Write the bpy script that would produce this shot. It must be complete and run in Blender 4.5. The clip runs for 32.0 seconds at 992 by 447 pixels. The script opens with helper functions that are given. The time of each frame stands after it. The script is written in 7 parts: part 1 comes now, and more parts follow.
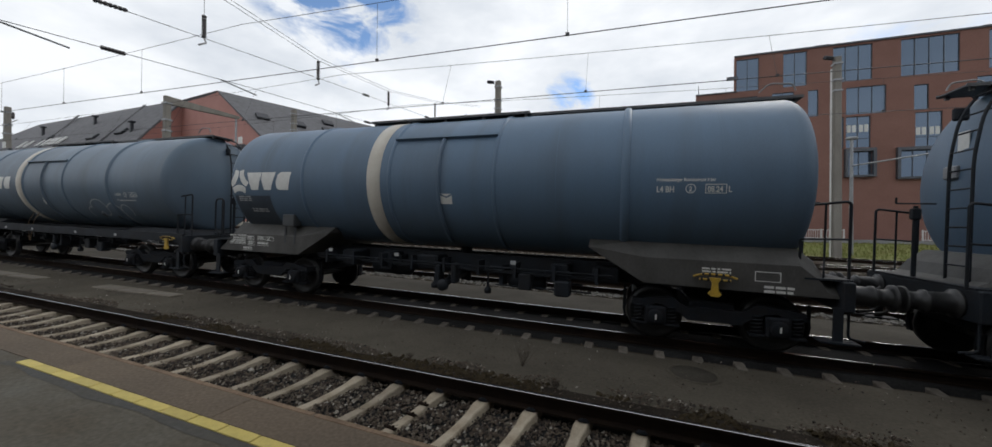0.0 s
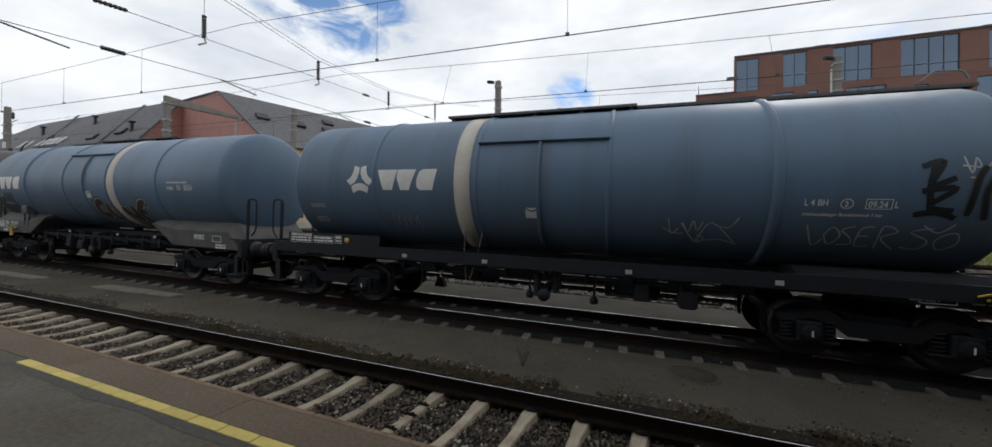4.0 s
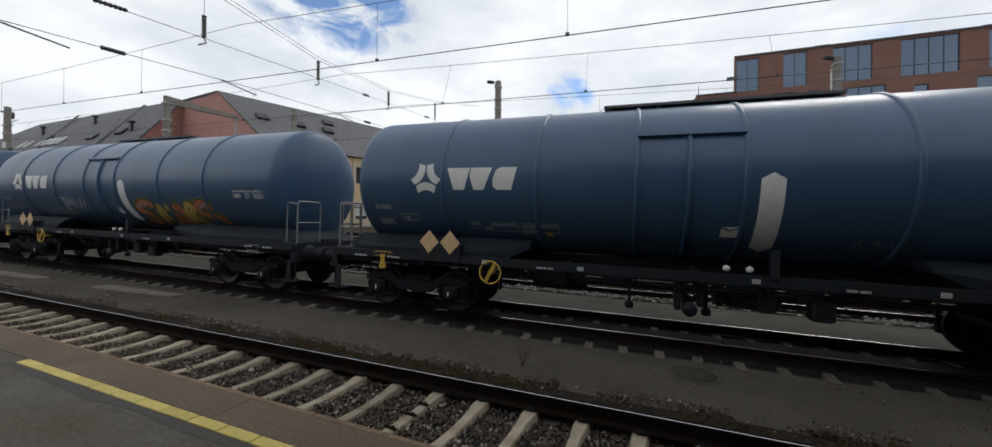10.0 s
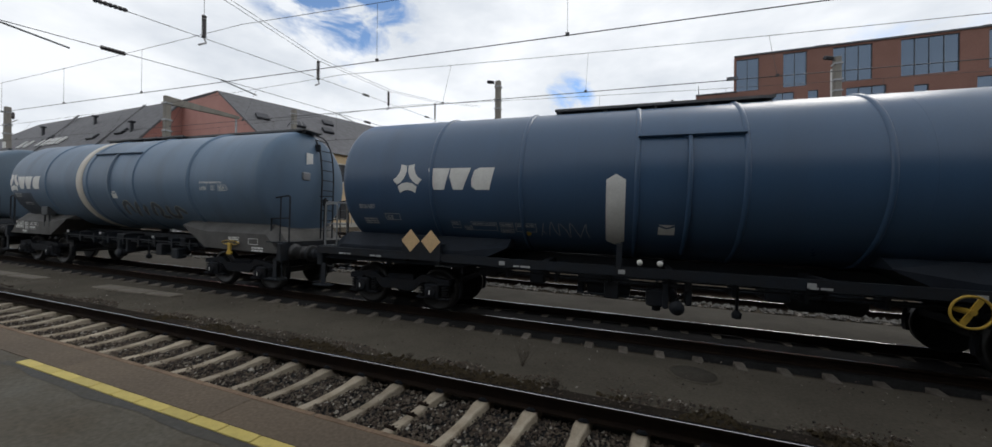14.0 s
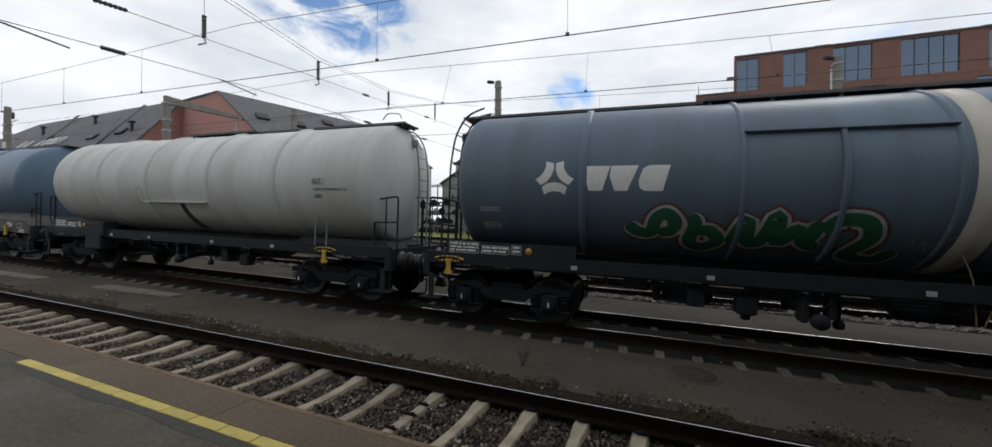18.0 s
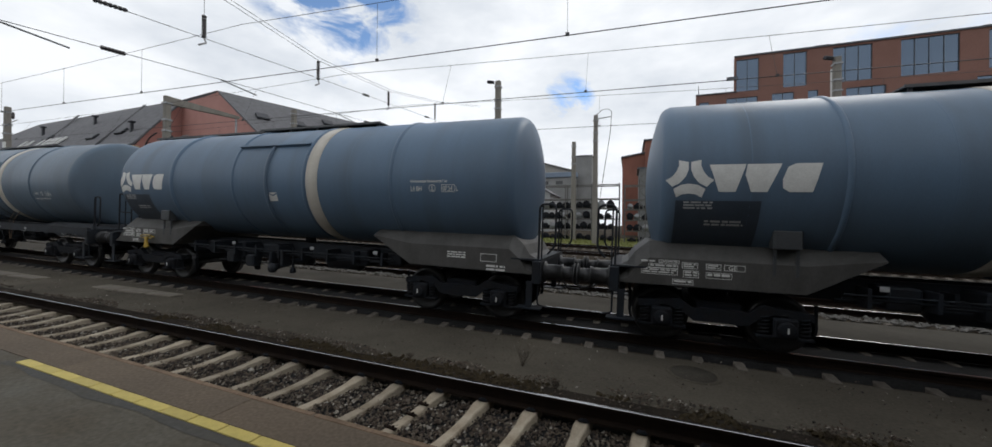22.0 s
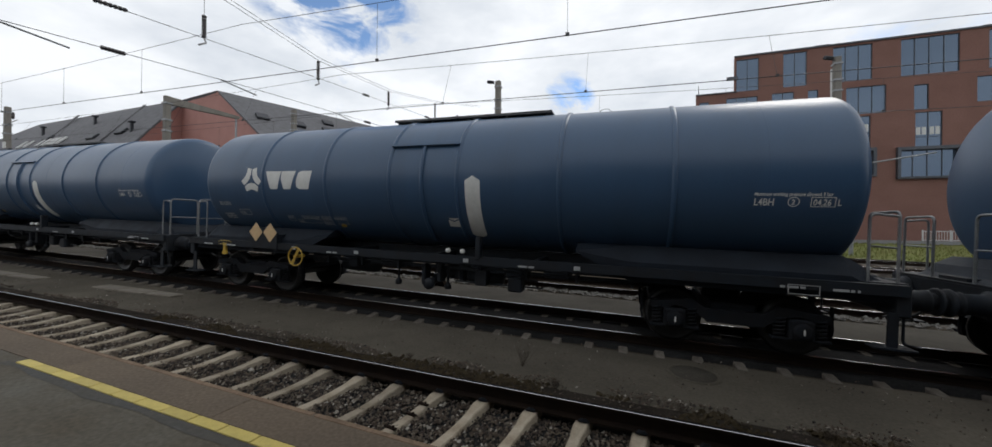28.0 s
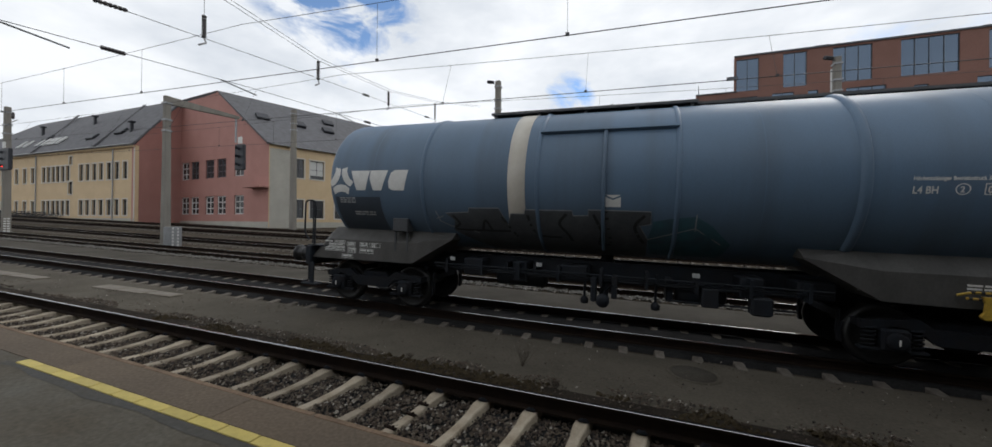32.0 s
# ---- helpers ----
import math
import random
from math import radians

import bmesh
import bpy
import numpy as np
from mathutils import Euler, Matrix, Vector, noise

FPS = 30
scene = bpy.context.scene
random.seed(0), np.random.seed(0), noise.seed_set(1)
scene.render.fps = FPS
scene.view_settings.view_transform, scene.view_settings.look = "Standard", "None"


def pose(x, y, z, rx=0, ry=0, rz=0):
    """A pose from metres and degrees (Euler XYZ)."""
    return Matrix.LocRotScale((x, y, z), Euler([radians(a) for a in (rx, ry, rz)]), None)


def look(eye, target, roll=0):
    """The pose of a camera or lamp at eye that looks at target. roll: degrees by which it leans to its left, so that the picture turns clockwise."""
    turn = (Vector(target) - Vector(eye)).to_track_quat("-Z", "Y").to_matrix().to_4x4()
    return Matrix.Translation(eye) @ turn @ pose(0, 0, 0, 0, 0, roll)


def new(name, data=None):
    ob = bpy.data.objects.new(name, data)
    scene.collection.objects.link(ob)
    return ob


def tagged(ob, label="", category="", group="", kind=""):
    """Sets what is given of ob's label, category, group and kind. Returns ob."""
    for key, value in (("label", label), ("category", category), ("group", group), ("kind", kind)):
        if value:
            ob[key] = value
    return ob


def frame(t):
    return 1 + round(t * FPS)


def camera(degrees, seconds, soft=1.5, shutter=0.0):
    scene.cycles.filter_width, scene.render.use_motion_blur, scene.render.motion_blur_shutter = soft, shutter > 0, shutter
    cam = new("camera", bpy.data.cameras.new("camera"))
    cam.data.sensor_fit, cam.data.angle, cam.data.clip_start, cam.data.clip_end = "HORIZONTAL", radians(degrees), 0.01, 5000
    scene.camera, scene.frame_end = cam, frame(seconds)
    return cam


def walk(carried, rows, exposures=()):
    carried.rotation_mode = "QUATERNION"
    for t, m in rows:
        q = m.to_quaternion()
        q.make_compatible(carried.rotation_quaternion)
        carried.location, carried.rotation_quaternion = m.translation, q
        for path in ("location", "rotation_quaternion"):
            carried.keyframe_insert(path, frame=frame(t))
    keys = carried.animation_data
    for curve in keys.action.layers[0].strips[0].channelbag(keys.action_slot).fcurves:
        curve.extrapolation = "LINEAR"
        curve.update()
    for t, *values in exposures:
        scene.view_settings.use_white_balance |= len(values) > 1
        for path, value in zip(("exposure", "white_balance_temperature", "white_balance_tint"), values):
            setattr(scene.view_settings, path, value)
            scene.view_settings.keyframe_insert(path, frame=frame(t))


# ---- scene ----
# Railway yard with a passing train of tank wagons, seen from a platform.
# x runs along the tracks (the way the train goes), y away from the platform, z up.
SECONDS = 32.0
FALL = 1.445                      # the tracks fall towards +x by this many degrees
SLOPE = math.tan(radians(FALL))
TRACK_NEAR, TRACK_TRAIN = 3.555, 8.18

cam = camera(106.2, SECONDS)
EYE = Vector((0.0, 0.0, 2.014))
VIEW = look(EYE, EYE + Vector((-0.33584, 0.94189, 0.0030)), 0.56)
walk(cam, [(0.0, VIEW), (SECONDS, VIEW)], exposures=[(0.0, 0.0), (SECONDS, 0.0)])


def on_grade(x, y, z=0.0):
    """A place given over the rails' plane, in the world."""
    return Vector((x, y, z - SLOPE * x))


GRADE = pose(0, 0, 0, 0, FALL, 0)

# ---- sky and sun ----
SUN_HEIGHT, SUN_TURN = 42.0, 28.0     # degrees; turn from +y towards +x
world = bpy.data.worlds.new("sky")
scene.world = world
world.use_nodes = True
wt = world.node_tree
wt.nodes.clear()


def wnode(kind, **values):
    n = wt.nodes.new(kind)
    for k, v in values.items():
        if k in n.inputs:
            n.inputs[k].default_value = v
    return n


w_sky = wnode("ShaderNodeTexSky")
w_sky.sky_type, w_sky.sun_disc = "NISHITA", False
w_sky.dust_density, w_sky.ozone_density = 0.15, 4.0
w_sky.sun_elevation, w_sky.sun_rotation = radians(SUN_HEIGHT), radians(SUN_TURN)
w_blue = wnode("ShaderNodeBackground", Strength=0.15)
w_cloud = wnode("ShaderNodeBackground", Strength=1.0)
w_coord = wnode("ShaderNodeTexCoord")
w_map = wnode("ShaderNodeMapping", Scale=(1.0, 1.0, 2.3), Location=(0.35, 0.1, 0.2))
w_noise = wnode("ShaderNodeTexNoise", Scale=2.1, Detail=9.0, Roughness=0.56, Distortion=0.35)
w_ramp = wnode("ShaderNodeValToRGB")
w_ramp.color_ramp.elements[0].position, w_ramp.color_ramp.elements[1].position = 0.20, 0.40
w_grey = wnode("ShaderNodeTexNoise", Scale=3.4, Detail=7.0, Roughness=0.55)
w_tone = wnode("ShaderNodeValToRGB")
w_tone.color_ramp.elements[0].position, w_tone.color_ramp.elements[0].color = 0.30, (0.70, 0.75, 0.82, 1)
w_tone.color_ramp.elements[1].position, w_tone.color_ramp.elements[1].color = 0.60, (0.99, 1.02, 1.06, 1)
w_mix = wnode("ShaderNodeMixShader")
# gaps of clear blue: a broad one high over the tracks, a small one low beyond the yard
w_last = w_noise.outputs["Fac"]
w_shred = wnode("ShaderNodeTexNoise", Scale=6.5, Detail=8.0, Roughness=0.6, Distortion=0.6)
w_ragged = wnode("ShaderNodeMapRange")
w_ragged.inputs["From Min"].default_value, w_ragged.inputs["From Max"].default_value = 0.3, 0.7
wt.links.new(w_map.outputs[0], w_shred.inputs["Vector"])
wt.links.new(w_shred.outputs["Fac"], w_ragged.inputs["Value"])
for way, near, deep in (((-0.740, 0.800, 0.735), 0.972, 0.85), ((-0.139, 0.937, 0.318), 0.9968, 0.55)):
    w_way = wnode("ShaderNodeVectorMath")
    w_way.operation = "DOT_PRODUCT"
    w_way.inputs[1].default_value = Vector(way).normalized()
    w_gap = wnode("ShaderNodeMapRange")
    w_gap.inputs["From Min"].default_value, w_gap.inputs["From Max"].default_value = near, 1.0
    w_gap.inputs["To Min"].default_value, w_gap.inputs["To Max"].default_value = 0.0, deep
    w_open = wnode("ShaderNodeMath")
    w_open.operation = "SUBTRACT"
    wt.links.new(w_coord.outputs["Generated"], w_way.inputs[0])
    wt.links.new(w_way.outputs["Value"], w_gap.inputs["Value"])
    w_torn = wnode("ShaderNodeMath")
    w_torn.operation = "MULTIPLY"
    wt.links.new(w_gap.outputs[0], w_torn.inputs[0])
    wt.links.new(w_ragged.outputs[0], w_torn.inputs[1])
    wt.links.new(w_last, w_open.inputs[0])
    wt.links.new(w_torn.outputs[0], w_open.inputs[1])
    w_last = w_open.outputs[0]
w_out = wnode("ShaderNodeOutputWorld")
for a, b in ((w_coord.outputs["Generated"], w_map.inputs["Vector"]), (w_map.outputs[0], w_noise.inputs["Vector"]),
             (w_map.outputs[0], w_grey.inputs["Vector"]), (w_last, w_ramp.inputs["Fac"]),
             (w_grey.outputs["Fac"], w_tone.inputs["Fac"]), (w_sky.outputs[0], w_blue.inputs["Color"]),
             (w_tone.outputs[0], w_cloud.inputs["Color"]), (w_ramp.outputs[0], w_mix.inputs["Fac"]),
             (w_blue.outputs[0], w_mix.inputs[1]), (w_cloud.outputs[0], w_mix.inputs[2]),
             (w_mix.outputs[0], w_out.inputs["Surface"])):
    wt.links.new(a, b)

sun_data = bpy.data.lights.new("sun", "SUN")
sun_data.energy, sun_data.angle, sun_data.color = 0.5, radians(20), (1.0, 0.95, 0.88)
sun = new("sun", sun_data)
_h, _t = radians(SUN_HEIGHT), radians(SUN_TURN)
sun.matrix_world = look((math.sin(_t) * math.cos(_h) * 90, math.cos(_t) * math.cos(_h) * 90, math.sin(_h) * 90), (0, 0, 0))


# ---- materials ----
def material(name, base, rough=0.6, metal=0.0, dark=None, scale=3.0, amount=0.5, grain=40.0, bump=0.15, spread=0.0,
             stretch=(1, 1, 1), coat=0.0, coarse=0.5, fine_mix=0.35, dist=0.01):
    """Base colour varied at two scales (stains, grain) with a fine relief; spread varies it from piece to piece."""
    m = bpy.data.materials.new(name)
    m.use_nodes = True
    nt = m.node_tree
    p = nt.nodes["Principled BSDF"]
    dark = dark or tuple(c * 0.55 for c in base)
    co = nt.nodes.new("ShaderNodeTexCoord")
    mp = nt.nodes.new("ShaderNodeMapping")
    mp.inputs["Scale"].default_value = stretch
    nt.links.new(co.outputs["Object"], mp.inputs["Vector"])
    n1 = nt.nodes.new("ShaderNodeTexNoise")
    n1.inputs["Scale"].default_value, n1.inputs["Detail"].default_value, n1.inputs["Roughness"].default_value = scale, 7, 0.62
    n2 = nt.nodes.new("ShaderNodeTexNoise")
    n2.inputs["Scale"].default_value, n2.inputs["Detail"].default_value = grain, 4
    for n in (n1, n2):
        nt.links.new(mp.outputs[0], n.inputs["Vector"])
    r1 = nt.nodes.new("ShaderNodeValToRGB")
    r1.color_ramp.elements[0].position, r1.color_ramp.elements[1].position = max(0.0, coarse - 0.18), min(1.0, coarse + 0.18)
    nt.links.new(n1.outputs["Fac"], r1.inputs["Fac"])
    mul = nt.nodes.new("ShaderNodeMath")
    mul.operation = "MULTIPLY"
    mul.inputs[1].default_value = amount
    nt.links.new(r1.outputs[0], mul.inputs[0])
    mix = nt.nodes.new("ShaderNodeMix")
    mix.data_type = "RGBA"
    mix.inputs["A"].default_value, mix.inputs["B"].default_value = (*base, 1), (*dark, 1)
    nt.links.new(mul.outputs[0], mix.inputs["Factor"])
    g = nt.nodes.new("ShaderNodeMix")
    g.data_type, g.blend_type = "RGBA", "MULTIPLY"
    g.inputs["Factor"].default_value = fine_mix
    r2 = nt.nodes.new("ShaderNodeValToRGB")
    r2.color_ramp.elements[0].position, r2.color_ramp.elements[1].position = 0.25, 0.7
    r2.color_ramp.elements[0].color = (0.35, 0.35, 0.35, 1)
    nt.links.new(n2.outputs["Fac"], r2.inputs["Fac"])
    nt.links.new(mix.outputs["Result"], g.inputs["A"])
    nt.links.new(r2.outputs[0], g.inputs["B"])
    out = g.outputs["Result"]
    if spread:
        oi = nt.nodes.new("ShaderNodeObjectInfo")
        mr = nt.nodes.new("ShaderNodeMapRange")
        mr.inputs["To Min"].default_value, mr.inputs["To Max"].default_value = 1 - spread, 1 + spread
        nt.links.new(oi.outputs["Random"], mr.inputs["Value"])
        vm = nt.nodes.new("ShaderNodeVectorMath")
        vm.operation = "SCALE"
        nt.links.new(out, vm.inputs[0])
        nt.links.new(mr.outputs[0], vm.inputs["Scale"])
        out = vm.outputs[0]
    nt.links.new(out, p.inputs["Base Color"])
    rr = nt.nodes.new("ShaderNodeMapRange")
    rr.inputs["To Min"].default_value, rr.inputs["To Max"].default_value = max(0.05, rough - 0.12), min(1.0, rough + 0.12)
    nt.links.new(n1.outputs["Fac"], rr.inputs["Value"])
    nt.links.new(rr.outputs[0], p.inputs["Roughness"])
    p.inputs["Metallic"].default_value = metal
    p.inputs["Coat Weight"].default_value = coat
    if bump:
        b = nt.nodes.new("ShaderNodeBump")
        b.inputs["Strength"].default_value, b.inputs["Distance"].default_value = bump, dist
        nt.links.new(n2.outputs["Fac"], b.inputs["Height"])
        nt.links.new(b.outputs[0], p.inputs["Normal"])
    return m


def tank_paint(name, base, grime, streak=0.5, rough=0.42, low=0.6):
    """Tank enamel: large faded patches, grime streaks that run down the shell and road dirt in the grain."""
    m = material(name, base, rough, 0.0, grime, 0.55, streak, 60, 0.02, stretch=(1, 1, 0.35), coarse=0.52, fine_mix=0.12)
    nt = m.node_tree
    p = nt.nodes["Principled BSDF"]
    src = p.inputs["Base Color"].links[0].from_socket
    co = nt.nodes.new("ShaderNodeTexCoord")
    mp = nt.nodes.new("ShaderNodeMapping")
    mp.inputs["Scale"].default_value = (1.6, 0.12, 0.10)
    st = nt.nodes.new("ShaderNodeTexNoise")
    st.inputs["Scale"].default_value, st.inputs["Detail"].default_value = 1.3, 6
    nt.links.new(co.outputs["Object"], mp.inputs["Vector"])
    nt.links.new(mp.outputs[0], st.inputs["Vector"])
    rp = nt.nodes.new("ShaderNodeValToRGB")
    rp.color_ramp.elements[0].position, rp.color_ramp.elements[1].position = 0.48, 0.78
    nt.links.new(st.outputs["Fac"], rp.inputs["Fac"])
    ml = nt.nodes.new("ShaderNodeMath")
    ml.operation = "MULTIPLY"
    ml.inputs[1].default_value = low
    nt.links.new(rp.outputs[0], ml.inputs[0])
    mx = nt.nodes.new("ShaderNodeMix")
    mx.data_type = "RGBA"
    mx.inputs["B"].default_value = (*grime, 1)
    nt.links.new(ml.outputs[0], mx.inputs["Factor"])
    nt.links.new(src, mx.inputs["A"])
    nt.links.new(mx.outputs["Result"], p.inputs["Base Color"])
    return m


SLATE = tank_paint("tank_slate_blue", (0.114, 0.180, 0.264), (0.084, 0.110, 0.140), 0.5, 0.43)
SLATE_B = tank_paint("tank_grey_blue", (0.116, 0.168, 0.226), (0.082, 0.100, 0.118), 0.6, 0.44)
SOOT = tank_paint("tank_brown_soot", (0.150, 0.154, 0.160), (0.134, 0.112, 0.092), 0.9, 0.46)
BLUE = tank_paint("tank_deep_blue", (0.043, 0.090, 0.166), (0.037, 0.064, 0.106), 0.35, 0.33, 0.35)
PALE = tank_paint("tank_light_grey", (0.60, 0.61, 0.59), (0.34, 0.33, 0.30), 0.65, 0.45, 0.6)
CREAM = material("cream_band", (0.56, 0.53, 0.47), 0.5, dark=(0.42, 0.38, 0.31), scale=2.5, amount=0.6, bump=0.02, fine_mix=0.15)
WHITE = material("white_lettering", (0.74, 0.74, 0.71), 0.55, dark=(0.50, 0.50, 0.47), scale=4, amount=0.5, bump=0.0, fine_mix=0.2)
DULL = material("dull_lettering", (0.48, 0.49, 0.49), 0.6, scale=6, amount=0.6, bump=0.0)
BLACK_TEXT = material("dark_lettering", (0.03, 0.03, 0.032), 0.6, bump=0.0)
DIAMOND = material("orange_diamond", (0.72, 0.50, 0.27), 0.5, dark=(0.5, 0.33, 0.18), scale=6, amount=0.4, bump=0.0)
YELLOW = material("yellow_paint", (0.62, 0.40, 0.05), 0.45, dark=(0.30, 0.20, 0.05), scale=8, amount=0.6, bump=0.05)
FRAME = material("dark_underframe", (0.020, 0.026, 0.035), 0.6, dark=(0.020, 0.019, 0.019), scale=3, amount=0.8, bump=0.1)
SADDLE = material("dusty_saddle_steel", (0.088, 0.085, 0.080), 0.65, dark=(0.044, 0.042, 0.039), scale=2.2, amount=0.8, bump=0.08, stretch=(1, 1, 0.5))
CRADLE = material("blue_grey_cradle_steel", (0.020, 0.027, 0.038), 0.6, dark=(0.014, 0.016, 0.021), scale=2.2, amount=0.7, bump=0.05)
BOGIE = material("oily_bogie_iron", (0.019, 0.023, 0.029), 0.6, dark=(0.026, 0.023, 0.022), scale=4, amount=0.7, bump=0.25)
TREAD = material("polished_wheel_tread", (0.30, 0.29, 0.28), 0.32, 0.9, bump=0.0)
STEEL = material("greased_steel", (0.045, 0.045, 0.046), 0.45, 0.4, bump=0.05)
RAILING = material("grey_handrail", (0.26, 0.27, 0.28), 0.45, 0.2, dark=(0.16, 0.15, 0.14), bump=0.03)
# near-black grained colour for the strips round the rails
DARK_BED = material("dark_track_bed", (0.031, 0.031, 0.031), 0.85, dark=(0.017, 0.016, 0.016), scale=2, amount=0.9, grain=35, bump=0.6, fine_mix=0.6, dist=0.03)
GRATE = material("walkway_grating", (0.105, 0.108, 0.112), 0.6, 0.2, scale=6, bump=0.2)
RUBBER = material("black_hose", (0.02, 0.02, 0.02), 0.6, bump=0.0)

ASPHALT = material("dirt_asphalt", (0.116, 0.103, 0.081), 0.8, dark=(0.075, 0.066, 0.053), scale=0.7, amount=0.9, grain=26, bump=0.2, fine_mix=0.45)
# the asphalt colour in a darker tone
DARK_ASPHALT = material("dark_asphalt", (0.088, 0.080, 0.066), 0.8, dark=(0.058, 0.052, 0.043), scale=0.6, amount=0.9, grain=26, bump=0.2, fine_mix=0.45)
MOSS = material("brown_moss", (0.060, 0.047, 0.028), 0.95, dark=(0.034, 0.026, 0.017), scale=6, amount=0.8, grain=60, bump=0.3)
GROUND = material("yard_ground", (0.085, 0.071, 0.054), 0.9, dark=(0.048, 0.039, 0.029), scale=0.5, amount=0.9, grain=30, bump=0.6, fine_mix=0.6, dist=0.03)
SOIL = material("dark_track_soil", (0.050, 0.041, 0.033), 0.9, dark=(0.028, 0.023, 0.018), scale=1.6, amount=0.9, grain=55, bump=0.9, fine_mix=0.7, dist=0.03)
STONE = material("ballast_stone", (0.155, 0.138, 0.118), 0.9, dark=(0.06, 0.05, 0.042), scale=9, amount=0.9, grain=60, bump=0.3)
PALE_STONE = material("pale_ballast_stone", (0.24, 0.23, 0.21), 0.9, dark=(0.12, 0.11, 0.10), scale=9, amount=0.9, grain=60, bump=0.3)
CONCRETE = material("sleeper_concrete", (0.40, 0.345, 0.265), 0.88, dark=(0.23, 0.185, 0.13), scale=5, amount=0.8, grain=50, bump=0.3, spread=0.2)
OLD_CONCRETE = material("stained_sleeper_concrete", (0.20, 0.18, 0.155), 0.88, dark=(0.07, 0.058, 0.048), scale=5, amount=0.8, grain=90, bump=0.3, spread=0.2)
SLAB = material("weathered_slab_concrete", (0.21, 0.185, 0.148), 0.88, dark=(0.12, 0.102, 0.08), scale=4, amount=0.8, grain=70, bump=0.3)
RUST = material("rusty_rail_web", (0.022, 0.015, 0.011), 0.9, dark=(0.012, 0.009, 0.008), scale=3, amount=0.8, bump=0.2)
SHINE = material("polished_rail_head", (0.46, 0.46, 0.47), 0.20, 1.0, dark=(0.30, 0.29, 0.28), scale=2, amount=0.5, bump=0.0, stretch=(0.2, 8, 1))
TARMAC = material("platform_tarmac", (0.118, 0.112, 0.092), 0.85, dark=(0.088, 0.074, 0.053), scale=1.3, amount=0.95, grain=34, bump=0.3, fine_mix=0.6)
EDGE = material("rusty_concrete_edge", (0.150, 0.114, 0.080), 0.85, dark=(0.112, 0.090, 0.068), scale=0.8, amount=0.9, grain=38, bump=0.3, fine_mix=0.6, spread=0.03)
LIP = material("worn_pale_kerb", (0.215, 0.150, 0.100), 0.85, dark=(0.13, 0.088, 0.06), scale=3, amount=0.8, grain=40, bump=0.3, fine_mix=0.5, spread=0.08)
TAR_BAND = material("dark_tar_band", (0.070, 0.070, 0.067), 0.85, dark=(0.078, 0.072, 0.060), scale=2.5, amount=0.9, grain=30, bump=0.2, fine_mix=0.5)
TACTILE = material("yellow_platform_tile", (0.56, 0.44, 0.10), 0.6, dark=(0.40, 0.32, 0.08), scale=5, amount=0.8, grain=80, bump=0.1, spread=0.12)
MAST = material("spun_concrete_mast", (0.27, 0.255, 0.225), 0.85, dark=(0.18, 0.165, 0.145), scale=1.5, amount=0.8, bump=0.15, stretch=(1, 1, 0.3))
GALV = material("galvanised_steel", (0.33, 0.34, 0.35), 0.45, 0.6, bump=0.05)
GALV_DULL = material("dull_grey_steel", (0.075, 0.080, 0.086), 0.6, 0.2, bump=0.05)
RACK = material("weathered_rack_steel", (0.15, 0.145, 0.135), 0.6, 0.3, bump=0.05)
WIRE = material("catenary_wire", (0.07, 0.07, 0.072), 0.5, 0.5, bump=0.0)
PORCELAIN = material("brown_insulator", (0.055, 0.045, 0.045), 0.25, bump=0.0)
SIGNAL = material("signal_black", (0.015, 0.017, 0.024), 0.5, bump=0.0)
PLASTER_Y = material("yellow_plaster", (0.66, 0.50, 0.31), 0.85, dark=(0.54, 0.40, 0.24), scale=0.6, amount=0.7, grain=25, bump=0.1)
PLASTER_R = material("red_plaster", (0.46, 0.235, 0.20), 0.85, dark=(0.38, 0.19, 0.16), scale=0.5, amount=0.7, grain=25, bump=0.1)
PLASTER_G = material("bare_grey_plaster", (0.48, 0.46, 0.40), 0.85, scale=0.6, amount=0.4, bump=0.1)
TRIM = material("white_window_trim", (0.66, 0.62, 0.55), 0.7, amount=0.3, bump=0.0)
SLATE_ROOF = material("slate_roof", (0.125, 0.125, 0.135), 0.75, dark=(0.085, 0.082, 0.085), scale=1.6, amount=0.8, grain=18, bump=0.4, stretch=(1, 1, 1))
BRICK = material("red_brick_cladding", (0.240, 0.130, 0.106), 0.85, dark=(0.185, 0.098, 0.080), scale=0.35, amount=0.6, grain=9, bump=0.3, fine_mix=0.3)
BROWN = material("brown_brick_wall", (0.28, 0.115, 0.08), 0.85, scale=0.4, amount=0.5, grain=9, bump=0.3)
ALU = material("dark_window_frame", (0.09, 0.10, 0.115), 0.4, 0.4, bump=0.0)
GREY_WALL = material("grey_wall_panel", (0.27, 0.275, 0.27), 0.7, scale=0.5, amount=0.5, bump=0.05)
WHITE_RAIL = material("white_painted_rail", (0.66, 0.66, 0.64), 0.6, bump=0.0)
GRASS = material("short_grass", (0.17, 0.20, 0.055), 0.9, dark=(0.20, 0.18, 0.075), scale=0.7, amount=0.8, grain=25, bump=0.6, dist=0.04)
CAR_PAINT = material("dark_car_paint", (0.05, 0.055, 0.07), 0.25, 0.2, coat=0.6, bump=0.0)
GRAF_BROWN = material("brown_spray_paint", (0.040, 0.022, 0.019), 0.55, bump=0.0, scale=5, amount=0.5)
GRAF_CREAM = material("cream_spray_paint", (0.42, 0.42, 0.36), 0.55, bump=0.0, scale=5, amount=0.6)
GRAF_ORANGE = material("orange_spray_paint", (0.46, 0.17, 0.075), 0.55, dark=(0.30, 0.10, 0.05), bump=0.0, scale=3, amount=0.8)
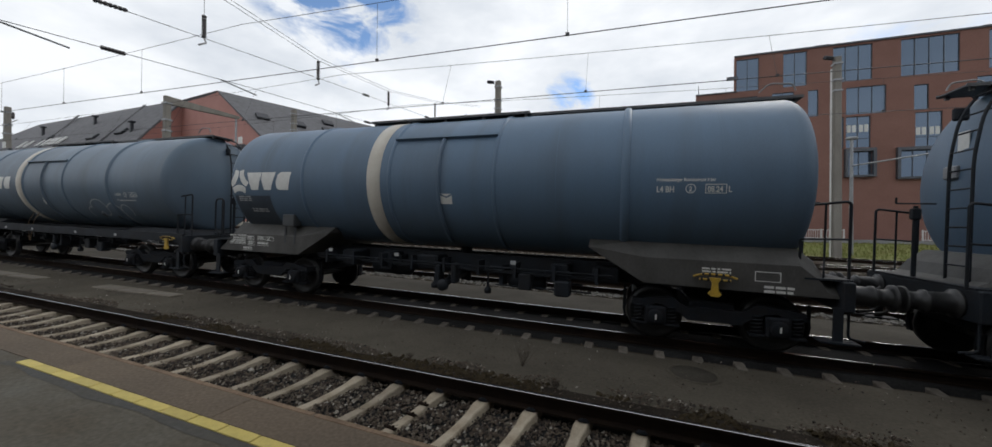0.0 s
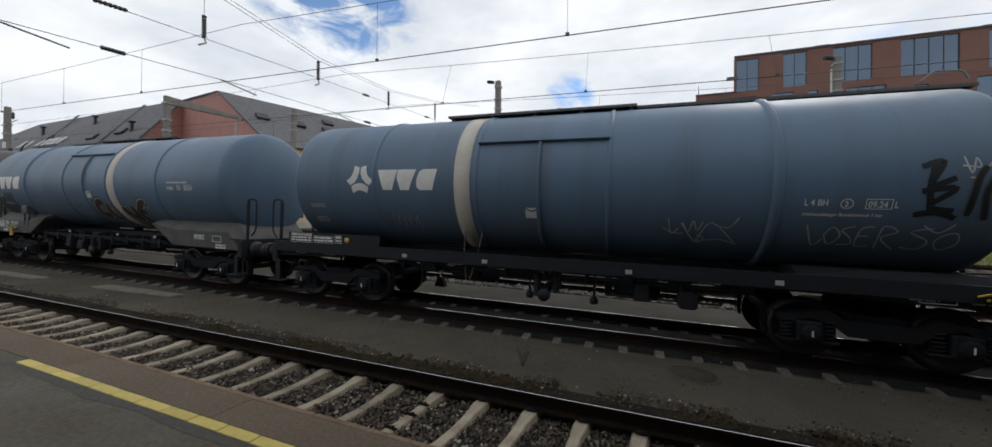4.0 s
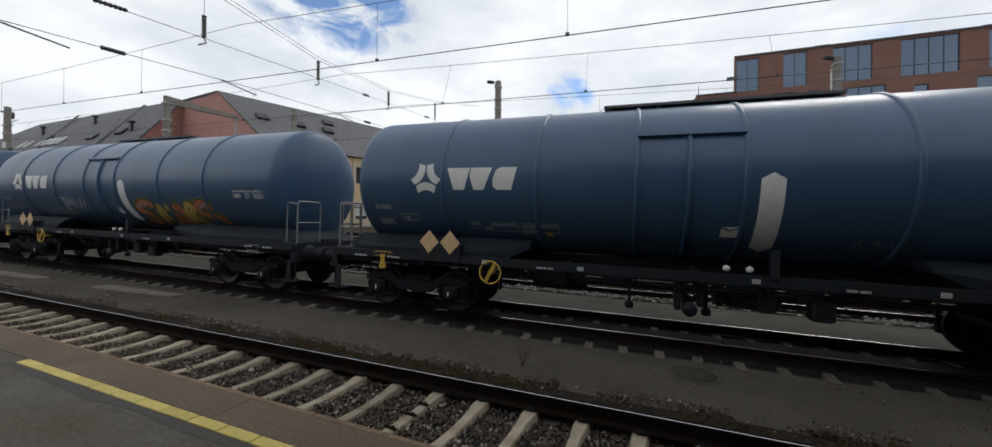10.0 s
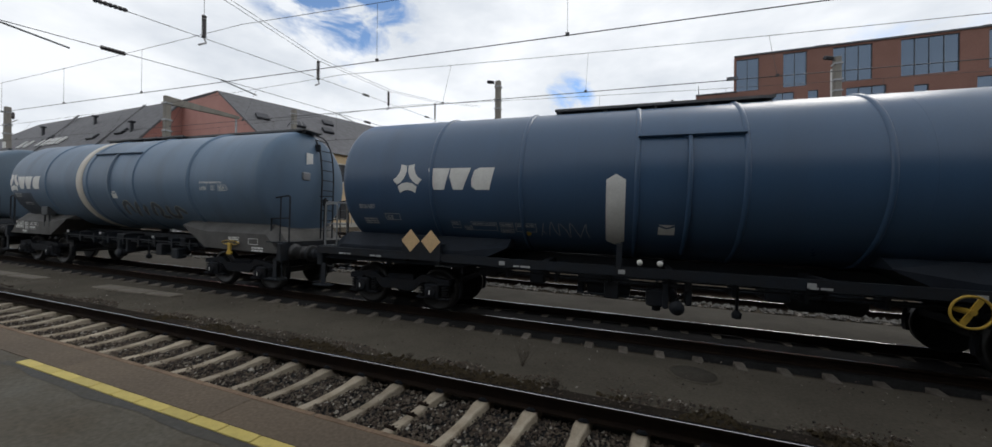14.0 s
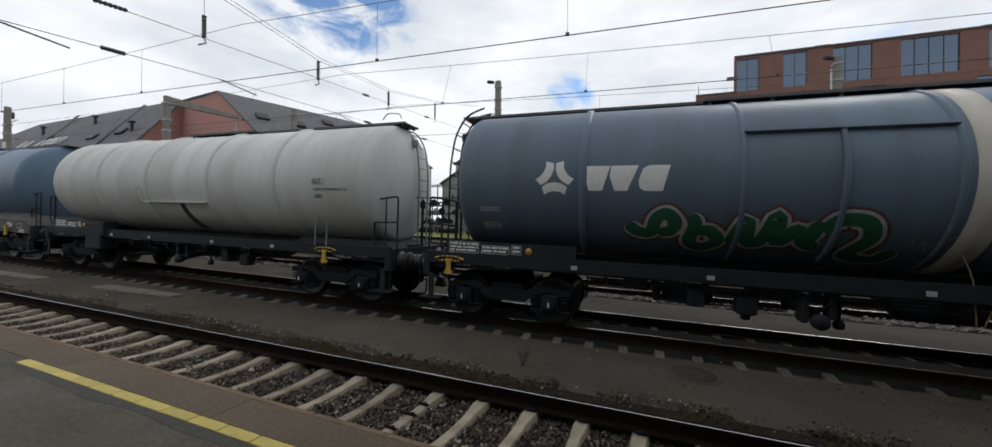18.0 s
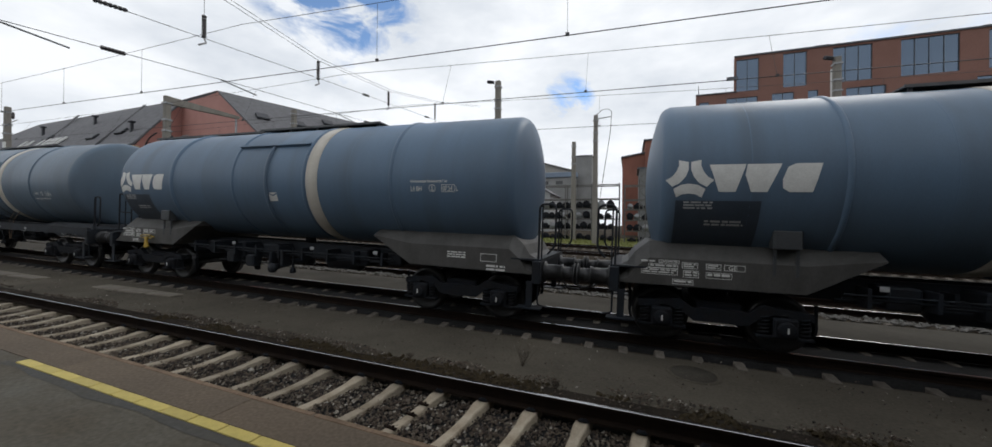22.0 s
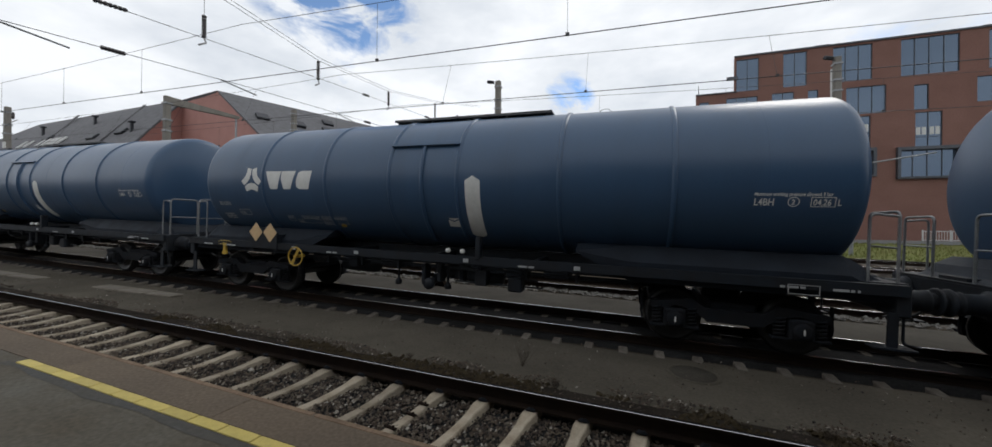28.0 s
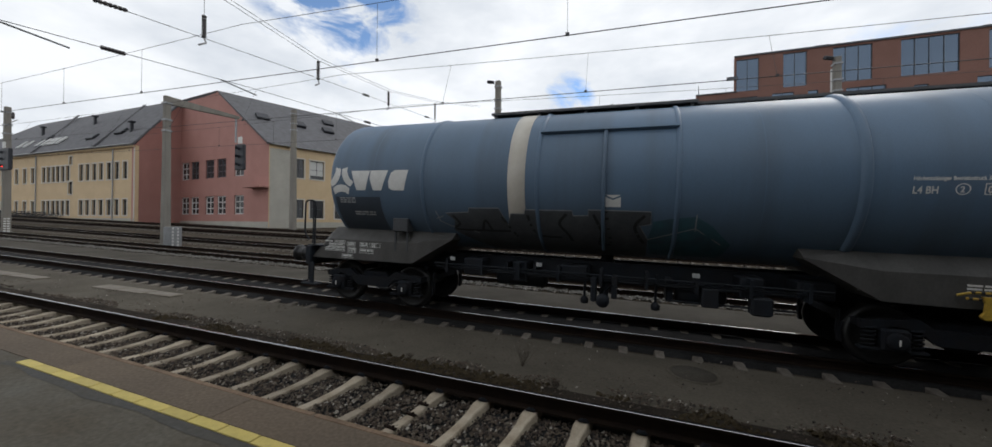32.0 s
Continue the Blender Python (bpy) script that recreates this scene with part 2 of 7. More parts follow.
GRAF_YELLOW = material("yellow_spray_paint", (0.50, 0.37, 0.085), 0.55, dark=(0.38, 0.24, 0.06), bump=0.0, scale=3, amount=0.8)
GRAF_LIME = material("lime_spray_paint", (0.20, 0.27, 0.05), 0.55, dark=(0.12, 0.15, 0.04), bump=0.0, scale=5, amount=0.7)
GRAF_GREEN = material("green_spray_paint", (0.022, 0.135, 0.075), 0.55, dark=(0.015, 0.08, 0.05), bump=0.0, scale=4, amount=0.7)
GRAF_WHITE = material("white_spray_paint", (0.58, 0.60, 0.60), 0.6, dark=(0.28, 0.29, 0.30), bump=0.0, scale=7, amount=0.8)
GRAF_FAINT = material("faded_spray_paint", (0.33, 0.35, 0.37), 0.6, dark=(0.18, 0.19, 0.21), bump=0.0, scale=7, amount=0.8)
GRAF_SKY = material("pale_blue_spray_paint", (0.30, 0.38, 0.46), 0.55, bump=0.0, scale=5, amount=0.4)
GRAF_TEAL = material("teal_spray_paint", (0.045, 0.150, 0.190), 0.55, dark=(0.05, 0.09, 0.12), bump=0.0, scale=2.5, amount=0.9)
GRAF_BLACK = material("black_spray_paint", (0.016, 0.018, 0.020), 0.5, bump=0.0)
PATCH = material("dark_repainted_patch", (0.045, 0.062, 0.085), 0.5, bump=0.0, scale=3, amount=0.4)
GRAF_HALO = material("dull_red_spray_paint", (0.16, 0.045, 0.035), 0.6, dark=(0.09, 0.04, 0.035), bump=0.0, scale=5, amount=0.8)
GRAF_SMOKE = material("charcoal_spray_paint", (0.088, 0.098, 0.108), 0.55, dark=(0.05, 0.055, 0.062), bump=0.0, scale=3, amount=0.8)
GRAF_MOSS = material("moss_green_spray_paint", (0.10, 0.13, 0.05), 0.6, dark=(0.03, 0.04, 0.02), bump=0.0, scale=5, amount=0.8)
STAIN = material("oil_stain", (0.030, 0.030, 0.030), 0.4, bump=0.0, scale=3, amount=0.6)
TWIG = material("dry_twig", (0.075, 0.055, 0.038), 0.9, bump=0.0)

for _m in (LIP, TAR_BAND, RUST, ASPHALT, GROUND, SOIL, STONE, PALE_STONE, CONCRETE, OLD_CONCRETE, DARK_BED, TARMAC, EDGE, BOGIE, FRAME, GRASS, MAST, BRICK):
    _m.node_tree.nodes["Principled BSDF"].inputs["Specular IOR Level"].default_value = 0.2
for _m in (CRADLE,):
    _m.node_tree.nodes["Principled BSDF"].inputs["Specular IOR Level"].default_value = 0.15
for _m in (BOGIE, ASPHALT, DARK_ASPHALT, MOSS, GROUND, SOIL, DARK_BED, STONE, PALE_STONE, OLD_CONCRETE, RUST):
    _m.node_tree.nodes["Principled BSDF"].inputs["Specular IOR Level"].default_value = 0.04

for _m, _gloss in ((SLATE, 0.28), (SLATE_B, 0.30), (SOOT, 0.26), (BLUE, 0.46), (PALE, 0.22)):
    _m.node_tree.nodes["Principled BSDF"].inputs["Specular IOR Level"].default_value = _gloss


def plain(name, colour, rough=0.5, metal=0.0, emit=0.0):
    m = bpy.data.materials.new(name)
    m.use_nodes = True
    p = m.node_tree.nodes["Principled BSDF"]
    p.inputs["Base Color"].default_value, p.inputs["Roughness"].default_value, p.inputs["Metallic"].default_value = (*colour, 1), rough, metal
    if emit:
        p.inputs["Emission Color"].default_value, p.inputs["Emission Strength"].default_value = (*colour, 1), emit
    return m


GLASS = plain("coated_window_glass", (0.10, 0.135, 0.185), 0.05, 0.75)
OLD_GLASS = plain("dark_old_window", (0.04, 0.042, 0.045), 0.12)
RED_LAMP = plain("lit_red_signal", (1.0, 0.04, 0.03), 0.4, emit=4.0)
LENS = plain("signal_lens", (0.02, 0.02, 0.025), 0.1)
BLIND_OR_GLINT = plain("white_blind_or_glint", (0.55, 0.55, 0.53), 0.8)


# ---- mesh building ----
class Geo:
    """Collects vertices and faces for one mesh."""

    def __init__(self):
        self.v, self.f, self.s = [], [], []

    def weld(self):
        """Join corners that fall on one place."""
        at, go, v = {}, [], []
        for p in self.v:
            k = (round(p[0], 4), round(p[1], 4), round(p[2], 4))
            if k not in at:
                at[k] = len(v)
                v.append(p)
            go.append(at[k])
        f, s = [], []
        for q, m in zip(self.f, self.s):
            q = tuple(dict.fromkeys(go[i] for i in q))
            if len(q) > 2:
                f.append(q)
                s.append(m)
        self.v, self.f, self.s = v, f, s
        return self

    def add(self, verts, faces, smooth=False):
        k = len(self.v)
        self.v += [tuple(p) for p in verts]
        self.f += [tuple(i + k for i in q) for q in faces]
        self.s += [smooth] * len(faces)
        return self

    def box(self, x0, x1, y0, y1, z0, z1, c=0.0, m=None):
        """A box, its upright edges and rims cut by c."""
        if c <= 0:
            p = [(x, y, z) for z in (z0, z1) for y in (y0, y1) for x in (x0, x1)]
            f = [(0, 2, 3, 1), (4, 5, 7, 6), (0, 1, 5, 4), (2, 6, 7, 3), (0, 4, 6, 2), (1, 3, 7, 5)]
        else:
            def ring(i, z):
                a, b, d, e = x0 + i, x1 - i, y0 + i, y1 - i
                return [(a + c, d, z), (b - c, d, z), (b, d + c, z), (b, e - c, z), (b - c, e, z), (a + c, e, z), (a, e - c, z), (a, d + c, z)]
            p = ring(c, z0) + ring(0, z0 + c) + ring(0, z1 - c) + ring(c, z1)
            f = [tuple(range(7, -1, -1)), tuple(range(24, 32))]
            for k in (0, 8, 16):
                f += [(k + i, k + (i + 1) % 8, k + 8 + (i + 1) % 8, k + 8 + i) for i in range(8)]
        if m is not None:
            p = [m @ Vector(q) for q in p]
        return self.add(p, f)

    def prism(self, poly, y0, y1, axis="y"):
        """A polygon drawn in (x, z), pushed from y0 to y1 (or in (y, z) along x, or in (x, y) along z)."""
        put = {"y": lambda a, b, d: (a, d, b), "x": lambda a, b, d: (d, a, b), "z": lambda a, b, d: (a, b, d)}[axis]
        n = len(poly)
        p = [put(a, b, y0) for a, b in poly] + [put(a, b, y1) for a, b in poly]
        f = [tuple(range(n)), tuple(range(2 * n - 1, n - 1, -1))]
        f += [(i, i + n, (i + 1) % n + n, (i + 1) % n) for i in range(n)]
        return self.add(p, f)

    def tube(self, pts, r, n=8, cap=True, r2=None):
        """A round bar along a polyline."""
        pts = [Vector(p) for p in pts]
        rings, up = [], None
        for i, p in enumerate(pts):
            d = (pts[min(i + 1, len(pts) - 1)] - pts[max(i - 1, 0)]).normalized()
            if up is None:
                up = d.orthogonal().normalized()
            up = (up - d * up.dot(d)).normalized()
            side = d.cross(up)
            q = r if r2 is None else r + (r2 - r) * i / (len(pts) - 1)
            rings.append([p + (up * math.cos(a) + side * math.sin(a)) * q for a in (math.tau * k / n for k in range(n))])
        f = []
        for i in range(len(rings) - 1):
            f += [(i * n + k, i * n + (k + 1) % n, i * n + n + (k + 1) % n, i * n + n + k) for k in range(n)]
        self.add([v for g in rings for v in g], f, True)
        if cap:
            self.add(rings[0], [tuple(range(n - 1, -1, -1))])
            self.add(rings[-1], [tuple(range(n))])
        return self

    def lathe(self, profile, centre, axis="x", n=32, a0=0.0, a1=math.tau, smooth=True):
        """A profile of (along, radius) turned round an axis through centre."""
        cx, cy, cz = centre
        whole = abs(a1 - a0 - math.tau) < 1e-6
        m = n if whole else n + 1
        put = {"x": lambda h, r, a: (cx + h, cy - r * math.cos(a), cz + r * math.sin(a)),
               "y": lambda h, r, a: (cx + r * math.cos(a), cy + h, cz + r * math.sin(a)),
               "z": lambda h, r, a: (cx + r * math.cos(a), cy + r * math.sin(a), cz + h)}[axis]
        p = [put(h, r, a0 + (a1 - a0) * k / n) for h, r in profile for k in range(m)]
        f = []
        for i in range(len(profile) - 1):
            for k in range(n):
                j = (k + 1) % m
                f.append((i * m + k, i * m + j, i * m + m + j, i * m + m + k))
        return self.add(p, f, smooth)

    def cyl(self, p0, p1, r, n=16):
        return self.tube([p0, p1], r, n)

    def mesh(self, name):
        me = bpy.data.meshes.new(name)
        me.from_pydata(self.v, [], self.f)
        me.polygons.foreach_set("use_smooth", self.s)
        me.update()
        return me


MESHES = {}


def shared(key, build):
    """The mesh kept under key, built on the first call."""
    if key not in MESHES:
        g = Geo()
        build(g)
        MESHES[key] = g.mesh(str(key[-1]) if isinstance(key, tuple) else key)
    return MESHES[key]


def part(name, geo, mat, parent=None, label="", m=None):
    """One mesh object, from a Geo or a mesh, under a thing or a part."""
    me = geo.mesh(name) if isinstance(geo, Geo) else geo
    ob = new(name, me)
    if not me.materials:
        me.materials.append(mat)
    elif me.materials[0] != mat:
        ob.material_slots[0].link = "OBJECT"
        ob.material_slots[0].material = mat
    if parent is not None:
        ob.parent = parent
    if m is not None:
        ob.matrix_local = m
    if label:
        ob["label"] = label
    return ob


def thing(name, label, category, group="", m=None, kind=""):
    ob = new(name)
    ob.empty_display_size = 0.3
    if m is not None:
        ob.matrix_world = m
    return tagged(ob, label, category, group, kind)


def rounded(pts, r=0.12, n=5):
    """A polyline with its inner corners rounded."""
    pts = [Vector(p) for p in pts]
    out = [pts[0]]
    for a, b, c in zip(pts, pts[1:], pts[2:]):
        u, w = (a - b), (c - b)
        k = min(r, u.length * 0.45, w.length * 0.45)
        p, q = b + u.normalized() * k, b + w.normalized() * k
        out += [p.lerp(b, t).lerp(b.lerp(q, t), t) for t in (i / n for i in range(n + 1))]
    return out + [pts[-1]]


# ---- ground, tracks, platform ----
def smooth(a, b, x):
    t = min(1.0, max(0.0, (x - a) / (b - a)))
    return t * t * (3 - 2 * t)


def rise(y):
    """How much higher the yard lies behind the running tracks."""
    return 0.55 * smooth(14, 26, y) + 0.40 * smooth(34, 48, y)


def ground_z(x, y):
    flat = smooth(27, 42, y)
    xc = max(-170.0, min(70.0, x))
    dip = 0.10 * (1 - smooth(4.35, 4.6, y)) * smooth(1.0, 1.6, y)
    return -0.24 - dip - SLOPE * xc + rise(y) + flat * SLOPE * max(xc, 0.0)


def upright(x, y, dz=0.0, rz=0.0):
    return pose(x, y, ground_z(x, y) + dz, 0, 0, rz)


def ground_sheet():
    xs = [-1600, -700, -350, -230, -170] + list(range(-160, 61, 4)) + [70, 110, 200, 450, 1500]
    ys = [-1500, -400, -120, -40, -15, -5, 0, 1.0, 1.6, 3, 4.35, 4.6, 5, 7, 9, 11, 13] + list(range(14, 60, 2)) + [75, 110, 200, 500, 1800]
    g = Geo()
    g.add([(x, y, ground_z(x, y)) for y in ys for x in xs],
          [(j * len(xs) + i, j * len(xs) + i + 1, (j + 1) * len(xs) + i + 1, (j + 1) * len(xs) + i)
           for j in range(len(ys) - 1) for i in range(len(xs) - 1)], True)
    return tagged(part("ground", g, GROUND), "brown grey gravel and dirt of a railway yard", "ground", kind="structure")


ground = ground_sheet()


def strip(name, mat, x0, x1, y0, y1, top, label, rough=0.0, step=1.0):
    """A low paved strip along the tracks, its upper face slightly uneven."""
    g = Geo()
    nx, ny = max(2, int((x1 - x0) / step)), max(4, int((y1 - y0) / 0.25) + 1)
    p, f = [], []
    for j in range(ny + 1):
        for i in range(nx + 1):
            x, y = x0 + (x1 - x0) * i / nx, y0 + (y1 - y0) * j / ny
            edge = j in (0, ny)
            wob = 0.06 * noise.noise((x * 0.8, j * 3.1, 2.0)) if edge else 0.0
            z = (-0.26 if edge else top + rough * noise.noise((x * 0.7, y * 0.9, 5.0)))
            p.append((x, y + wob, z - SLOPE * x + rise(y)))
    for j in range(ny):
        for i in range(nx):
            a = j * (nx + 1) + i
            f.append((a, a + 1, a + nx + 2, a + nx + 1))
    g.add(p, f, True)
    return tagged(part(name, g, mat), label, "ground", kind="structure")


strip("path_between_tracks", ASPHALT, -90, 45, 4.62, 7.15, -0.205, "worn dirty asphalt strip between two tracks", 0.02)
strip("track_shoulder", SOIL, -90, 45, 4.345, 5.05, -0.150, "dark brown soil and gravel beside a rail", 0.012, 0.3)
strip("near_track_bed", DARK_BED, -90, 45, 1.9, 4.40, -0.288, "dark soil under the ballast", 0.02)
strip("oily_rim", DARK_BED, -90, 45, 7.10, 7.44, -0.160, "near-black stones along the rail foot", 0.012, 0.3)
strip("oily_bed", DARK_BED, -90, 45, 7.43, 9.3, -0.205, "near-black stones between the rails of the train track", 0.02)
strip("path_behind_train", DARK_ASPHALT, -90, 45, 9.35, 11.95, -0.19, "worn asphalt strip behind the train track", 0.015)
strip("ballast_bed_far", GROUND, -90, 45, 11.95, 15.2, -0.19, "gravel bed of a yard track", 0.03)


def stone_material():
    m = bpy.data.materials.new("mixed_ballast_stones")
    m.use_nodes = True
    nt = m.node_tree
    p = nt.nodes["Principled BSDF"]
    gm = nt.nodes.new("ShaderNodeNewGeometry")
    rp = nt.nodes.new("ShaderNodeValToRGB")
    e = rp.color_ramp.elements
    e[0].position, e[0].color = 0.0, (0.026, 0.021, 0.018, 1)
    e[1].position, e[1].color = 1.0, (0.42, 0.39, 0.34, 1)
    for at, c in ((0.40, (0.072, 0.050, 0.034)), (0.80, (0.104, 0.082, 0.060)), (0.95, (0.19, 0.165, 0.13))):
        q = e.new(at)
        q.color = (*c, 1)
    nt.links.new(gm.outputs["Random Per Island"], rp.inputs["Fac"])
    nz = nt.nodes.new("ShaderNodeTexNoise")
    nz.inputs["Scale"].default_value = 55
    mx = nt.nodes.new("ShaderNodeMix")
    mx.data_type, mx.blend_type = "RGBA", "MULTIPLY"
    mx.inputs["Factor"].default_value = 0.6
    nt.links.new(rp.outputs[0], mx.inputs["A"])
    nt.links.new(nz.outputs["Fac"], mx.inputs["B"])
    ad = nt.nodes.new("ShaderNodeVectorMath")
    ad.operation = "SCALE"
    ad.inputs["Scale"].default_value = 1.3
    nt.links.new(mx.outputs["Result"], ad.inputs[0])
    nt.links.new(ad.outputs[0], p.inputs["Base Color"])
    p.inputs["Roughness"].default_value = 0.9
    return m


STONES = stone_material()


def stones(name, count, x0, x1, y0, y1, z, lo, hi, label, mat=STONES, seed=1, bunch=0.0):
    rng = np.random.default_rng(seed)
    base = np.array([(1, 0, 0), (0, 1, 0), (-1, 0, 0), (0, -1, 0), (0, 0, 1), (0, 0, -1)], float)
    faces = [(0, 1, 4), (1, 2, 4), (2, 3, 4), (3, 0, 4), (1, 0, 5), (2, 1, 5), (3, 2, 5), (0, 3, 5)]
    xs, ys = rng.uniform(x0, x1, count), rng.uniform(y0, y1, count)
    v, f = [], []
    for x, y in zip(xs, ys):
        if bunch and noise.noise((x * 1.1, y * 1.6, seed)) < bunch - 0.5:
            continue
        s = rng.uniform(lo, hi) * rng.choice([1, 1, 1.4])
        q = base * rng.uniform(0.6, 1.25, (6, 1)) + rng.uniform(-0.3, 0.3, (6, 3))
        a = rng.uniform(0, math.tau)
        c, d = math.cos(a), math.sin(a)
        q = q @ np.array([[c, d, 0], [-d, c, 0.2], [0.1, 0.2, 0.75]]) * s
        k = len(v)
        zz = z - SLOPE * x + rise(y) + rng.uniform(-0.3, 0.5) * s
        v += [(x + p[0], y + p[1], zz + p[2]) for p in q]
        f += [(i + k, j + k, l + k) for i, j, l in faces]
    g = Geo()
    g.v, g.f, g.s = v, f, [False] * len(f)
    return tagged(part(name, g, mat), label, "gravel", kind="stuff")


stones("track_ballast", 38000, -13, 3.6, 2.1, 4.30, -0.268, 0.011, 0.024, "dark brown ballast stones between sleepers", seed=3)
stones("track_ballast", 14000, -34, -13, 2.1, 4.30, -0.268, 0.016, 0.03, "dark brown ballast stones between sleepers", seed=4)
stones("track_ballast", 9000, 3.6, 16, 2.1, 4.30, -0.268, 0.014, 0.03, "dark brown ballast stones between sleepers", seed=11)
stones("loose_gravel", 17000, -13, 8, 4.36, 5.25, -0.166, 0.007, 0.019, "loose dark gravel and soil beside a rail", seed=5, bunch=0.36)
stones("loose_gravel", 3500, -40, -13, 4.36, 5.1, -0.168, 0.014, 0.03, "loose dark gravel and soil beside a rail", seed=6, bunch=0.4)
stones("loose_gravel", 3600, -18, 9, 5.0, 7.1, -0.195, 0.005, 0.014, "scattered pebbles on an asphalt strip", seed=7, bunch=0.45)
stones("moss_clumps", 9000, -9, 9, 4.40, 4.98, -0.152, 0.012, 0.034, "brown moss clumps beside a rail", MOSS, 21, 0.46)
stones("pale_gravel_edge", 4200, -60, 16, 11.85, 12.35, -0.175, 0.03, 0.06, "pale crushed stone along a track edge", PALE_STONE, 8)
stones("pale_gravel_edge", 1500, -60, 14, 14.5, 15.0, -0.18, 0.03, 0.06, "pale crushed stone along a track edge", PALE_STONE, 9)


def sleeper_mesh(g):
    top = [(-1.30, -0.205), (-1.00, -0.175), (-0.60, -0.182), (-0.42, -0.212), (-0.2, -0.236), (0.0, -0.242), (0.2, -0.236), (0.42, -0.212), (0.60, -0.182), (1.00, -0.175), (1.30, -0.205)]
    n = len(top)
    p = []
    for y, z in top:
        w = 0.060 if abs(y) < 0.5 else 0.078
        p += [(-w - 0.05, y * 1.012, -0.40), (-w, y, z - 0.012), (-w + 0.012, y, z), (w - 0.012, y, z), (w, y, z - 0.012), (w + 0.05, y * 1.012, -0.40)]
    f = []
    for i in range(n - 1):
        f += [(i * 6 + k, i * 6 + k + 1, i * 6 + k + 7, i * 6 + k + 6) for k in range(5)]
    f += [(0, 1, 2, 3, 4, 5)[::-1], tuple((n - 1) * 6 + k for k in range(6))]
    g.add(p, f)


def rail_geo(x0, x1, y, head=False):
    if head:
        poly = [(y - 0.024, 0.001), (y - 0.016, 0.004), (y + 0.016, 0.004), (y + 0.024, 0.001), (y + 0.024, -0.004), (y - 0.024, -0.004)]
    else:
        h = [(0.0, 0.034), (-0.008, 0.036), (-0.036, 0.035), (-0.046, 0.012), (-0.06, 0.009), (-0.14, 0.009), (-0.152, 0.03), (-0.163, 0.074), (-0.174, 0.075)]
        poly = [(y + w, z) for z, w in h] + [(y - w, z) for z, w in reversed(h)]
    return Geo().prism(poly, x0, x1, "x")


def clip_mesh(g):
    g.box(-0.06, 0.06, -0.10, 0.10, -0.176, -0.165, 0.003)
    for s in (-1, 1):
        g.box(-0.05, 0.05, s * 0.09 - 0.02, s * 0.09 + 0.02, -0.166, -0.145, 0.008)
        g.tube(rounded([(-0.03, s * 0.08, -0.14), (0.0, s * 0.11, -0.135), (0.03, s * 0.08, -0.14)], 0.03, 3), 0.009, 5)


def track(name, y, x0, x1, phase, label, mat, z=0.0, near=None, clips=False, skew=0.0):
    t = thing(name, label, "railway track", "yard tracks", GRADE @ pose(0, y, z), "structure")
    for s in (-1, 1):
        part("rail", rail_geo(x0, x1, s * 0.7525), RUST, t, "rusty rail with a polished head")
        part("rail_head", rail_geo(x0, x1, s * 0.7525, True), SHINE, t, "polished running surface")
    me = shared("sleeper", sleeper_mesh)
    cm = shared("rail_clip", clip_mesh)
    k0, k1 = math.ceil((x0 - phase) / 0.6), math.floor((x1 - phase) / 0.6)
    rest = Geo()
    for k in range(k0, k1):
        x = phase + 0.6 * k
        if near and near[0] < x < near[1]:
            part("sleeper", me, mat, t, m=pose(x - 0.7525 * math.tan(radians(skew)), 0, random.uniform(-0.006, 0.004), 0, 0, random.uniform(-0.4, 0.4) - skew))
            if clips and -9 < x < 4:
                part("rail_clip", cm, BOGIE, t, m=pose(x, 0.7525, 0))
        else:
            rest.add([(v[0] + x, v[1], v[2]) for v in (w.co for w in me.vertices)], [tuple(q.vertices) for q in me.polygons])
    if rest.v:
        tagged(part("sleeper_row", rest, mat, t), kind="stuff")
    return t


near_track = track("near_track", TRACK_NEAR, -95, 45, -10.05, "track beside the platform on pale concrete sleepers", CONCRETE, near=(-46, 8), clips=True, skew=8.0)


def sleeper_plate_mesh(g):
    g.box(-0.07, 0.07, -0.022, 0.022, -0.01, 0.007, 0.003)
    g.cyl((0.03, 0, 0.01), (0.03, 0, 0.03), 0.014, 6)


for yy, zz in ((0.38, -0.205), (0.16, -0.230), (-0.16, -0.232)):
    part("sleeper_plate", shared("sleeper_plate", sleeper_plate_mesh), RUST, near_track, "rusty plate left on one sleeper", pose(-2.25 + (yy - 0.7525) * math.tan(radians(8.0)), yy, zz, 0, 0, -8))
track("train_track", TRACK_TRAIN, -110, 60, -2.47, "track of the train on half-buried concrete sleepers", OLD_CONCRETE, near=(-46, 16), clips=False)
for yy, zz in ((13.2, 0.0), (17.6, rise(17.6)), (22.3, rise(22.3)), (26.9, rise(26.9))):
    track("yard_track", yy, -120, 60, 0.1, "rusty yard track behind the train", OLD_CONCRETE, zz)


def edge_y(x):
    return 2.034 - 0.0197 * x


PLATFORM_Z = 0.6


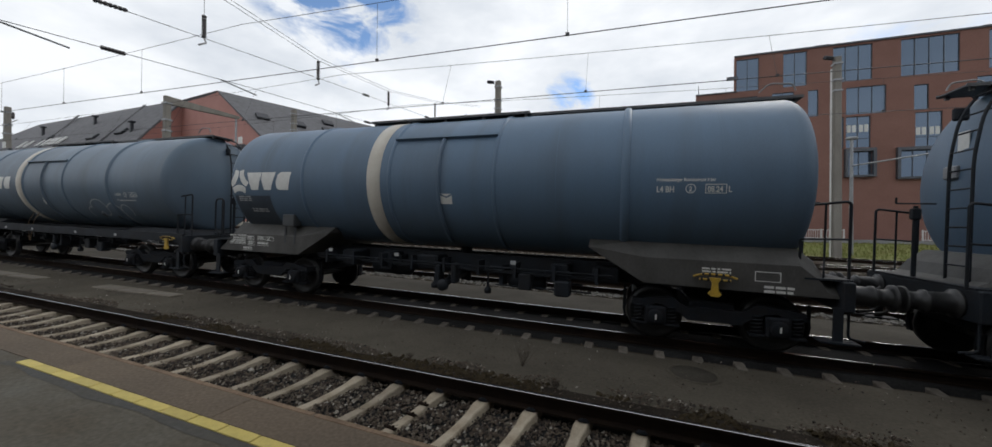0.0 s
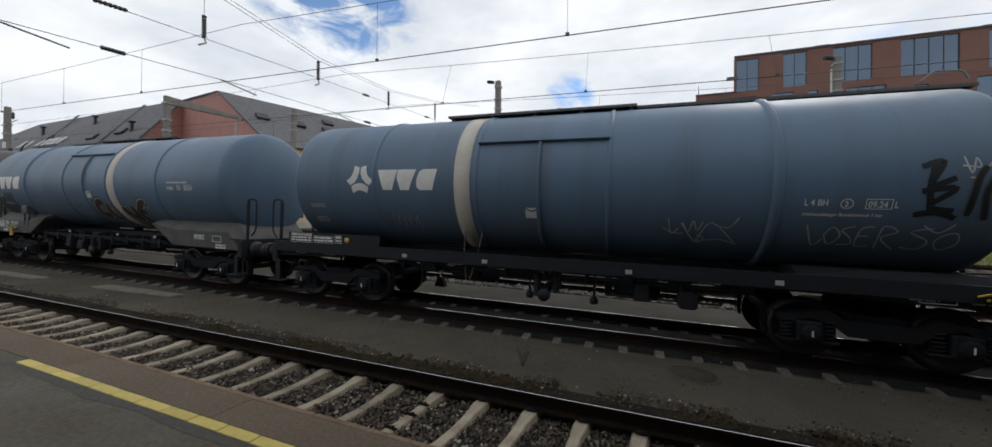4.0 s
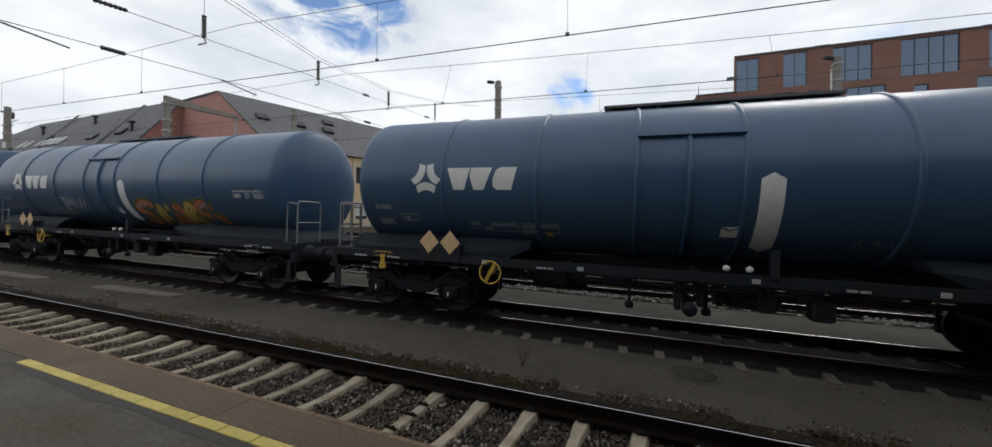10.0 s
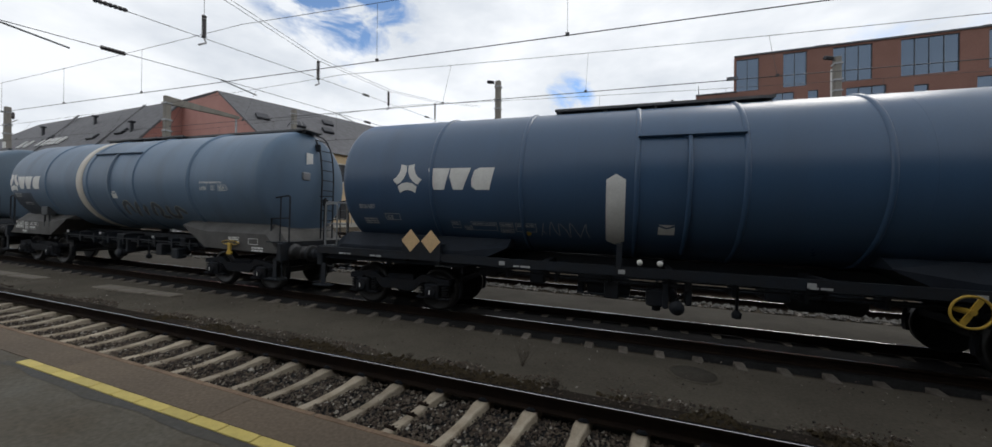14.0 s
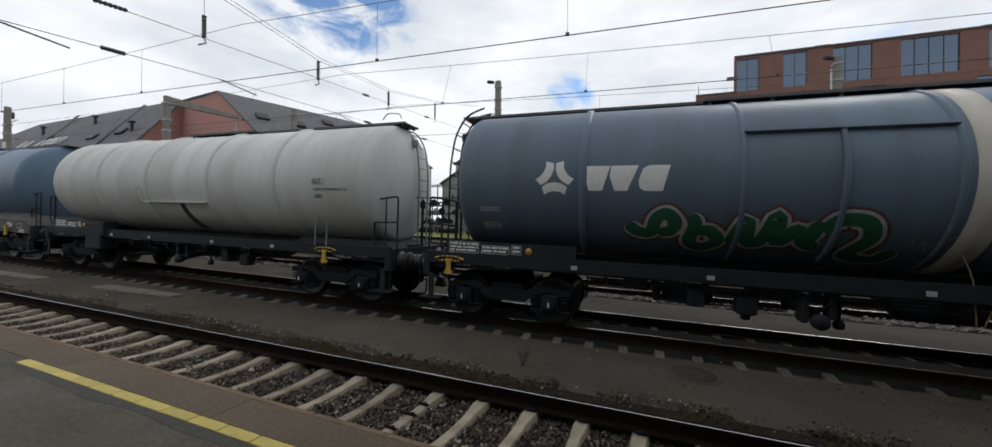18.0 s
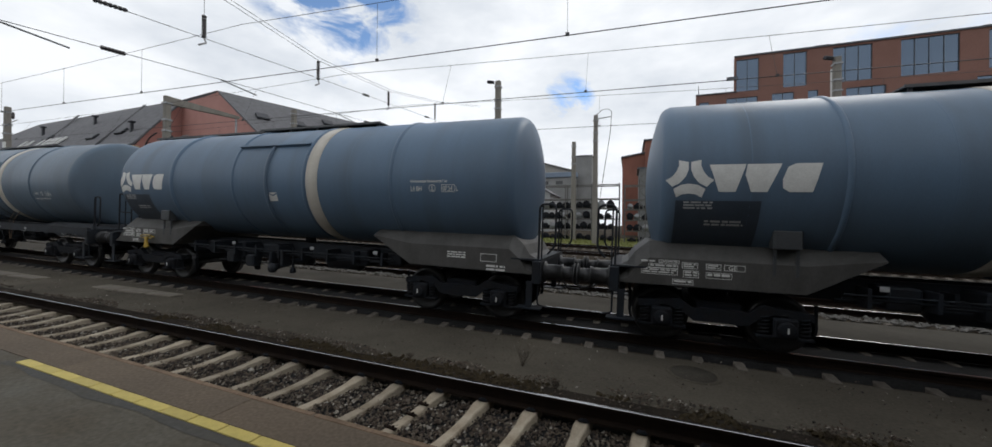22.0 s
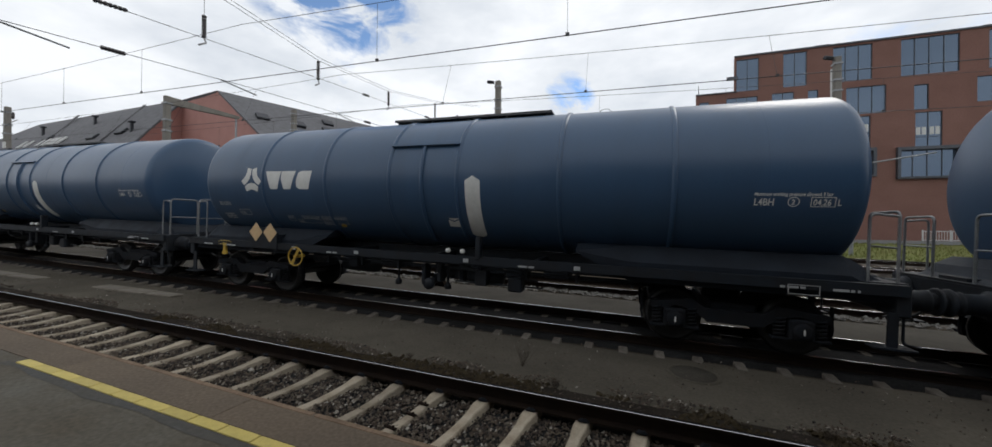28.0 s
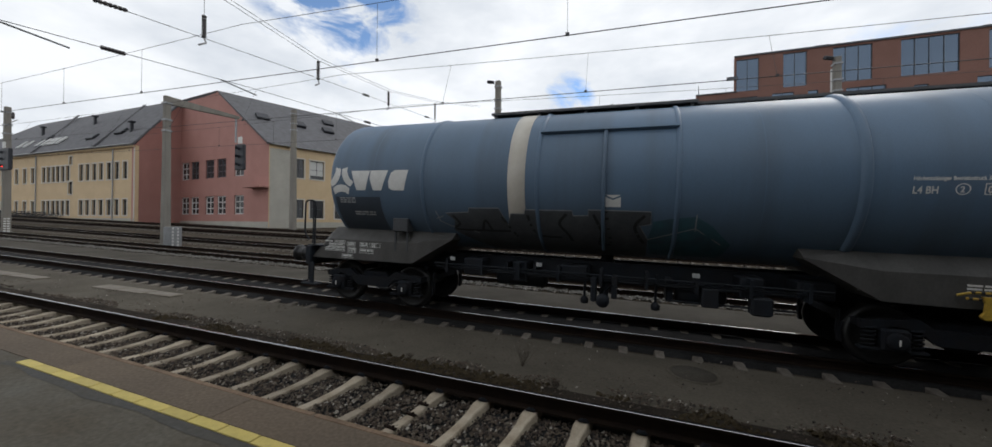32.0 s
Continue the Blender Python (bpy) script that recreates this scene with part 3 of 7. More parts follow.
def platform():
    t = thing("platform", "low station platform with dark tarmac and rusty brown edge", "platform", kind="structure")
    g = Geo()
    x0, x1 = -80.0, 40.0
    lo = -0.3
    nx = 120
    p, f = [], []
    prof = [(-4.2, -0.3), (-4.2, PLATFORM_Z), (-2.0, PLATFORM_Z), (-0.34, PLATFORM_Z), (-0.338, PLATFORM_Z - 0.12), (-0.22, PLATFORM_Z - 0.12), (-0.22, lo)]
    for i in range(nx + 1):
        x = x0 + (x1 - x0) * i / nx
        p += [(x, edge_y(x) + a, b - SLOPE * x) for a, b in prof]
    n = len(prof)
    for i in range(nx):
        f += [(i * n + k, i * n + n + k, i * n + n + k + 1, i * n + k + 1) for k in range(n - 1)]
    g.add(p, f)
    part("tarmac", g, TARMAC, t, "dark worn tarmac")
    turn = -math.degrees(math.atan(0.0197))
    def slab(q):
        q.box(-0.999, 0.999, -0.336, 0.0, -0.115, 0.0, 0.003)
    for i in range(60):
        x = -40 + 2.0 * i + 0.3
        part("edge_slab", shared("edge_slab", slab), EDGE, t, m=GRADE @ pose(x, edge_y(x), PLATFORM_Z + 0.003 + random.uniform(0, 0.002), 0, 0, turn))
    def lip(q):
        q.box(-0.996, 0.996, -0.045, 0.012, -0.06, 0.006, 0.01)
    for i in range(36):
        x = -30 + 2.0 * i + 0.9
        part("kerb_lip", shared("kerb_lip", lip), LIP, t, m=GRADE @ pose(x, edge_y(x), PLATFORM_Z + 0.002, 0, 0, turn))
    band = Geo()
    for i in range(40):
        x0, x1 = -5.3 + 0.3 * i, -5.0 + 0.3 * i
        w0, w1 = (0.07 + 0.05 * noise.noise((k * 1.7, 4.0, 1.0)) for k in (x0, x1))
        band.add([(x0, edge_y(x0) - 0.43 - w0, PLATFORM_Z + 0.0022 - SLOPE * x0), (x1, edge_y(x1) - 0.43 - w1, PLATFORM_Z + 0.0022 - SLOPE * x1),
                  (x1, edge_y(x1) - 0.428, PLATFORM_Z + 0.0022 - SLOPE * x1), (x0, edge_y(x0) - 0.428, PLATFORM_Z + 0.0022 - SLOPE * x0)], [(0, 1, 2, 3)])
    part("tar_band", band.weld(), TAR_BAND, t, "dark tar band beside the yellow tiles")
    def tile(q):
        q.box(-0.146, 0.146, -0.042, 0.042, -0.01, 0.004, 0.003)
    for i in range(34):
        x = -5.05 + 0.3 * i
        part("yellow_tile", shared("yellow_tile", tile), TACTILE, t, m=GRADE @ pose(x, edge_y(x) - 0.385, PLATFORM_Z + 0.004, 0, 0, turn + random.uniform(-0.4, 0.4)))
    return t


platform()


# ---- the train ----
R_TANK, Z_TANK = 1.48, 2.87


END_X, CROWN, KNUCKLE = 0.09, 4.5, 0.22
END_DEEP = CROWN - math.sqrt((CROWN - KNUCKLE) ** 2 - (R_TANK - KNUCKLE) ** 2)
END_TURN = math.asin((R_TANK - KNUCKLE) / (CROWN - KNUCKLE))


def end_profile():
    """The dished end: a flat crown that meets the shell in a tight knuckle; (x, radius) from the pole outwards."""
    out = [(END_X + CROWN * (1 - math.cos(a)), max(0.001, CROWN * math.sin(a))) for a in (END_TURN * i / 8 for i in range(8))]
    for i in range(11):
        a = END_TURN + (math.pi / 2 - END_TURN) * i / 10
        out.append((END_X + END_DEEP - KNUCKLE * math.cos(a), R_TANK - KNUCKLE + KNUCKLE * math.sin(a)))
    return out


PROFILE = end_profile()


def radius_at(x):
    for (a, ra), (b, rb) in zip(PROFILE, PROFILE[1:]):
        if a <= x < b:
            return ra + (rb - ra) * (x - a) / (b - a)
    return R_TANK


def on_tank(x, s, lift=0.006):
    """A point on the near side of a shell: s metres along the girth, up from the height of the axis."""
    a = s / R_TANK
    r = radius_at(x) + lift + (0.006 if x < END_X + END_DEEP else 0.0)
    return (x, -r * math.cos(a), Z_TANK + r * math.sin(a))


def girth(z):
    return R_TANK * math.asin(max(-1, min(1, (z - Z_TANK) / R_TANK)))


def fill(g, poly, lift=0.006, step=0.04):
    """Lay a polygon, drawn in (x, girth), on the shell in thin level strips."""
    lo, hi = min(p[1] for p in poly), max(p[1] for p in poly)
    n = max(1, math.ceil((hi - lo) / step))
    cut = sorted({lo + (hi - lo) * i / n for i in range(n + 1)} | {p[1] for p in poly})

    def spans(s):
        xs = []
        for (x0, s0), (x1, s1) in zip(poly, poly[1:] + poly[:1]):
            if (s0 <= s) != (s1 <= s):
                xs.append(x0 + (x1 - x0) * (s - s0) / (s1 - s0))
        return sorted(xs)
    for a, b in zip(cut, cut[1:]):
        if b - a < 1e-5:
            continue
        sa, sb = spans(a + 1e-7), spans(b - 1e-7)
        if len(sa) != len(sb):
            sa = sb = spans((a + b) / 2)
        for i in range(0, len(sa) - 1, 2):
            near = min(sa[i], sb[i]) < END_X + END_DEEP
            m = max(1, math.ceil((max(sa[i + 1], sb[i + 1]) - min(sa[i], sb[i])) / 0.035)) if near else 1
            row = []
            for j in range(m + 1):
                row += [on_tank(sa[i] + (sa[i + 1] - sa[i]) * j / m, a, lift), on_tank(sb[i] + (sb[i + 1] - sb[i]) * j / m, b, lift)]
            g.add(row, [(2 * j, 2 * j + 2, 2 * j + 3, 2 * j + 1) for j in range(m)], True)
    return g


def stroke(g, pts, w, lift=0.007):
    """A painted line of width w along points in (x, girth) on the shell."""
    v = []
    for i, (x, s) in enumerate(pts):
        ax, as_ = pts[max(i - 1, 0)]
        bx, bs = pts[min(i + 1, len(pts) - 1)]
        d = math.hypot(bx - ax, bs - as_) or 1
        nx, ns = -(bs - as_) / d * w / 2, (bx - ax) / d * w / 2
        v += [on_tank(x + nx, s + ns, lift), on_tank(x - nx, s - ns, lift)]
    g.add(v, [(2 * i, 2 * i + 1, 2 * i + 3, 2 * i + 2) for i in range(len(pts) - 1)], True)
    return g


def curve(pts, n=8, closed=False):
    """A smooth line through the points."""
    k = len(pts)
    out = []
    for i in range(k if closed else k - 1):
        p = [pts[(i + j) % k] if closed else pts[max(0, min(k - 1, i + j))] for j in (-1, 0, 1, 2)]
        for t in (q / n for q in range(n)):
            out.append(tuple(0.5 * (2 * b + (c - a) * t + (2 * a - 5 * b + 4 * c - d) * t * t + (3 * b - a - 3 * c + d) * t ** 3)
                             for a, b, c, d in zip(*p)))
    return out + ([out[0]] if closed else [pts[-1]])


def text_geo(g, words, x, s, size, wide=1.0, lift=0.007, flat_y=None):
    """Lay words on the shell with the lower left corner at (x, girth), or on an upright plane at flat_y with s as height."""
    cu = bpy.data.curves.new("words", "FONT")
    cu.body, cu.size, cu.resolution_u, cu.offset = words, size, 3, size * 0.022
    ob = bpy.data.objects.new("words", cu)
    scene.collection.objects.link(ob)
    me = bpy.data.meshes.new_from_object(ob.evaluated_get(bpy.context.evaluated_depsgraph_get()))
    if flat_y is None:
        v = [on_tank(x + p.co.x * wide, s + p.co.y, lift) for p in me.vertices]
    else:
        v = [(x + p.co.x * wide, flat_y, s + p.co.y) for p in me.vertices]
    g.add(v, [tuple(q.vertices) for q in me.polygons])
    bpy.data.objects.remove(ob)
    bpy.data.curves.remove(cu)
    bpy.data.meshes.remove(me)
    return g


def frame_geo(g, x0, x1, s0, s1, w, flat_y=None):
    """The outline of a rectangle on the shell, or on an upright plane."""
    for a, b, c, d in ((x0, x1, s0, s0 + w), (x0, x1, s1 - w, s1), (x0, x0 + w, s0 + w, s1 - w), (x1 - w, x1, s0 + w, s1 - w)):
        if flat_y is None:
            fill(g, [(a, c), (b, c), (b, d), (a, d)], 0.007)
        else:
            g.add([(a, flat_y, c), (b, flat_y, c), (b, flat_y, d), (a, flat_y, d)], [(0, 1, 2, 3)])
    return g


def ring_geo(g, x, s, r, w):
    pts = [(x + r * math.cos(math.tau * i / 28), s + r * math.sin(math.tau * i / 28)) for i in range(29)]
    return stroke(g, pts, w)


def bars(g, rows, x, s, w, h, flat_y=None, seed=0):
    """Writing too small to read: rows of short bars."""
    rng = random.Random(seed)
    for i in range(rows):
        u = x
        while u < x + w - 0.02:
            k = min(rng.uniform(0.04, 0.2), x + w - u)
            a, b = s - i * h * 1.7, s - i * h * 1.7 + h
            if flat_y is None:
                fill(g, [(u, a), (u + k, a), (u + k, b), (u, b)], 0.007)
            else:
                g.add([(u, flat_y, a), (u + k, flat_y, a), (u + k, flat_y, b), (u, flat_y, b)], [(0, 1, 2, 3)])
            u += k + rng.uniform(0.015, 0.03)
    return g


def ring_profile(x, w, h):
    return [(x - w, 0), (x - w * 0.8, h * 0.6), (x - w * 0.35, h), (x + w * 0.35, h), (x + w * 0.8, h * 0.6), (x + w, 0)]


def tank_mesh(g, length):
    end = PROFILE
    body = end + [(length * q, R_TANK) for q in (0.1, 0.3, 0.5, 0.7, 0.9)] + [(length + 0.26 - x, r) for x, r in reversed(end)]
    g.lathe(body, (0, 0, Z_TANK), "x", 72)


def wheelset_mesh(g):
    for s in (-1, 1):
        prof = [(-0.07, 0.10), (-0.07, 0.17), (-0.02, 0.22), (-0.015, 0.36), (-0.065, 0.39), (-0.065, 0.458), (0.045, 0.463), (0.07, 0.488), (0.08, 0.47), (0.07, 0.39), (0.02, 0.36), (0.015, 0.22), (0.07, 0.17), (0.07, 0.10)]
        g.lathe([(s * 0.72 - s * a, r) for a, r in prof], (0, 0, 0), "y", 32)
    g.lathe([(-1.02, 0.0), (-1.02, 0.06), (-0.8, 0.075), (0.8, 0.075), (1.02, 0.06), (1.02, 0.0)], (0, 0, 0), "y", 12)


def wheel_marks(g):
    for s in (-1, 1):
        g.lathe([(s * 0.787, 0.40), (s * 0.788, 0.452)], (0, 0, 0), "y", 24, 0.2, 0.75)


def bogie_frame_mesh(g):
    side = [(-1.28, 0.60), (-1.28, 0.72), (-0.62, 0.80), (-0.42, 0.66), (0.42, 0.66), (0.62, 0.80), (1.28, 0.72), (1.28, 0.60), (1.02, 0.60), (0.9, 0.68),
            (0.62, 0.62), (0.40, 0.44), (-0.40, 0.44), (-0.62, 0.62), (-0.9, 0.68), (-1.02, 0.60)]
    g.prism(side, -0.06, 0.06)


def bolster_mesh(g):
    g.box(-0.35, 0.35, -0.94, 0.94, 0.46, 0.76, 0.03)
    g.lathe([(0.70, 0.0), (0.70, 0.34), (0.90, 0.30), (0.90, 0.0)], (0, 0, 0), "z", 20)


def axle_box_mesh(g):
    g.box(-0.17, 0.17, -0.14, 0.10, -0.16, 0.17, 0.03)
    g.lathe([(-0.205, 0.0), (-0.205, 0.10), (-0.19, 0.125), (-0.13, 0.13)], (0, 0, 0), "y", 16)
    for e in (-1, 1):
        g.box(e * 0.27 - 0.12, e * 0.27 + 0.12, -0.10, 0.08, -0.17, -0.12, 0.01)


def spring_mesh(g):
    g.tube([(0.075 * math.cos(t), -0.01 + 0.075 * math.sin(t), -0.12 + 0.30 * t / 31.4) for t in (i * 0.52 for i in range(61))], 0.019, 5)


def brake_block_mesh(g):
    g.prism([(0.0, -0.16), (0.05, -0.16), (0.075, 0.0), (0.05, 0.16), (0.0, 0.16), (0.03, 0.0)], -0.05, 0.05)
    g.box(0.03, 0.08, -0.02, 0.02, -0.02, 0.36, 0.005)


def bogie(parent, x, store):
    b = part("bogie", shared("bogie_bolster", bolster_mesh), BOGIE, parent, "dark greasy two-axle bogie", pose(x, 0, 0))
    def beam(g):
        g.box(-0.05, 0.05, -0.94, 0.94, 0.60, 0.72, 0.015)
    for e in (-1, 1):
        part("side_frame", shared("bogie_frame", bogie_frame_mesh), BOGIE, b, m=pose(0, e * 1.0, 0))
        part("end_beam", shared("bogie_beam", beam), BOGIE, b, m=pose(e * 1.24, 0, 0))
        w = part("wheelset", shared("wheelset", wheelset_mesh), STEEL, b, "steel wheels on an axle")
        w.matrix_parent_inverse = pose(e * 0.9, 0, 0.46)
        store.append(w)
        for s in (-1, 1):
            turn = 0 if s < 0 else 180
            part("axle_box", shared("axle_box", axle_box_mesh), BOGIE, b, m=pose(e * 0.9, s * 1.0, 0.46, 0, 0, turn))
            for d in (-0.27, 0.27):
                part("spring", shared("bogie_spring", spring_mesh), BOGIE, b, m=pose(e * 0.9 + d, s * 1.0, 0.46, 0, 0, turn))
            part("brake_block", shared("brake_block", brake_block_mesh), BOGIE, b, m=pose(e * 0.9 + e * 0.47, s * 0.72, 0.46, 0, 0, 0 if e > 0 else 180))
            def mark(q):
                q.box(-0.012, 0.012, -0.002, 0.002, -0.045, 0.045)
            part("white_mark", shared("axle_mark", mark), WHITE, b, m=pose(e * 0.9, s * 1.208, 0.46))
    return b


def buffer_mesh(g):
    g.lathe([(0.0, 0.0), (0.0, 0.21), (0.035, 0.21), (0.045, 0.165), (0.10, 0.155), (0.33, 0.15), (0.335, 0.168), (0.375, 0.168), (0.38, 0.128),
             (0.555, 0.128), (0.565, 0.16), (0.59, 0.205), (0.61, 0.205), (0.62, 0.18), (0.622, 0.0)], (0, 0, 0), "x", 24)


def coupling_mesh(g):
    g.tube([(0.0, 0, 0), (0.34, 0, 0.0)], 0.045, 8)
    g.tube(rounded([(0.30, 0, -0.02), (0.42, 0, -0.10), (0.46, 0, 0.02), (0.40, 0, 0.08)], 0.05), 0.035, 8)
    g.tube(rounded([(0.32, -0.06, 0.0), (0.62, -0.06, -0.14), (0.62, 0.06, -0.14), (0.32, 0.06, 0.0)], 0.05), 0.022, 6)
    g.tube(rounded([(0.02, 0.28, 0.0), (0.25, 0.28, -0.06), (0.45, 0.2, -0.33), (0.62, 0.1, -0.36)], 0.12), 0.022, 6)
    g.tube(rounded([(0.02, -0.28, 0.0), (0.2, -0.28, -0.06), (0.35, -0.24, -0.36), (0.62, -0.16, -0.38)], 0.12), 0.022, 6)


def saddle_mesh(g, length, flip, reach, top=1.76):
    """Sheet-steel cradle under one end of a shell; reach: how far it runs in under the shell."""
    e = length
    rows = [(e - reach, top - 0.16, top), (e - reach + 0.95, 1.04, top), (e - 0.15, 1.02, top), (e + 0.08, 1.02, top * 0.4 + 0.86), (e + 0.20, 1.02, 1.38), (e + 0.38, 1.02, 1.28)]
    p, f = [], []
    for x, lo, hi in rows:
        sh = max(lo + 0.02, hi - 0.28)
        x = length - x if flip else x
        p += [(x, -1.19, lo), (x, -1.19, sh), (x, -0.93, hi), (x, 0.93, hi), (x, 1.19, sh), (x, 1.19, lo)]
    n = 6
    for i in range(len(rows) - 1):
        f += [(i * n + k, i * n + (k + 1) % n, i * n + n + (k + 1) % n, i * n + n + k) for k in range(n)]
    f += [tuple(range(n)), tuple(range((len(rows) - 1) * n, len(rows) * n))]
    if flip:
        f = [q[::-1] for q in f]
    g.add(p, f)


def loop_mesh(g, w=0.32, h=1.08):
    g.tube(rounded([(0, 0, 0), (0, 0, h), (w, 0, h), (w, 0, 0.28), (w * 0.55, 0, 0.12)], 0.12), 0.021, 8)
    g.tube([(0.06, 0, 0.0), (0.06, 0, h - 0.02)], 0.016, 8)


def end_railing_mesh(g, v):
    """Railing over one half of an end deck, with a gap for the coupling."""
    g.tube(rounded([(0, v * 1.14, -0.02), (0, v * 1.14, 1.05), (0, v * 0.42, 1.05), (0, v * 0.42, -0.02)], 0.10), 0.021, 8)
    g.tube([(0, v * 1.14, 0.52), (0, v * 0.42, 0.52)], 0.016, 6)
    g.tube(rounded([(0, v * 1.14, 0.98), (-0.34, v * 1.14, 1.02), (-0.34, v * 1.14, -0.02)], 0.10), 0.019, 8)


def guard_mesh(g):
    g.tube(rounded([(0, 0, 0), (0, 0, 1.12), (0.62, 0, 1.2), (0.62, 0, 0)], 0.08), 0.021, 8)
    g.tube([(0.0, 0, 0.6), (0.62, 0, 0.62)], 0.016, 8)
    g.tube([(0.31, 0, 0.0), (0.31, 0, 1.16)], 0.016, 8)


def brake_stand_mesh(g):
    g.tube([(0, 0, 0), (0, 0, 1.22)], 0.035, 8)
    g.box(-0.06, 0.06, -0.06, 0.06, 0.98, 1.18, 0.02)
    g.tube([(-0.26, 0, 1.26), (0.26, 0, 1.26)], 0.014, 6)
    g.tube([(-0.26, 0, 1.26), (-0.26, 0, 1.36)], 0.016, 6)


def end_ladder_mesh(g):
    """Ladder over a tank end; its foot at the origin, the shell lies towards -x."""
    def line(off, y):
        return rounded([(-0.55, y, 3.16 + off), (-0.15 + off * 0.5, y, 3.03 + off), (0.12 + off, y, 2.6), (0.22 + off, y, 1.9), (0.22 + off, y, 0.0)], 0.25, 4)
    for y in (-0.22, 0.22):
        g.tube(line(0.0, y), 0.022, 8)
    for i in range(10):
        z = 0.28 + 0.29 * i
        x = 0.22 if z < 1.9 else 0.22 - 0.26 * smooth(1.9, 3.1, z)
        g.tube([(x, -0.22, z), (x, 0.22, z)], 0.014, 6)
    g.box(-0.02, 0.18, -0.3, -0.24, 2.55, 2.75, 0.02)


def walkway_mesh(g, x0, x1, z, half):
    for s in (-1, 1):
        g.box(x0, x1, s * half - 0.012, s * half + 0.012, z - 0.04, z + 0.012)
    g.box(x0, x1, -half, half, z - 0.03, z - 0.005)
    n = max(2, round((x1 - x0) / 1.1))
    for i in range(n + 1):
        x = x0 + 0.1 + (x1 - x0 - 0.2) * i / n
        for s in (-1, 1):
            g.box(x - 0.03, x + 0.03, s * (half - 0.06) - 0.02, s * (half - 0.06) + 0.02, Z_TANK + R_TANK - 0.05, z - 0.03)


def manhole_mesh(g):
    z = Z_TANK + R_TANK - 0.06
    g.lathe([(0, 0.30), (0.09, 0.30), (0.10, 0.34), (0.13, 0.34), (0.15, 0.28), (0.18, 0.0)], (0, 0, z), "z", 24)
    for i in range(8):
        a = math.tau * i / 8
        g.cyl((0.32 * math.cos(a), 0.32 * math.sin(a), z + 0.08), (0.32 * math.cos(a), 0.32 * math.sin(a), z + 0.17), 0.018, 6)
    g.cyl((0.62, 0.1, z), (0.62, 0.1, z + 0.13), 0.09, 12)
    g.cyl((-0.62, -0.08, z), (-0.62, -0.08, z + 0.12), 0.11, 12)


def gutter_mesh(g, x0, x1, deg):
    a = radians(deg)
    r0, r1 = R_TANK - 0.01, R_TANK + 0.075
    p = [(-r0 * math.cos(a), Z_TANK + r0 * math.sin(a)), (-r1 * math.cos(a), Z_TANK + r1 * math.sin(a)),
         (-r1 * math.cos(a + 0.03), Z_TANK + r1 * math.sin(a + 0.03)), (-r0 * math.cos(a + 0.02), Z_TANK + r0 * math.sin(a + 0.02))]
    g.prism(p, x0, x1, "x")
    b = (x0 + x1) / 2
    g.lathe([(b - 0.035, R_TANK), (b - 0.03, R_TANK + 0.05), (b + 0.03, R_TANK + 0.05), (b + 0.035, R_TANK)], (0, 0, Z_TANK), "x", 20, radians(-62), a)


def valve_mesh(g):
    g.cyl((0, 0, 0.62), (0, 0, 1.42), 0.13, 14)
    g.tube(rounded([(0, 0, 0.78), (0, -0.75, 0.74), (0, -1.14, 0.66)], 0.15), 0.085, 12)
    g.lathe([(-1.24, 0.0), (-1.24, 0.12), (-1.14, 0.12), (-1.14, 0.0)], (0, 0, 0.65), "y", 14)
    g.tube([(-0.02, -1.0, 0.72), (0.16, -1.16, 0.95)], 0.016, 6)
    g.box(-0.22, -0.12, -1.15, -0.9, 0.6, 1.05, 0.02)
    g.box(0.14, 0.24, -1.12, -0.88, 0.68, 1.1, 0.02)


def brake_gear_mesh(g):
    g.lathe([(-0.45, 0.0), (-0.45, 0.14), (-0.38, 0.2), (0.3, 0.2), (0.36, 0.14), (0.36, 0.0)], (0, -0.55, 0.82), "x", 20)
    g.box(-0.62, -0.5, -0.75, -0.3, 0.66, 1.08, 0.02)
    g.tube([(0.36, -0.55, 0.82), (1.1, -0.5, 0.78)], 0.025, 8)
    g.box(0.62, 0.92, -1.12, -0.86, 0.62, 0.92, 0.03)
    g.box(-0.1, 0.16, -1.1, -0.86, 0.68, 1.0, 0.02)
    g.tube([(-0.6, -0.95, 0.72), (1.3, -0.95, 0.72)], 0.018, 6)


def air_tank_mesh(g):
    g.lathe([(-0.55, 0.0), (-0.55, 0.1), (-0.47, 0.19), (0.47, 0.19), (0.55, 0.1), (0.55, 0.0)], (0, 0, 0), "x", 20)
    for e in (-0.3, 0.3):
        g.box(e - 0.03, e + 0.03, -0.2, 0.2, 0.12, 0.3)


def hook_mesh(g):
    g.tube(rounded([(-0.36, 0, 0.10), (-0.2, -0.03, 0.16), (0.2, -0.03, 0.16), (0.36, 0, 0.10)], 0.08), 0.02, 8)
    g.tube([(-0.26, -0.02, 0.06), (0.26, -0.02, 0.06)], 0.02, 8)
    g.prism([(-0.09, 0.1), (0.09, 0.1), (0.05, 0.0), (0.06, -0.14), (0.11, -0.2), (0.06, -0.25), (-0.06, -0.25), (-0.11, -0.2), (-0.06, -0.14), (-0.05, 0.0)], -0.05, 0.0)


def hand_wheel_mesh(g):
    pts = [(0.215 * math.cos(math.tau * i / 28), 0, 0.215 * math.sin(math.tau * i / 28)) for i in range(29)]
    g.tube(pts, 0.018, 8, cap=False)
    g.box(-0.21, 0.21, -0.008, 0.008, -0.035, 0.035, m=pose(0, 0, 0, 0, -62, 0))
    g.cyl((0, -0.03, 0), (0, 0.25, 0), 0.04, 10)


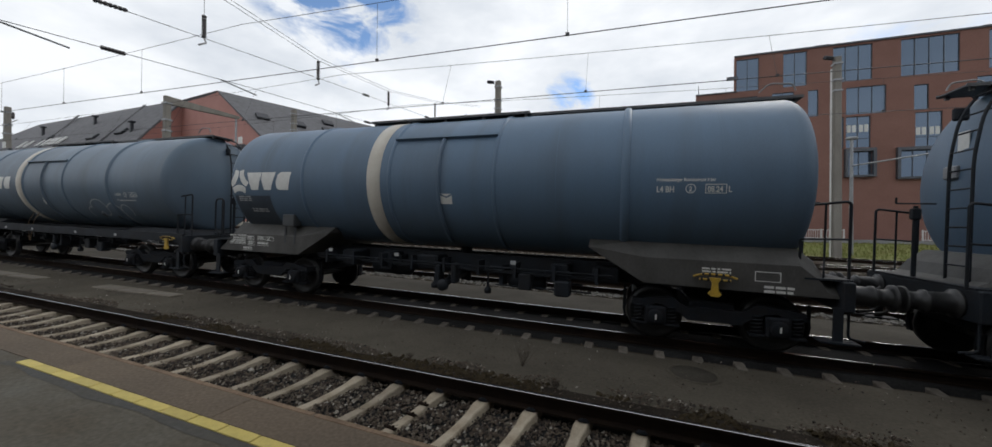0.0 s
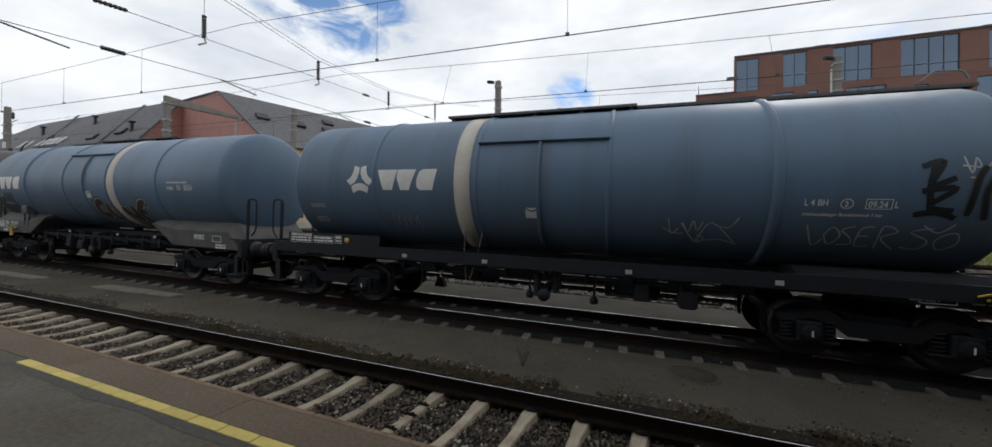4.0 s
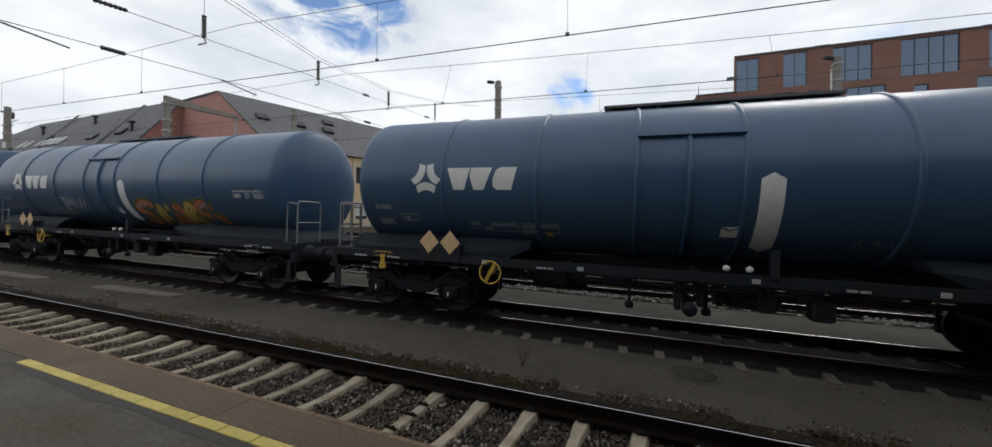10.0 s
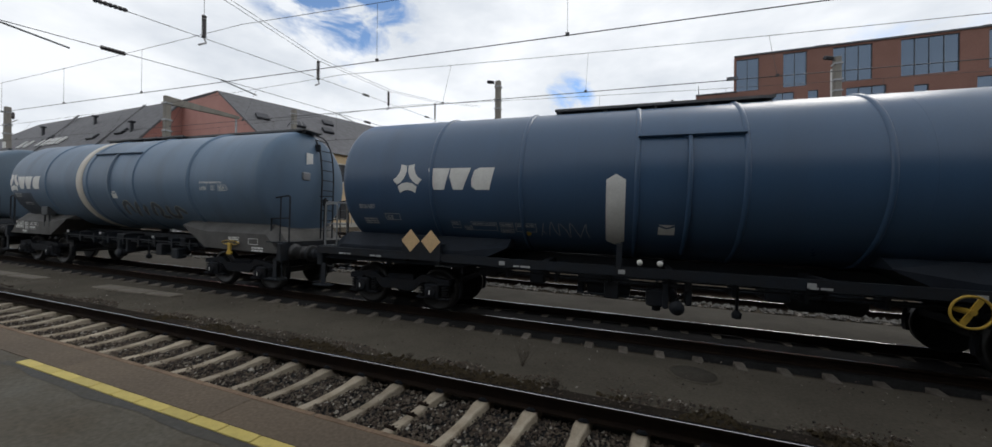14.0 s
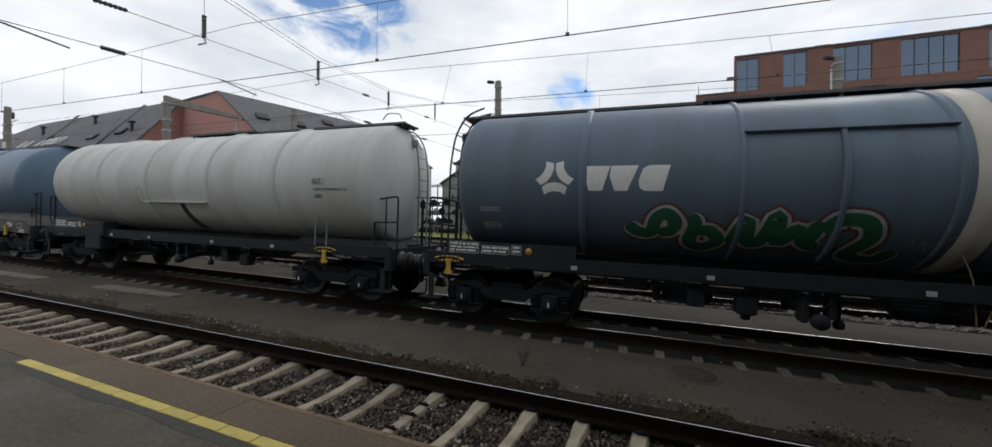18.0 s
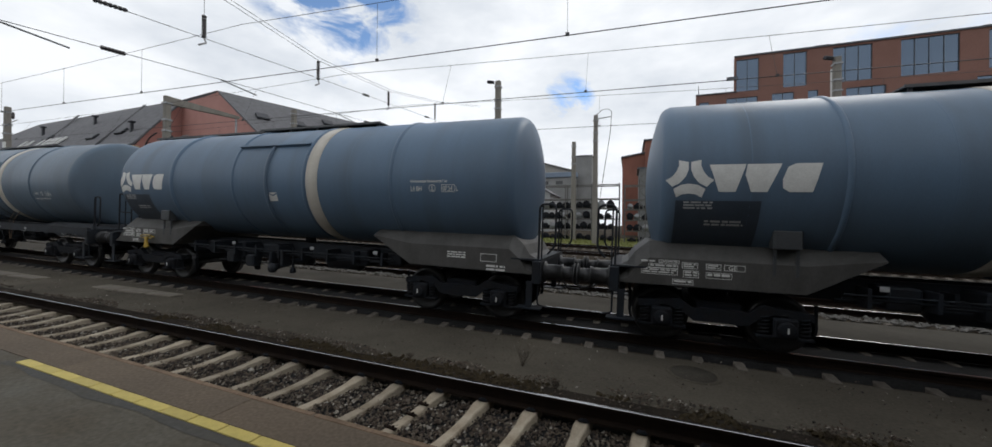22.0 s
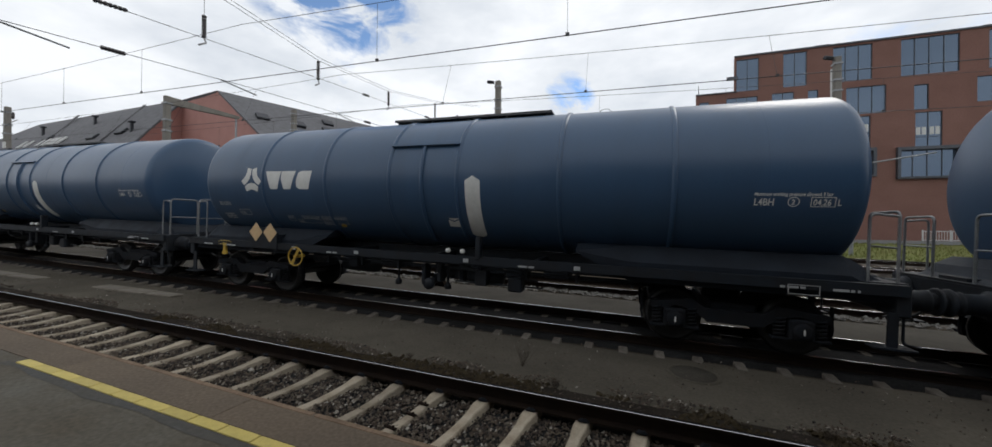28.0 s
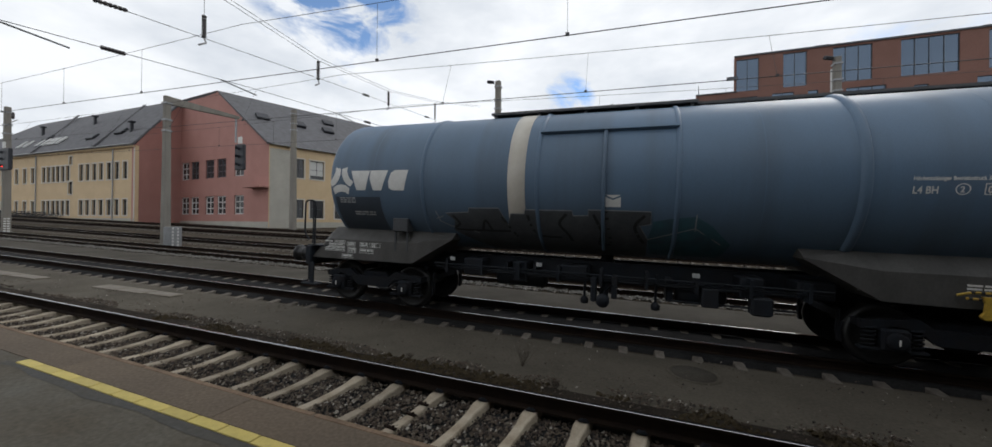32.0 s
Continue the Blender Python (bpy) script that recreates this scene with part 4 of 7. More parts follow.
def emblem_arc(g, x, s, k, turn):
    arch = [(-0.222, -0.150), (-0.12, -0.088), (0.0, -0.068), (0.12, -0.088), (0.222, -0.150), (0.180, -0.285), (0.10, -0.238), (0.0, -0.222), (-0.10, -0.238), (-0.180, -0.285)]
    c, d = math.cos(radians(turn)), math.sin(radians(turn))
    fill(g, [(x + k * (a * c - b * d), s + k * (a * d + b * c)) for a, b in arch]).weld()


def name_block(g, x, s, w, h, i):
    """One of the three plain slanted blocks that stand for the owner's name."""
    u = w / 3.15
    shapes = ([(0, 1), (0.30, 0), (0.80, 0), (1.08, 1)],
              [(1.12, 1), (1.06, 0.62), (1.24, 0), (1.70, 0), (2.08, 1)],
              [(2.24, 0.88), (2.10, 0.45), (2.12, 0.14), (2.30, 0), (2.92, 0), (3.15, 1), (2.46, 1)])
    fill(g, [(x + a * u, s + b * h) for a, b in shapes[i]]).weld()


def envelope(g, x, s):
    fill(g, [(x - 0.13, s + 0.09), (x - 0.13, s - 0.09), (x + 0.13, s - 0.09), (x + 0.13, s + 0.09), (x, s + 0.035)], 0.006)
    fill(g, [(x - 0.13, s + 0.125), (x, s + 0.065), (x + 0.13, s + 0.125)], 0.006)


# kind: length, rings, gutter, words
KINDS = {
    "a": (12.7, (2.76, 5.18, 7.55, 9.95), (5.18, 7.55, 33.5)),
    "c": (12.75, (2.63, 5.02, 7.52, 9.98), (5.02, 7.52, 26.2)),
    "b": (14.25, (2.42, 4.36, 6.10, 7.70, 9.74, 11.64), (6.10, 7.70, 26)),
    "d": (13.1, (2.92, 5.3, 7.9, 10.28), None),
}
WHEELSETS, TRAIN = [], []


def wagon(kind, start, flip, paint, date, label, band=True, seed=0):
    """A tank wagon whose shell begins at start metres along the train; flip turns it end for end."""
    length, rings, gutter = KINDS[kind]
    w = thing("tank_wagon", label, "tank wagon", "wagons of the train", GRADE @ pose(start, TRACK_TRAIN, 0))
    TRAIN.append((w, start))
    fx = (lambda x: length - x) if flip else (lambda x: x)

    def order(a, b):
        a, b = fx(a), fx(b)
        return min(a, b), max(a, b)

    tank = part("tank", shared(("tank", kind), lambda g: tank_mesh(g, length)), paint, w)
    for x in rings:
        big = (0.5 if abs(x - 9.95) < 0.5 and kind != "b" else 0.0) if kind != "d" else 0.6
        def ring(g, x=x, big=big):
            prof = ring_profile(0, 0.045 + 0.06 * big, 0.032 + 0.03 * big)
            g.lathe([(h, R_TANK - 0.004 + r) for h, r in prof], (0, 0, Z_TANK), "x", 72)
        part("stiffening_ring", shared(("ring", big), ring), paint, tank, m=pose(fx(x), 0, 0))
    for x in (1.55, 3.9, 8.75, length - 1.3):
        def seam(g):
            g.lathe([(-0.012, R_TANK - 0.002), (0, R_TANK + 0.004), (0.012, R_TANK - 0.002)], (0, 0, Z_TANK), "x", 72)
        part("weld_seam", shared("weld_seam", seam), paint, tank, m=pose(fx(x), 0, 0))
    if gutter:
        x0, x1 = order(gutter[0], gutter[1])
        part("drip_gutter", shared(("gutter", kind, flip), lambda g: gutter_mesh(g, x0, x1, gutter[2])), paint, tank)
    # top
    if kind == "b":
        x0, x1 = order(5.45, 9.35)
        part("walkway", shared(("walk", kind, flip), lambda g: walkway_mesh(g, x0, x1, 4.40, 0.38)), GRATE, w, "dark steel grating")
    else:
        x0, x1 = order(5.44, 8.22) if kind == "d" else order(3.85, 7.95)
        part("walkway", shared(("walk", kind, flip), lambda g: walkway_mesh(g, x0, x1, 4.40, 0.42)), GRATE, w, "dark steel grating")
        y0, y1 = order(8.22 if kind == "d" else 7.95, length + 0.12)
        part("walkway", shared(("walk2", kind, flip), lambda g: walkway_mesh(g, y0, y1, 4.39, 0.30)), GRATE, w, "narrow dark steel grating")
        def handle(g):
            g.tube(rounded([(-0.25, -0.3, 4.5), (-0.1, -0.3, 4.66), (0.25, -0.3, 4.62), (0.3, -0.3, 4.5)], 0.1), 0.014, 6)
        part("grab_rail", shared("top_handle", handle), RAILING, w, m=pose(fx(length - 0.3), 0, -0.02, 0, 0, 180 if flip else 0))
    part("manhole", shared("manhole", manhole_mesh), FRAME, w, m=pose(fx(6.4 if kind != "b" else 7.1), 0, 0))
    # frame
    sills = (0.36,) if kind == "a" else ((1.28,) if kind == "b" else (1.22,))
    for q in sills:
        for s in (-1, 1):
            def sill(g, span, s=s, q=q):
                t = {"a": 0.19, "b": 0.08}.get(kind, 0.12)
                z1 = {"a": 1.27, "b": 1.30}.get(kind, 1.36)
                g.prism([(s * q - 0.05, z1 - 2 * t), (s * q + 0.05, z1 - 2 * t), (s * q + 0.05, z1 - 2 * t + 0.02), (s * q - s * 0.03 + 0.01, z1 - 2 * t + 0.02), (s * q - s * 0.03 + 0.01, z1 - 0.02), (s * q + 0.05, z1 - 0.02), (s * q + 0.05, z1), (s * q - 0.05, z1)], *span, "x")
            part("side_sill", shared(("sill", kind, s), lambda g: sill(g, (-0.45, length + 0.45))), FRAME, w)
    if kind != "a":
        def centre(g):
            g.box(-0.4, length + 0.4, -0.28, 0.28, 0.96, 1.37)
        mid = part("centre_sill", shared(("centre", kind), centre), FRAME, w)
        def bearer(g):
            g.box(-0.05, 0.05, -1.16, 1.16, 1.13, 1.30)
        for k in range(7):
            part("cross_bearer", shared("cross_bearer", bearer), FRAME, mid, m=pose(0.6 + (length - 1.2) * k / 6, 0, 0))
    # brake pipes, brackets and boxes along the frame
    def pipes(g):
        for y, z, r in ((-1.02, 1.02, 0.022), (-0.80, 0.95, 0.03), (-1.08, 1.09, 0.016)):
            g.tube([(2.9, y, z), (length - 2.9, y, z)], r, 6)
        for k in range(9):
            x = 3.2 + (length - 6.4) * k / 8
            g.box(x - 0.025, x + 0.025, -1.1, -0.76, 0.90, 1.20)
        for x, wide, low in ((3.5, 0.42, 0.86), (4.6, 0.30, 0.80), (5.55, 0.55, 0.90), (8.6, 0.36, 0.84), (9.4, 0.5, 0.92)):
            g.box(x, x + wide, -0.9, -0.35, low, 1.22, 0.03)
    run_ = part("pipe_run", shared(("pipes", kind), pipes), FRAME, w, "dark brake pipes on brackets")
    def tag(g):
        g.box(-0.075, 0.075, -0.006, 0.006, -0.05, 0.05)
    for k, x in enumerate((3.35, 5.2, 7.9, 10.1)):
        part("tag_plate", shared("tag_plate", tag), DULL, run_, "small pale tag plate", m=pose(fx(x), -1.13 if kind == "a" else -1.345 if kind == "b" else -1.285, 1.21) @ Matrix.Scale(0.75, 4))
    def rod(g):
        g.tube([(0, -0.9, 1.15), (0, -0.9, 0.52)], 0.025, 6)
        g.lathe([(0.50, 0.0), (0.52, 0.07), (0.60, 0.08), (0.66, 0.03)], (0, -0.9, 0), "z", 10)
    for x in (6.05, 7.3):
        part("drain_cock", shared("drain_cock", rod), FRAME, w, m=pose(fx(x), 0, 0))
    reach = 3.35 if kind == "a" else (4.2 if kind == "b" else 2.4)
    for e in (False, True):
        part("saddle", shared(("saddle", kind, e), lambda g, e=e: saddle_mesh(g, length, e, reach, 1.76 if kind == 'a' else 1.66 if kind == 'b' else 1.47)), SADDLE if kind == "a" else CRADLE if kind == "b" else FRAME, w,
             "dusty sheet-steel end cradle" if kind == "a" else "dark steel end cradle")
        x = -0.40 if e else length + 0.40
        def head(g):
            g.box(-0.06, 0.10, -1.28, 1.28, 0.84, 1.29, 0.02)
            for s in (-1, 1):
                g.tube(rounded([(0.05, s * 1.2, 0.85), (0.05, s * 1.2, 0.45), (0.25, s * 1.2, 0.42)], 0.06), 0.018, 6)
        part("headstock", shared("headstock", head), FRAME, w, m=pose(x, 0, 0, 0, 0, 180 if e else 0))
        def deck(g):
            g.box(-0.5, 0.10, -1.2, 1.2, 1.285, 1.315)
        part("end_deck", shared("end_deck", deck), FRAME, w, m=pose(x, 0, 0, 0, 0, 180 if e else 0))
        for s in (-0.875, 0.875):
            part("buffer", shared("buffer", buffer_mesh), STEEL if kind != "b" else FRAME, w, "greasy steel buffer", pose(x + (-0.10 if e else 0.10), s, 1.05, 0, 0, 180 if e else 0))
        part("screw_coupling", shared("coupling", coupling_mesh), STEEL, w, "oily coupling with brake hoses", pose(x + (-0.10 if e else 0.10), 0, 1.03, 0, 0, 180 if e else 0))
        # step under the headstock
        def step(g):
            g.box(-0.06, 0.06, -0.035, -0.005, 0.40, 0.9)
            g.box(-0.24, 0.24, -0.12, 0.12, 0.38, 0.405)
        for s in (-1, 1):
            part("foot_step", shared("foot_step", step), FRAME, w, m=pose(x + (0.1 if e else -0.1), s * 1.24, 0, 0, 0, 0 if s < 0 else 180))
    inset = 1.6 if kind == "b" else 1.28
    for x in (inset, length - inset):
        bogie(w, x, WHEELSETS)
    # end fittings: ladder end, brake end
    lad = fx(length + 0.02)
    turn = 180 if flip else 0
    if kind in "acd":
        part("end_ladder", shared("end_ladder", end_ladder_mesh), RAILING if kind == "d" else FRAME, w, "dark steel ladder", pose(lad, 0.45 if not flip else -0.45, 1.3, 0, 0, turn))
        for s in (-1, 1):
            part("guard_rail", shared("guard", guard_mesh), FRAME, w, m=pose(fx(length - 0.12), s * 1.05, 1.3, 0, 0, turn))
        if kind == "a":
            def sign(g):
                g.box(-0.006, 0.006, -0.11, 0.11, -0.19, 0.19)
            def box_(g):
                g.box(-0.10, 0.06, -0.13, 0.13, -0.11, 0.11, 0.02)
            end = 0.135 if flip else length + 0.125
            for s in ((-1,) if flip else (1,)):
                part("sign_plate", shared("end_sign", sign), WHITE, w, "white notice plate", pose(end, -s * 0.12, 3.55, 0, 0, 0))
            part("junction_box", shared("junction_box", box_), GALV, w, "pale grey box", pose(end, 0.25 if flip else -0.25, 3.08, 0, 0, 0))
        part("hand_brake", shared("brake_stand", brake_stand_mesh), FRAME, w, m=pose(fx(length + 0.36), 0.25, 1.3))
    for s in (-1, 1):
        m_loop = RAILING if kind == "b" else FRAME
        if kind != "b":
            part("guard_rail", shared("loop", loop_mesh), m_loop, w, m=pose(fx(-0.42), s * 1.08, 1.3, 0, 0, 180 - turn))
        if kind == "b":
            for u in (-1, 1):
                part("end_railing", shared(("end_railing", s), lambda g, s=s: end_railing_mesh(g, s)), RAILING, w, "grey steel railing on the end deck",
                     m=pose(length + 0.40, 0, 1.3) if u > 0 else pose(-0.40, 0, 1.3, 0, 0, 180))
    # under the shell
    part("outlet_valve", shared("valve", valve_mesh), FRAME, w, m=pose(fx(6.4 if kind != "b" else 7.0), 0, 0))
    part("brake_gear", shared("brake_gear", brake_gear_mesh), FRAME, w, m=pose(fx(8.1), 0, 0, 0, 0, 0))
    part("air_tank", shared("air_tank", air_tank_mesh), FRAME, w, m=pose(fx(4.7), -0.5, 0.86))
    if kind == "b":
        x = fx(3.5)
        part("hand_wheel", shared("hand_wheel", hand_wheel_mesh), YELLOW, w, "yellow spoked hand brake wheel", pose(x, -1.42, 1.02))
        def plate(g):
            g.box(-0.46, 0.46, -0.012, 0.012, -0.3, 0.1)
        pl = part("placard_plate", shared("placard_plate", plate), FRAME, w, m=pose(2.35, -1.345, 1.45))
        def diamonds(g):
            for d in (-0.245, 0.235):
                g.prism([(d - 0.225, 0.10), (d, -0.14), (d + 0.225, 0.10), (d, 0.34)], -0.02, -0.013)
        part("diamond_sign", shared("diamonds", diamonds), DIAMOND, pl, "two plain orange diamond signs")
        def support(g):
            g.box(-0.04, 0.04, -1.33, -0.9, 1.1, 1.5)
        for d in (-0.4, 0.4):
            part("placard_bracket", shared("placard_bracket", support), FRAME, w, m=pose(2.35 + d, 0, 0))
        def post(g):
            g.box(-0.05, 0.05, -1.36, -1.2, 1.25, 1.7, 0.01)
        part("gauge_post", shared("gauge_post", post), FRAME, w, m=pose(8.15 if not flip else 6.3, 0, 0))
        def dials(g):
            g.lathe([(-1.366, 0.0), (-1.366, 0.042), (-1.34, 0.05), (-1.30, 0.05)], (0, 0, 1.39), "y", 16)
        for d in (-0.66, -0.34):
            part("gauge_dial", shared("gauge_dial", dials), WHITE, w, "round white dial", m=pose((8.15 if not flip else 7.3) + d, 0, 0))
    hx = {"a": fx(length - 1.32), "c": fx(length - 0.12), "b": 13.28 if flip else 0.95, "d": length - 1.3}[kind]
    hook = part("lashing_hook", shared("lash_hook", hook_mesh), YELLOW, w, "yellow steel hook", pose(hx, -1.30 if kind != "a" else -1.25, 1.13) @ Matrix.Scale(0.88, 4))
    def stripes(g):
        for k in range(5):
            g.tube([(-0.22 + 0.11 * k, -0.03, 0.16), (-0.18 + 0.11 * k, -0.03, 0.16)], 0.0225, 8)
            g.tube([(-0.24 + 0.11 * k, -0.02, 0.06), (-0.20 + 0.11 * k, -0.02, 0.06)], 0.0225, 8)
    tagged(part("black_stripes", shared("hook_stripes", stripes), RUBBER, hook, "black bands painted on the bars"), kind="stuff")
    # paint marks
    bx = {"a": 4.78, "c": 4.73, "b": 8.04}.get(kind)
    if bx:
        bx = fx(bx) - (0.15 if flip and kind == "a" else 0.0)
        if kind == "b":
            def stripe(g):
                s0, s1 = girth(1.66), girth(2.90)
                fill(g, [(bx - 0.16, s0 + 0.12), (bx, s0), (bx + 0.16, s0 + 0.12), (bx + 0.16, s1 - 0.1), (bx, s1), (bx - 0.16, s1 - 0.1)])
            part("level_stripe", shared(("stripe", flip), stripe), WHITE, tank, "off-white upright stripe with pointed ends")
        else:
            def belt(g):
                g.lathe([(-0.17, R_TANK), (-0.168, R_TANK + 0.011), (0.168, R_TANK + 0.011), (0.17, R_TANK)], (0, 0, Z_TANK), "x", 72)
            part("painted_band", shared("belt", belt), CREAM, tank, "cream band round the shell", pose(bx, 0, 0))
    if kind == "d":
        g, hexa = Geo(), Geo()
        hx0, hz0 = 4.98, girth(2.42)
        stroke(hexa, [(hx0 + 0.14 * a, hz0 + 0.25 * b) for a, b in ((-1, 0.6), (0, 1), (1, 0.6), (1, -0.6), (0, -1), (-1, -0.6), (-1, 0.6))], 0.016)
        part("hexagon_outline", hexa, STAIN, tank, "thin dark hexagon outline")
        part("drip_gutter", Geo().box(5.2, 7.85, -R_TANK * 0.91 - 0.10, -R_TANK * 0.91 + 0.03, 2.245, 2.27), paint, tank)
        def spill(g):
            fill(g, [(6.55, girth(1.55)), (6.9, girth(1.5)), (6.82, girth(2.22)), (6.62, girth(2.22))], 0.004)
        part("spill_stain", shared("spill", spill), STAIN, tank, "dark oil run below the gutter")
        for hx2 in (11.5, 11.84):
            part("grab_rail", Geo().tube(rounded([(hx2 - 0.06, -1.28, 2.04), (hx2, -1.30, 2.06), (hx2, -1.31, 1.3)], 0.04), 0.016), RAILING, w)
        part("side_box", Geo().box(2.0, 2.85, -1.33, -0.9, 0.72, 1.55, 0.03).box(2.75, 3.05, -1.36, -1.0, 1.15, 1.6, 0.03), FRAME, w, "dark steel side box")
        x, z = 11.55, 2.50
        text_geo(g, "05.25", x, girth(z) + 0.26, 0.125, 0.85)
        frame_geo(g, x - 0.03, x + 0.31, girth(z) + 0.235, girth(z) + 0.375, 0.009)
        text_geo(g, "ZULÄSSIGER BETRIEBSÜBERDRUCK 3.0 bar", x, girth(z) + 0.10, 0.070, 0.74)
        text_geo(g, "L4BH", x, girth(z) - 0.08, 0.13, 0.85)
        tagged(part("lettering", g, BLACK_TEXT, tank, "black pressure and class lettering"), kind="stuff")
    else:
        ox, oz, nx, nz, nw, nh = {"a": (0.69, 2.80, 0.97, 2.60, 1.46, 0.43), "b": (2.05, 2.84, 2.54, 2.62, 1.45, 0.43), "c": (2.27, 2.83, 2.74, 2.61, 1.44, 0.43)}[kind]
        for i, turn3 in enumerate((0, 120, 240)):
            part("emblem_arc", shared(("arc", kind, turn3), lambda q, turn3=turn3: emblem_arc(q, ox, girth(oz), 1.04, turn3)), WHITE, tank, "off-white arc of a round emblem")
            part("name_block", shared(("block", kind, i), lambda q, i=i: name_block(q, nx, girth(nz), nw, nh, i)), WHITE, tank, "off-white slanted block")
        g = Geo()
        ex = 6.53 if kind == "a" else ((6.15 if not flip else 6.68) if kind == "c" else (7.55 if not flip else 7.05))
        ge = Geo()
        envelope(ge, ex, girth(2.42 if kind == "a" else (2.18 if kind == "c" else 1.95)))
        tagged(part("envelope_mark", ge.weld(), WHITE, tank, "small white envelope-shaped mark"), kind="stuff")
        x = 10.44 if kind == "a" else (10.32 if kind == "c" else 12.76)
        z = 2.62 if kind == "a" else (2.41 if kind == "c" else 2.43)
        s = girth(z)
        if kind == "c":
            text_geo(g, "L 4 BH", x, s, 0.13, 0.8)
            text_geo(g, "Höchstzulässiger Betriebsdruck 3 bar", x, s - 0.16, 0.072, 0.86)
        else:
            text_geo(g, "Höchstzulässiger Betriebsdruck 3 bar" if kind == "a" else "Maximum working pressure allowed 3 bar", x, s + (0.15 if kind == "a" else 0.12), 0.075, 0.76)
            text_geo(g, "L4 BH" if kind == "a" else "L4BH", x, s - 0.03, 0.14 if kind == "a" else 0.155, 0.76)
        ring_geo(g, x + 0.51, s + 0.03, 0.07, 0.012)
        text_geo(g, "2", x + 0.482, s - 0.012, 0.11, 0.9)
        text_geo(g, date, x + 0.75, s - 0.02, 0.13, 0.76)
        frame_geo(g, x + 0.72, x + 1.02, s - 0.045, s + 0.105, 0.011)
        text_geo(g, "L", x + 1.04, s - 0.02, 0.13, 0.76)
        tagged(part("lettering", g, WHITE, tank, "white pressure and class lettering"), kind="stuff")
        g = Geo()
        if kind == "a":
            bars(g, 3, 0.62, girth(2.42), 0.42, 0.028, seed=seed)
            bars(g, 2, 0.95, girth(2.12), 0.55, 0.035, seed=seed + 1)
        else:
            x = 0.75 if kind == "b" else 0.8
            bars(g, 3, x, girth(2.28), 0.42, 0.02, seed=seed)
            bars(g, 3, x + 0.02, girth(1.98), 0.36, 0.035, seed=seed + 1)
            if kind == "b":
                dot = fill(Geo(), [(4.57 + 0.075 * math.cos(math.tau * i / 12), girth(1.80) + 0.06 * math.sin(math.tau * i / 12)) for i in range(12)])
                part("yellow_dot", dot.weld(), YELLOW, tank, "small yellow painted dot")
                frame_geo(g, x + 0.62, x + 1.0, girth(1.98), girth(2.12), 0.014)
                text_geo(g, "GE", x + 0.66, girth(2.0), 0.13)
                for i, (x0, x1, z0, z1) in enumerate(((2.96, 3.16, 1.86, 2.00), (3.24, 3.40, 1.83, 1.91), (3.40, 3.96, 1.83, 2.00), (4.02, 4.30, 1.91, 2.00), (4.02, 4.30, 1.80, 1.88), (4.35, 4.76, 1.83, 2.0))):
                    frame_geo(g, x0, x1, girth(z0), girth(z1), 0.010)
                    bars(g, 2, x0 + 0.03, girth(z1) - 0.055, x1 - x0 - 0.06, 0.022, seed=seed + 2 + i)
        tagged(part("small_print", g, DULL, tank, "faded owner details and numbers"), kind="stuff")
        if kind == "a":
            def locker(q):
                q.box(-0.19, 0.19, -0.10, 0.14, 0.0, 0.30, 0.02)
                for d in (-0.15, 0.15):
                    q.box(d - 0.02, d + 0.02, -0.04, 0.0, -0.42, 0.0)
            part("steel_box", shared("steel_box", locker), GALV_DULL, w, "grey steel box on a bracket", pose(2.12, -1.16, 1.72))
            def patch(q):
                for i in range(6):
                    a, b = 0.50 + i * 0.2, 0.70 + i * 0.2
                    fill(q, [(a, girth(1.74)), (b, girth(1.74)), (b, girth(2.46)), (a, girth(2.46))], 0.003)
                q.weld()
            part("touch_up_patch", shared("patch_a", patch), PATCH, tank, "darker repainted patch")
    # drain pipes beside the band
    if kind == "c":
        b0 = fx(4.73)
        for d, e in ((-0.05, 0.05), (0.32, 0.12)):
            part("drain_pipe", Geo().tube(rounded([(b0 + d, -1.06, 1.80), (b0 + d * 0.8 + e * 0.5, -1.22, 1.45), (b0 + e, -1.2, 0.78)], 0.15), 0.010, 6), LIP, w, "thin tan drain pipe")
    # data panels on the frame
    g = Geo()
    yy = -1.194 if kind != "b" else -1.334
    if kind == "a":
        for i, (x0, x1, z0, z1, rows) in enumerate(((0.02, 0.60, 1.20, 1.31, 2), (0.14, 0.60, 1.31, 1.385, 1), (0.30, 0.62, 1.40, 1.455, 1), (0.68, 0.92, 1.18, 1.30, 2), (0.66, 0.90, 1.33, 1.43, 2),
                                                    (1.02, 1.40, 1.19, 1.29, 1), (1.02, 1.24, 1.33, 1.43, 2), (0.52, 0.84, 1.055, 1.14, 1))):
            frame_geo(g, x0, x1, z0, z1, 0.009, yy)
            h = (z1 - z0 - 0.03) / (rows * 1.7)
            bars(g, rows, x0 + 0.025, z1 - 0.018 - h, x1 - x0 - 0.05, h, yy, seed + i)
        frame_geo(g, 1.28, 1.58, 1.33, 1.43, 0.009, yy)
        text_geo(g, "GE", 1.34, 1.345, 0.10, 1.0, flat_y=yy)
        bars(g, 1, 0.02, 1.41, 0.22, 0.03, yy, seed + 31)
        frame_geo(g, length - 0.75, length - 0.40, 1.20, 1.36, 0.012, yy)
        bars(g, 3, length - 1.5, 1.34, 0.42, 0.028, yy, seed + 7)
        bars(g, 2, length - 0.62, 1.10, 0.4, 0.04, yy, seed + 8)
    else:
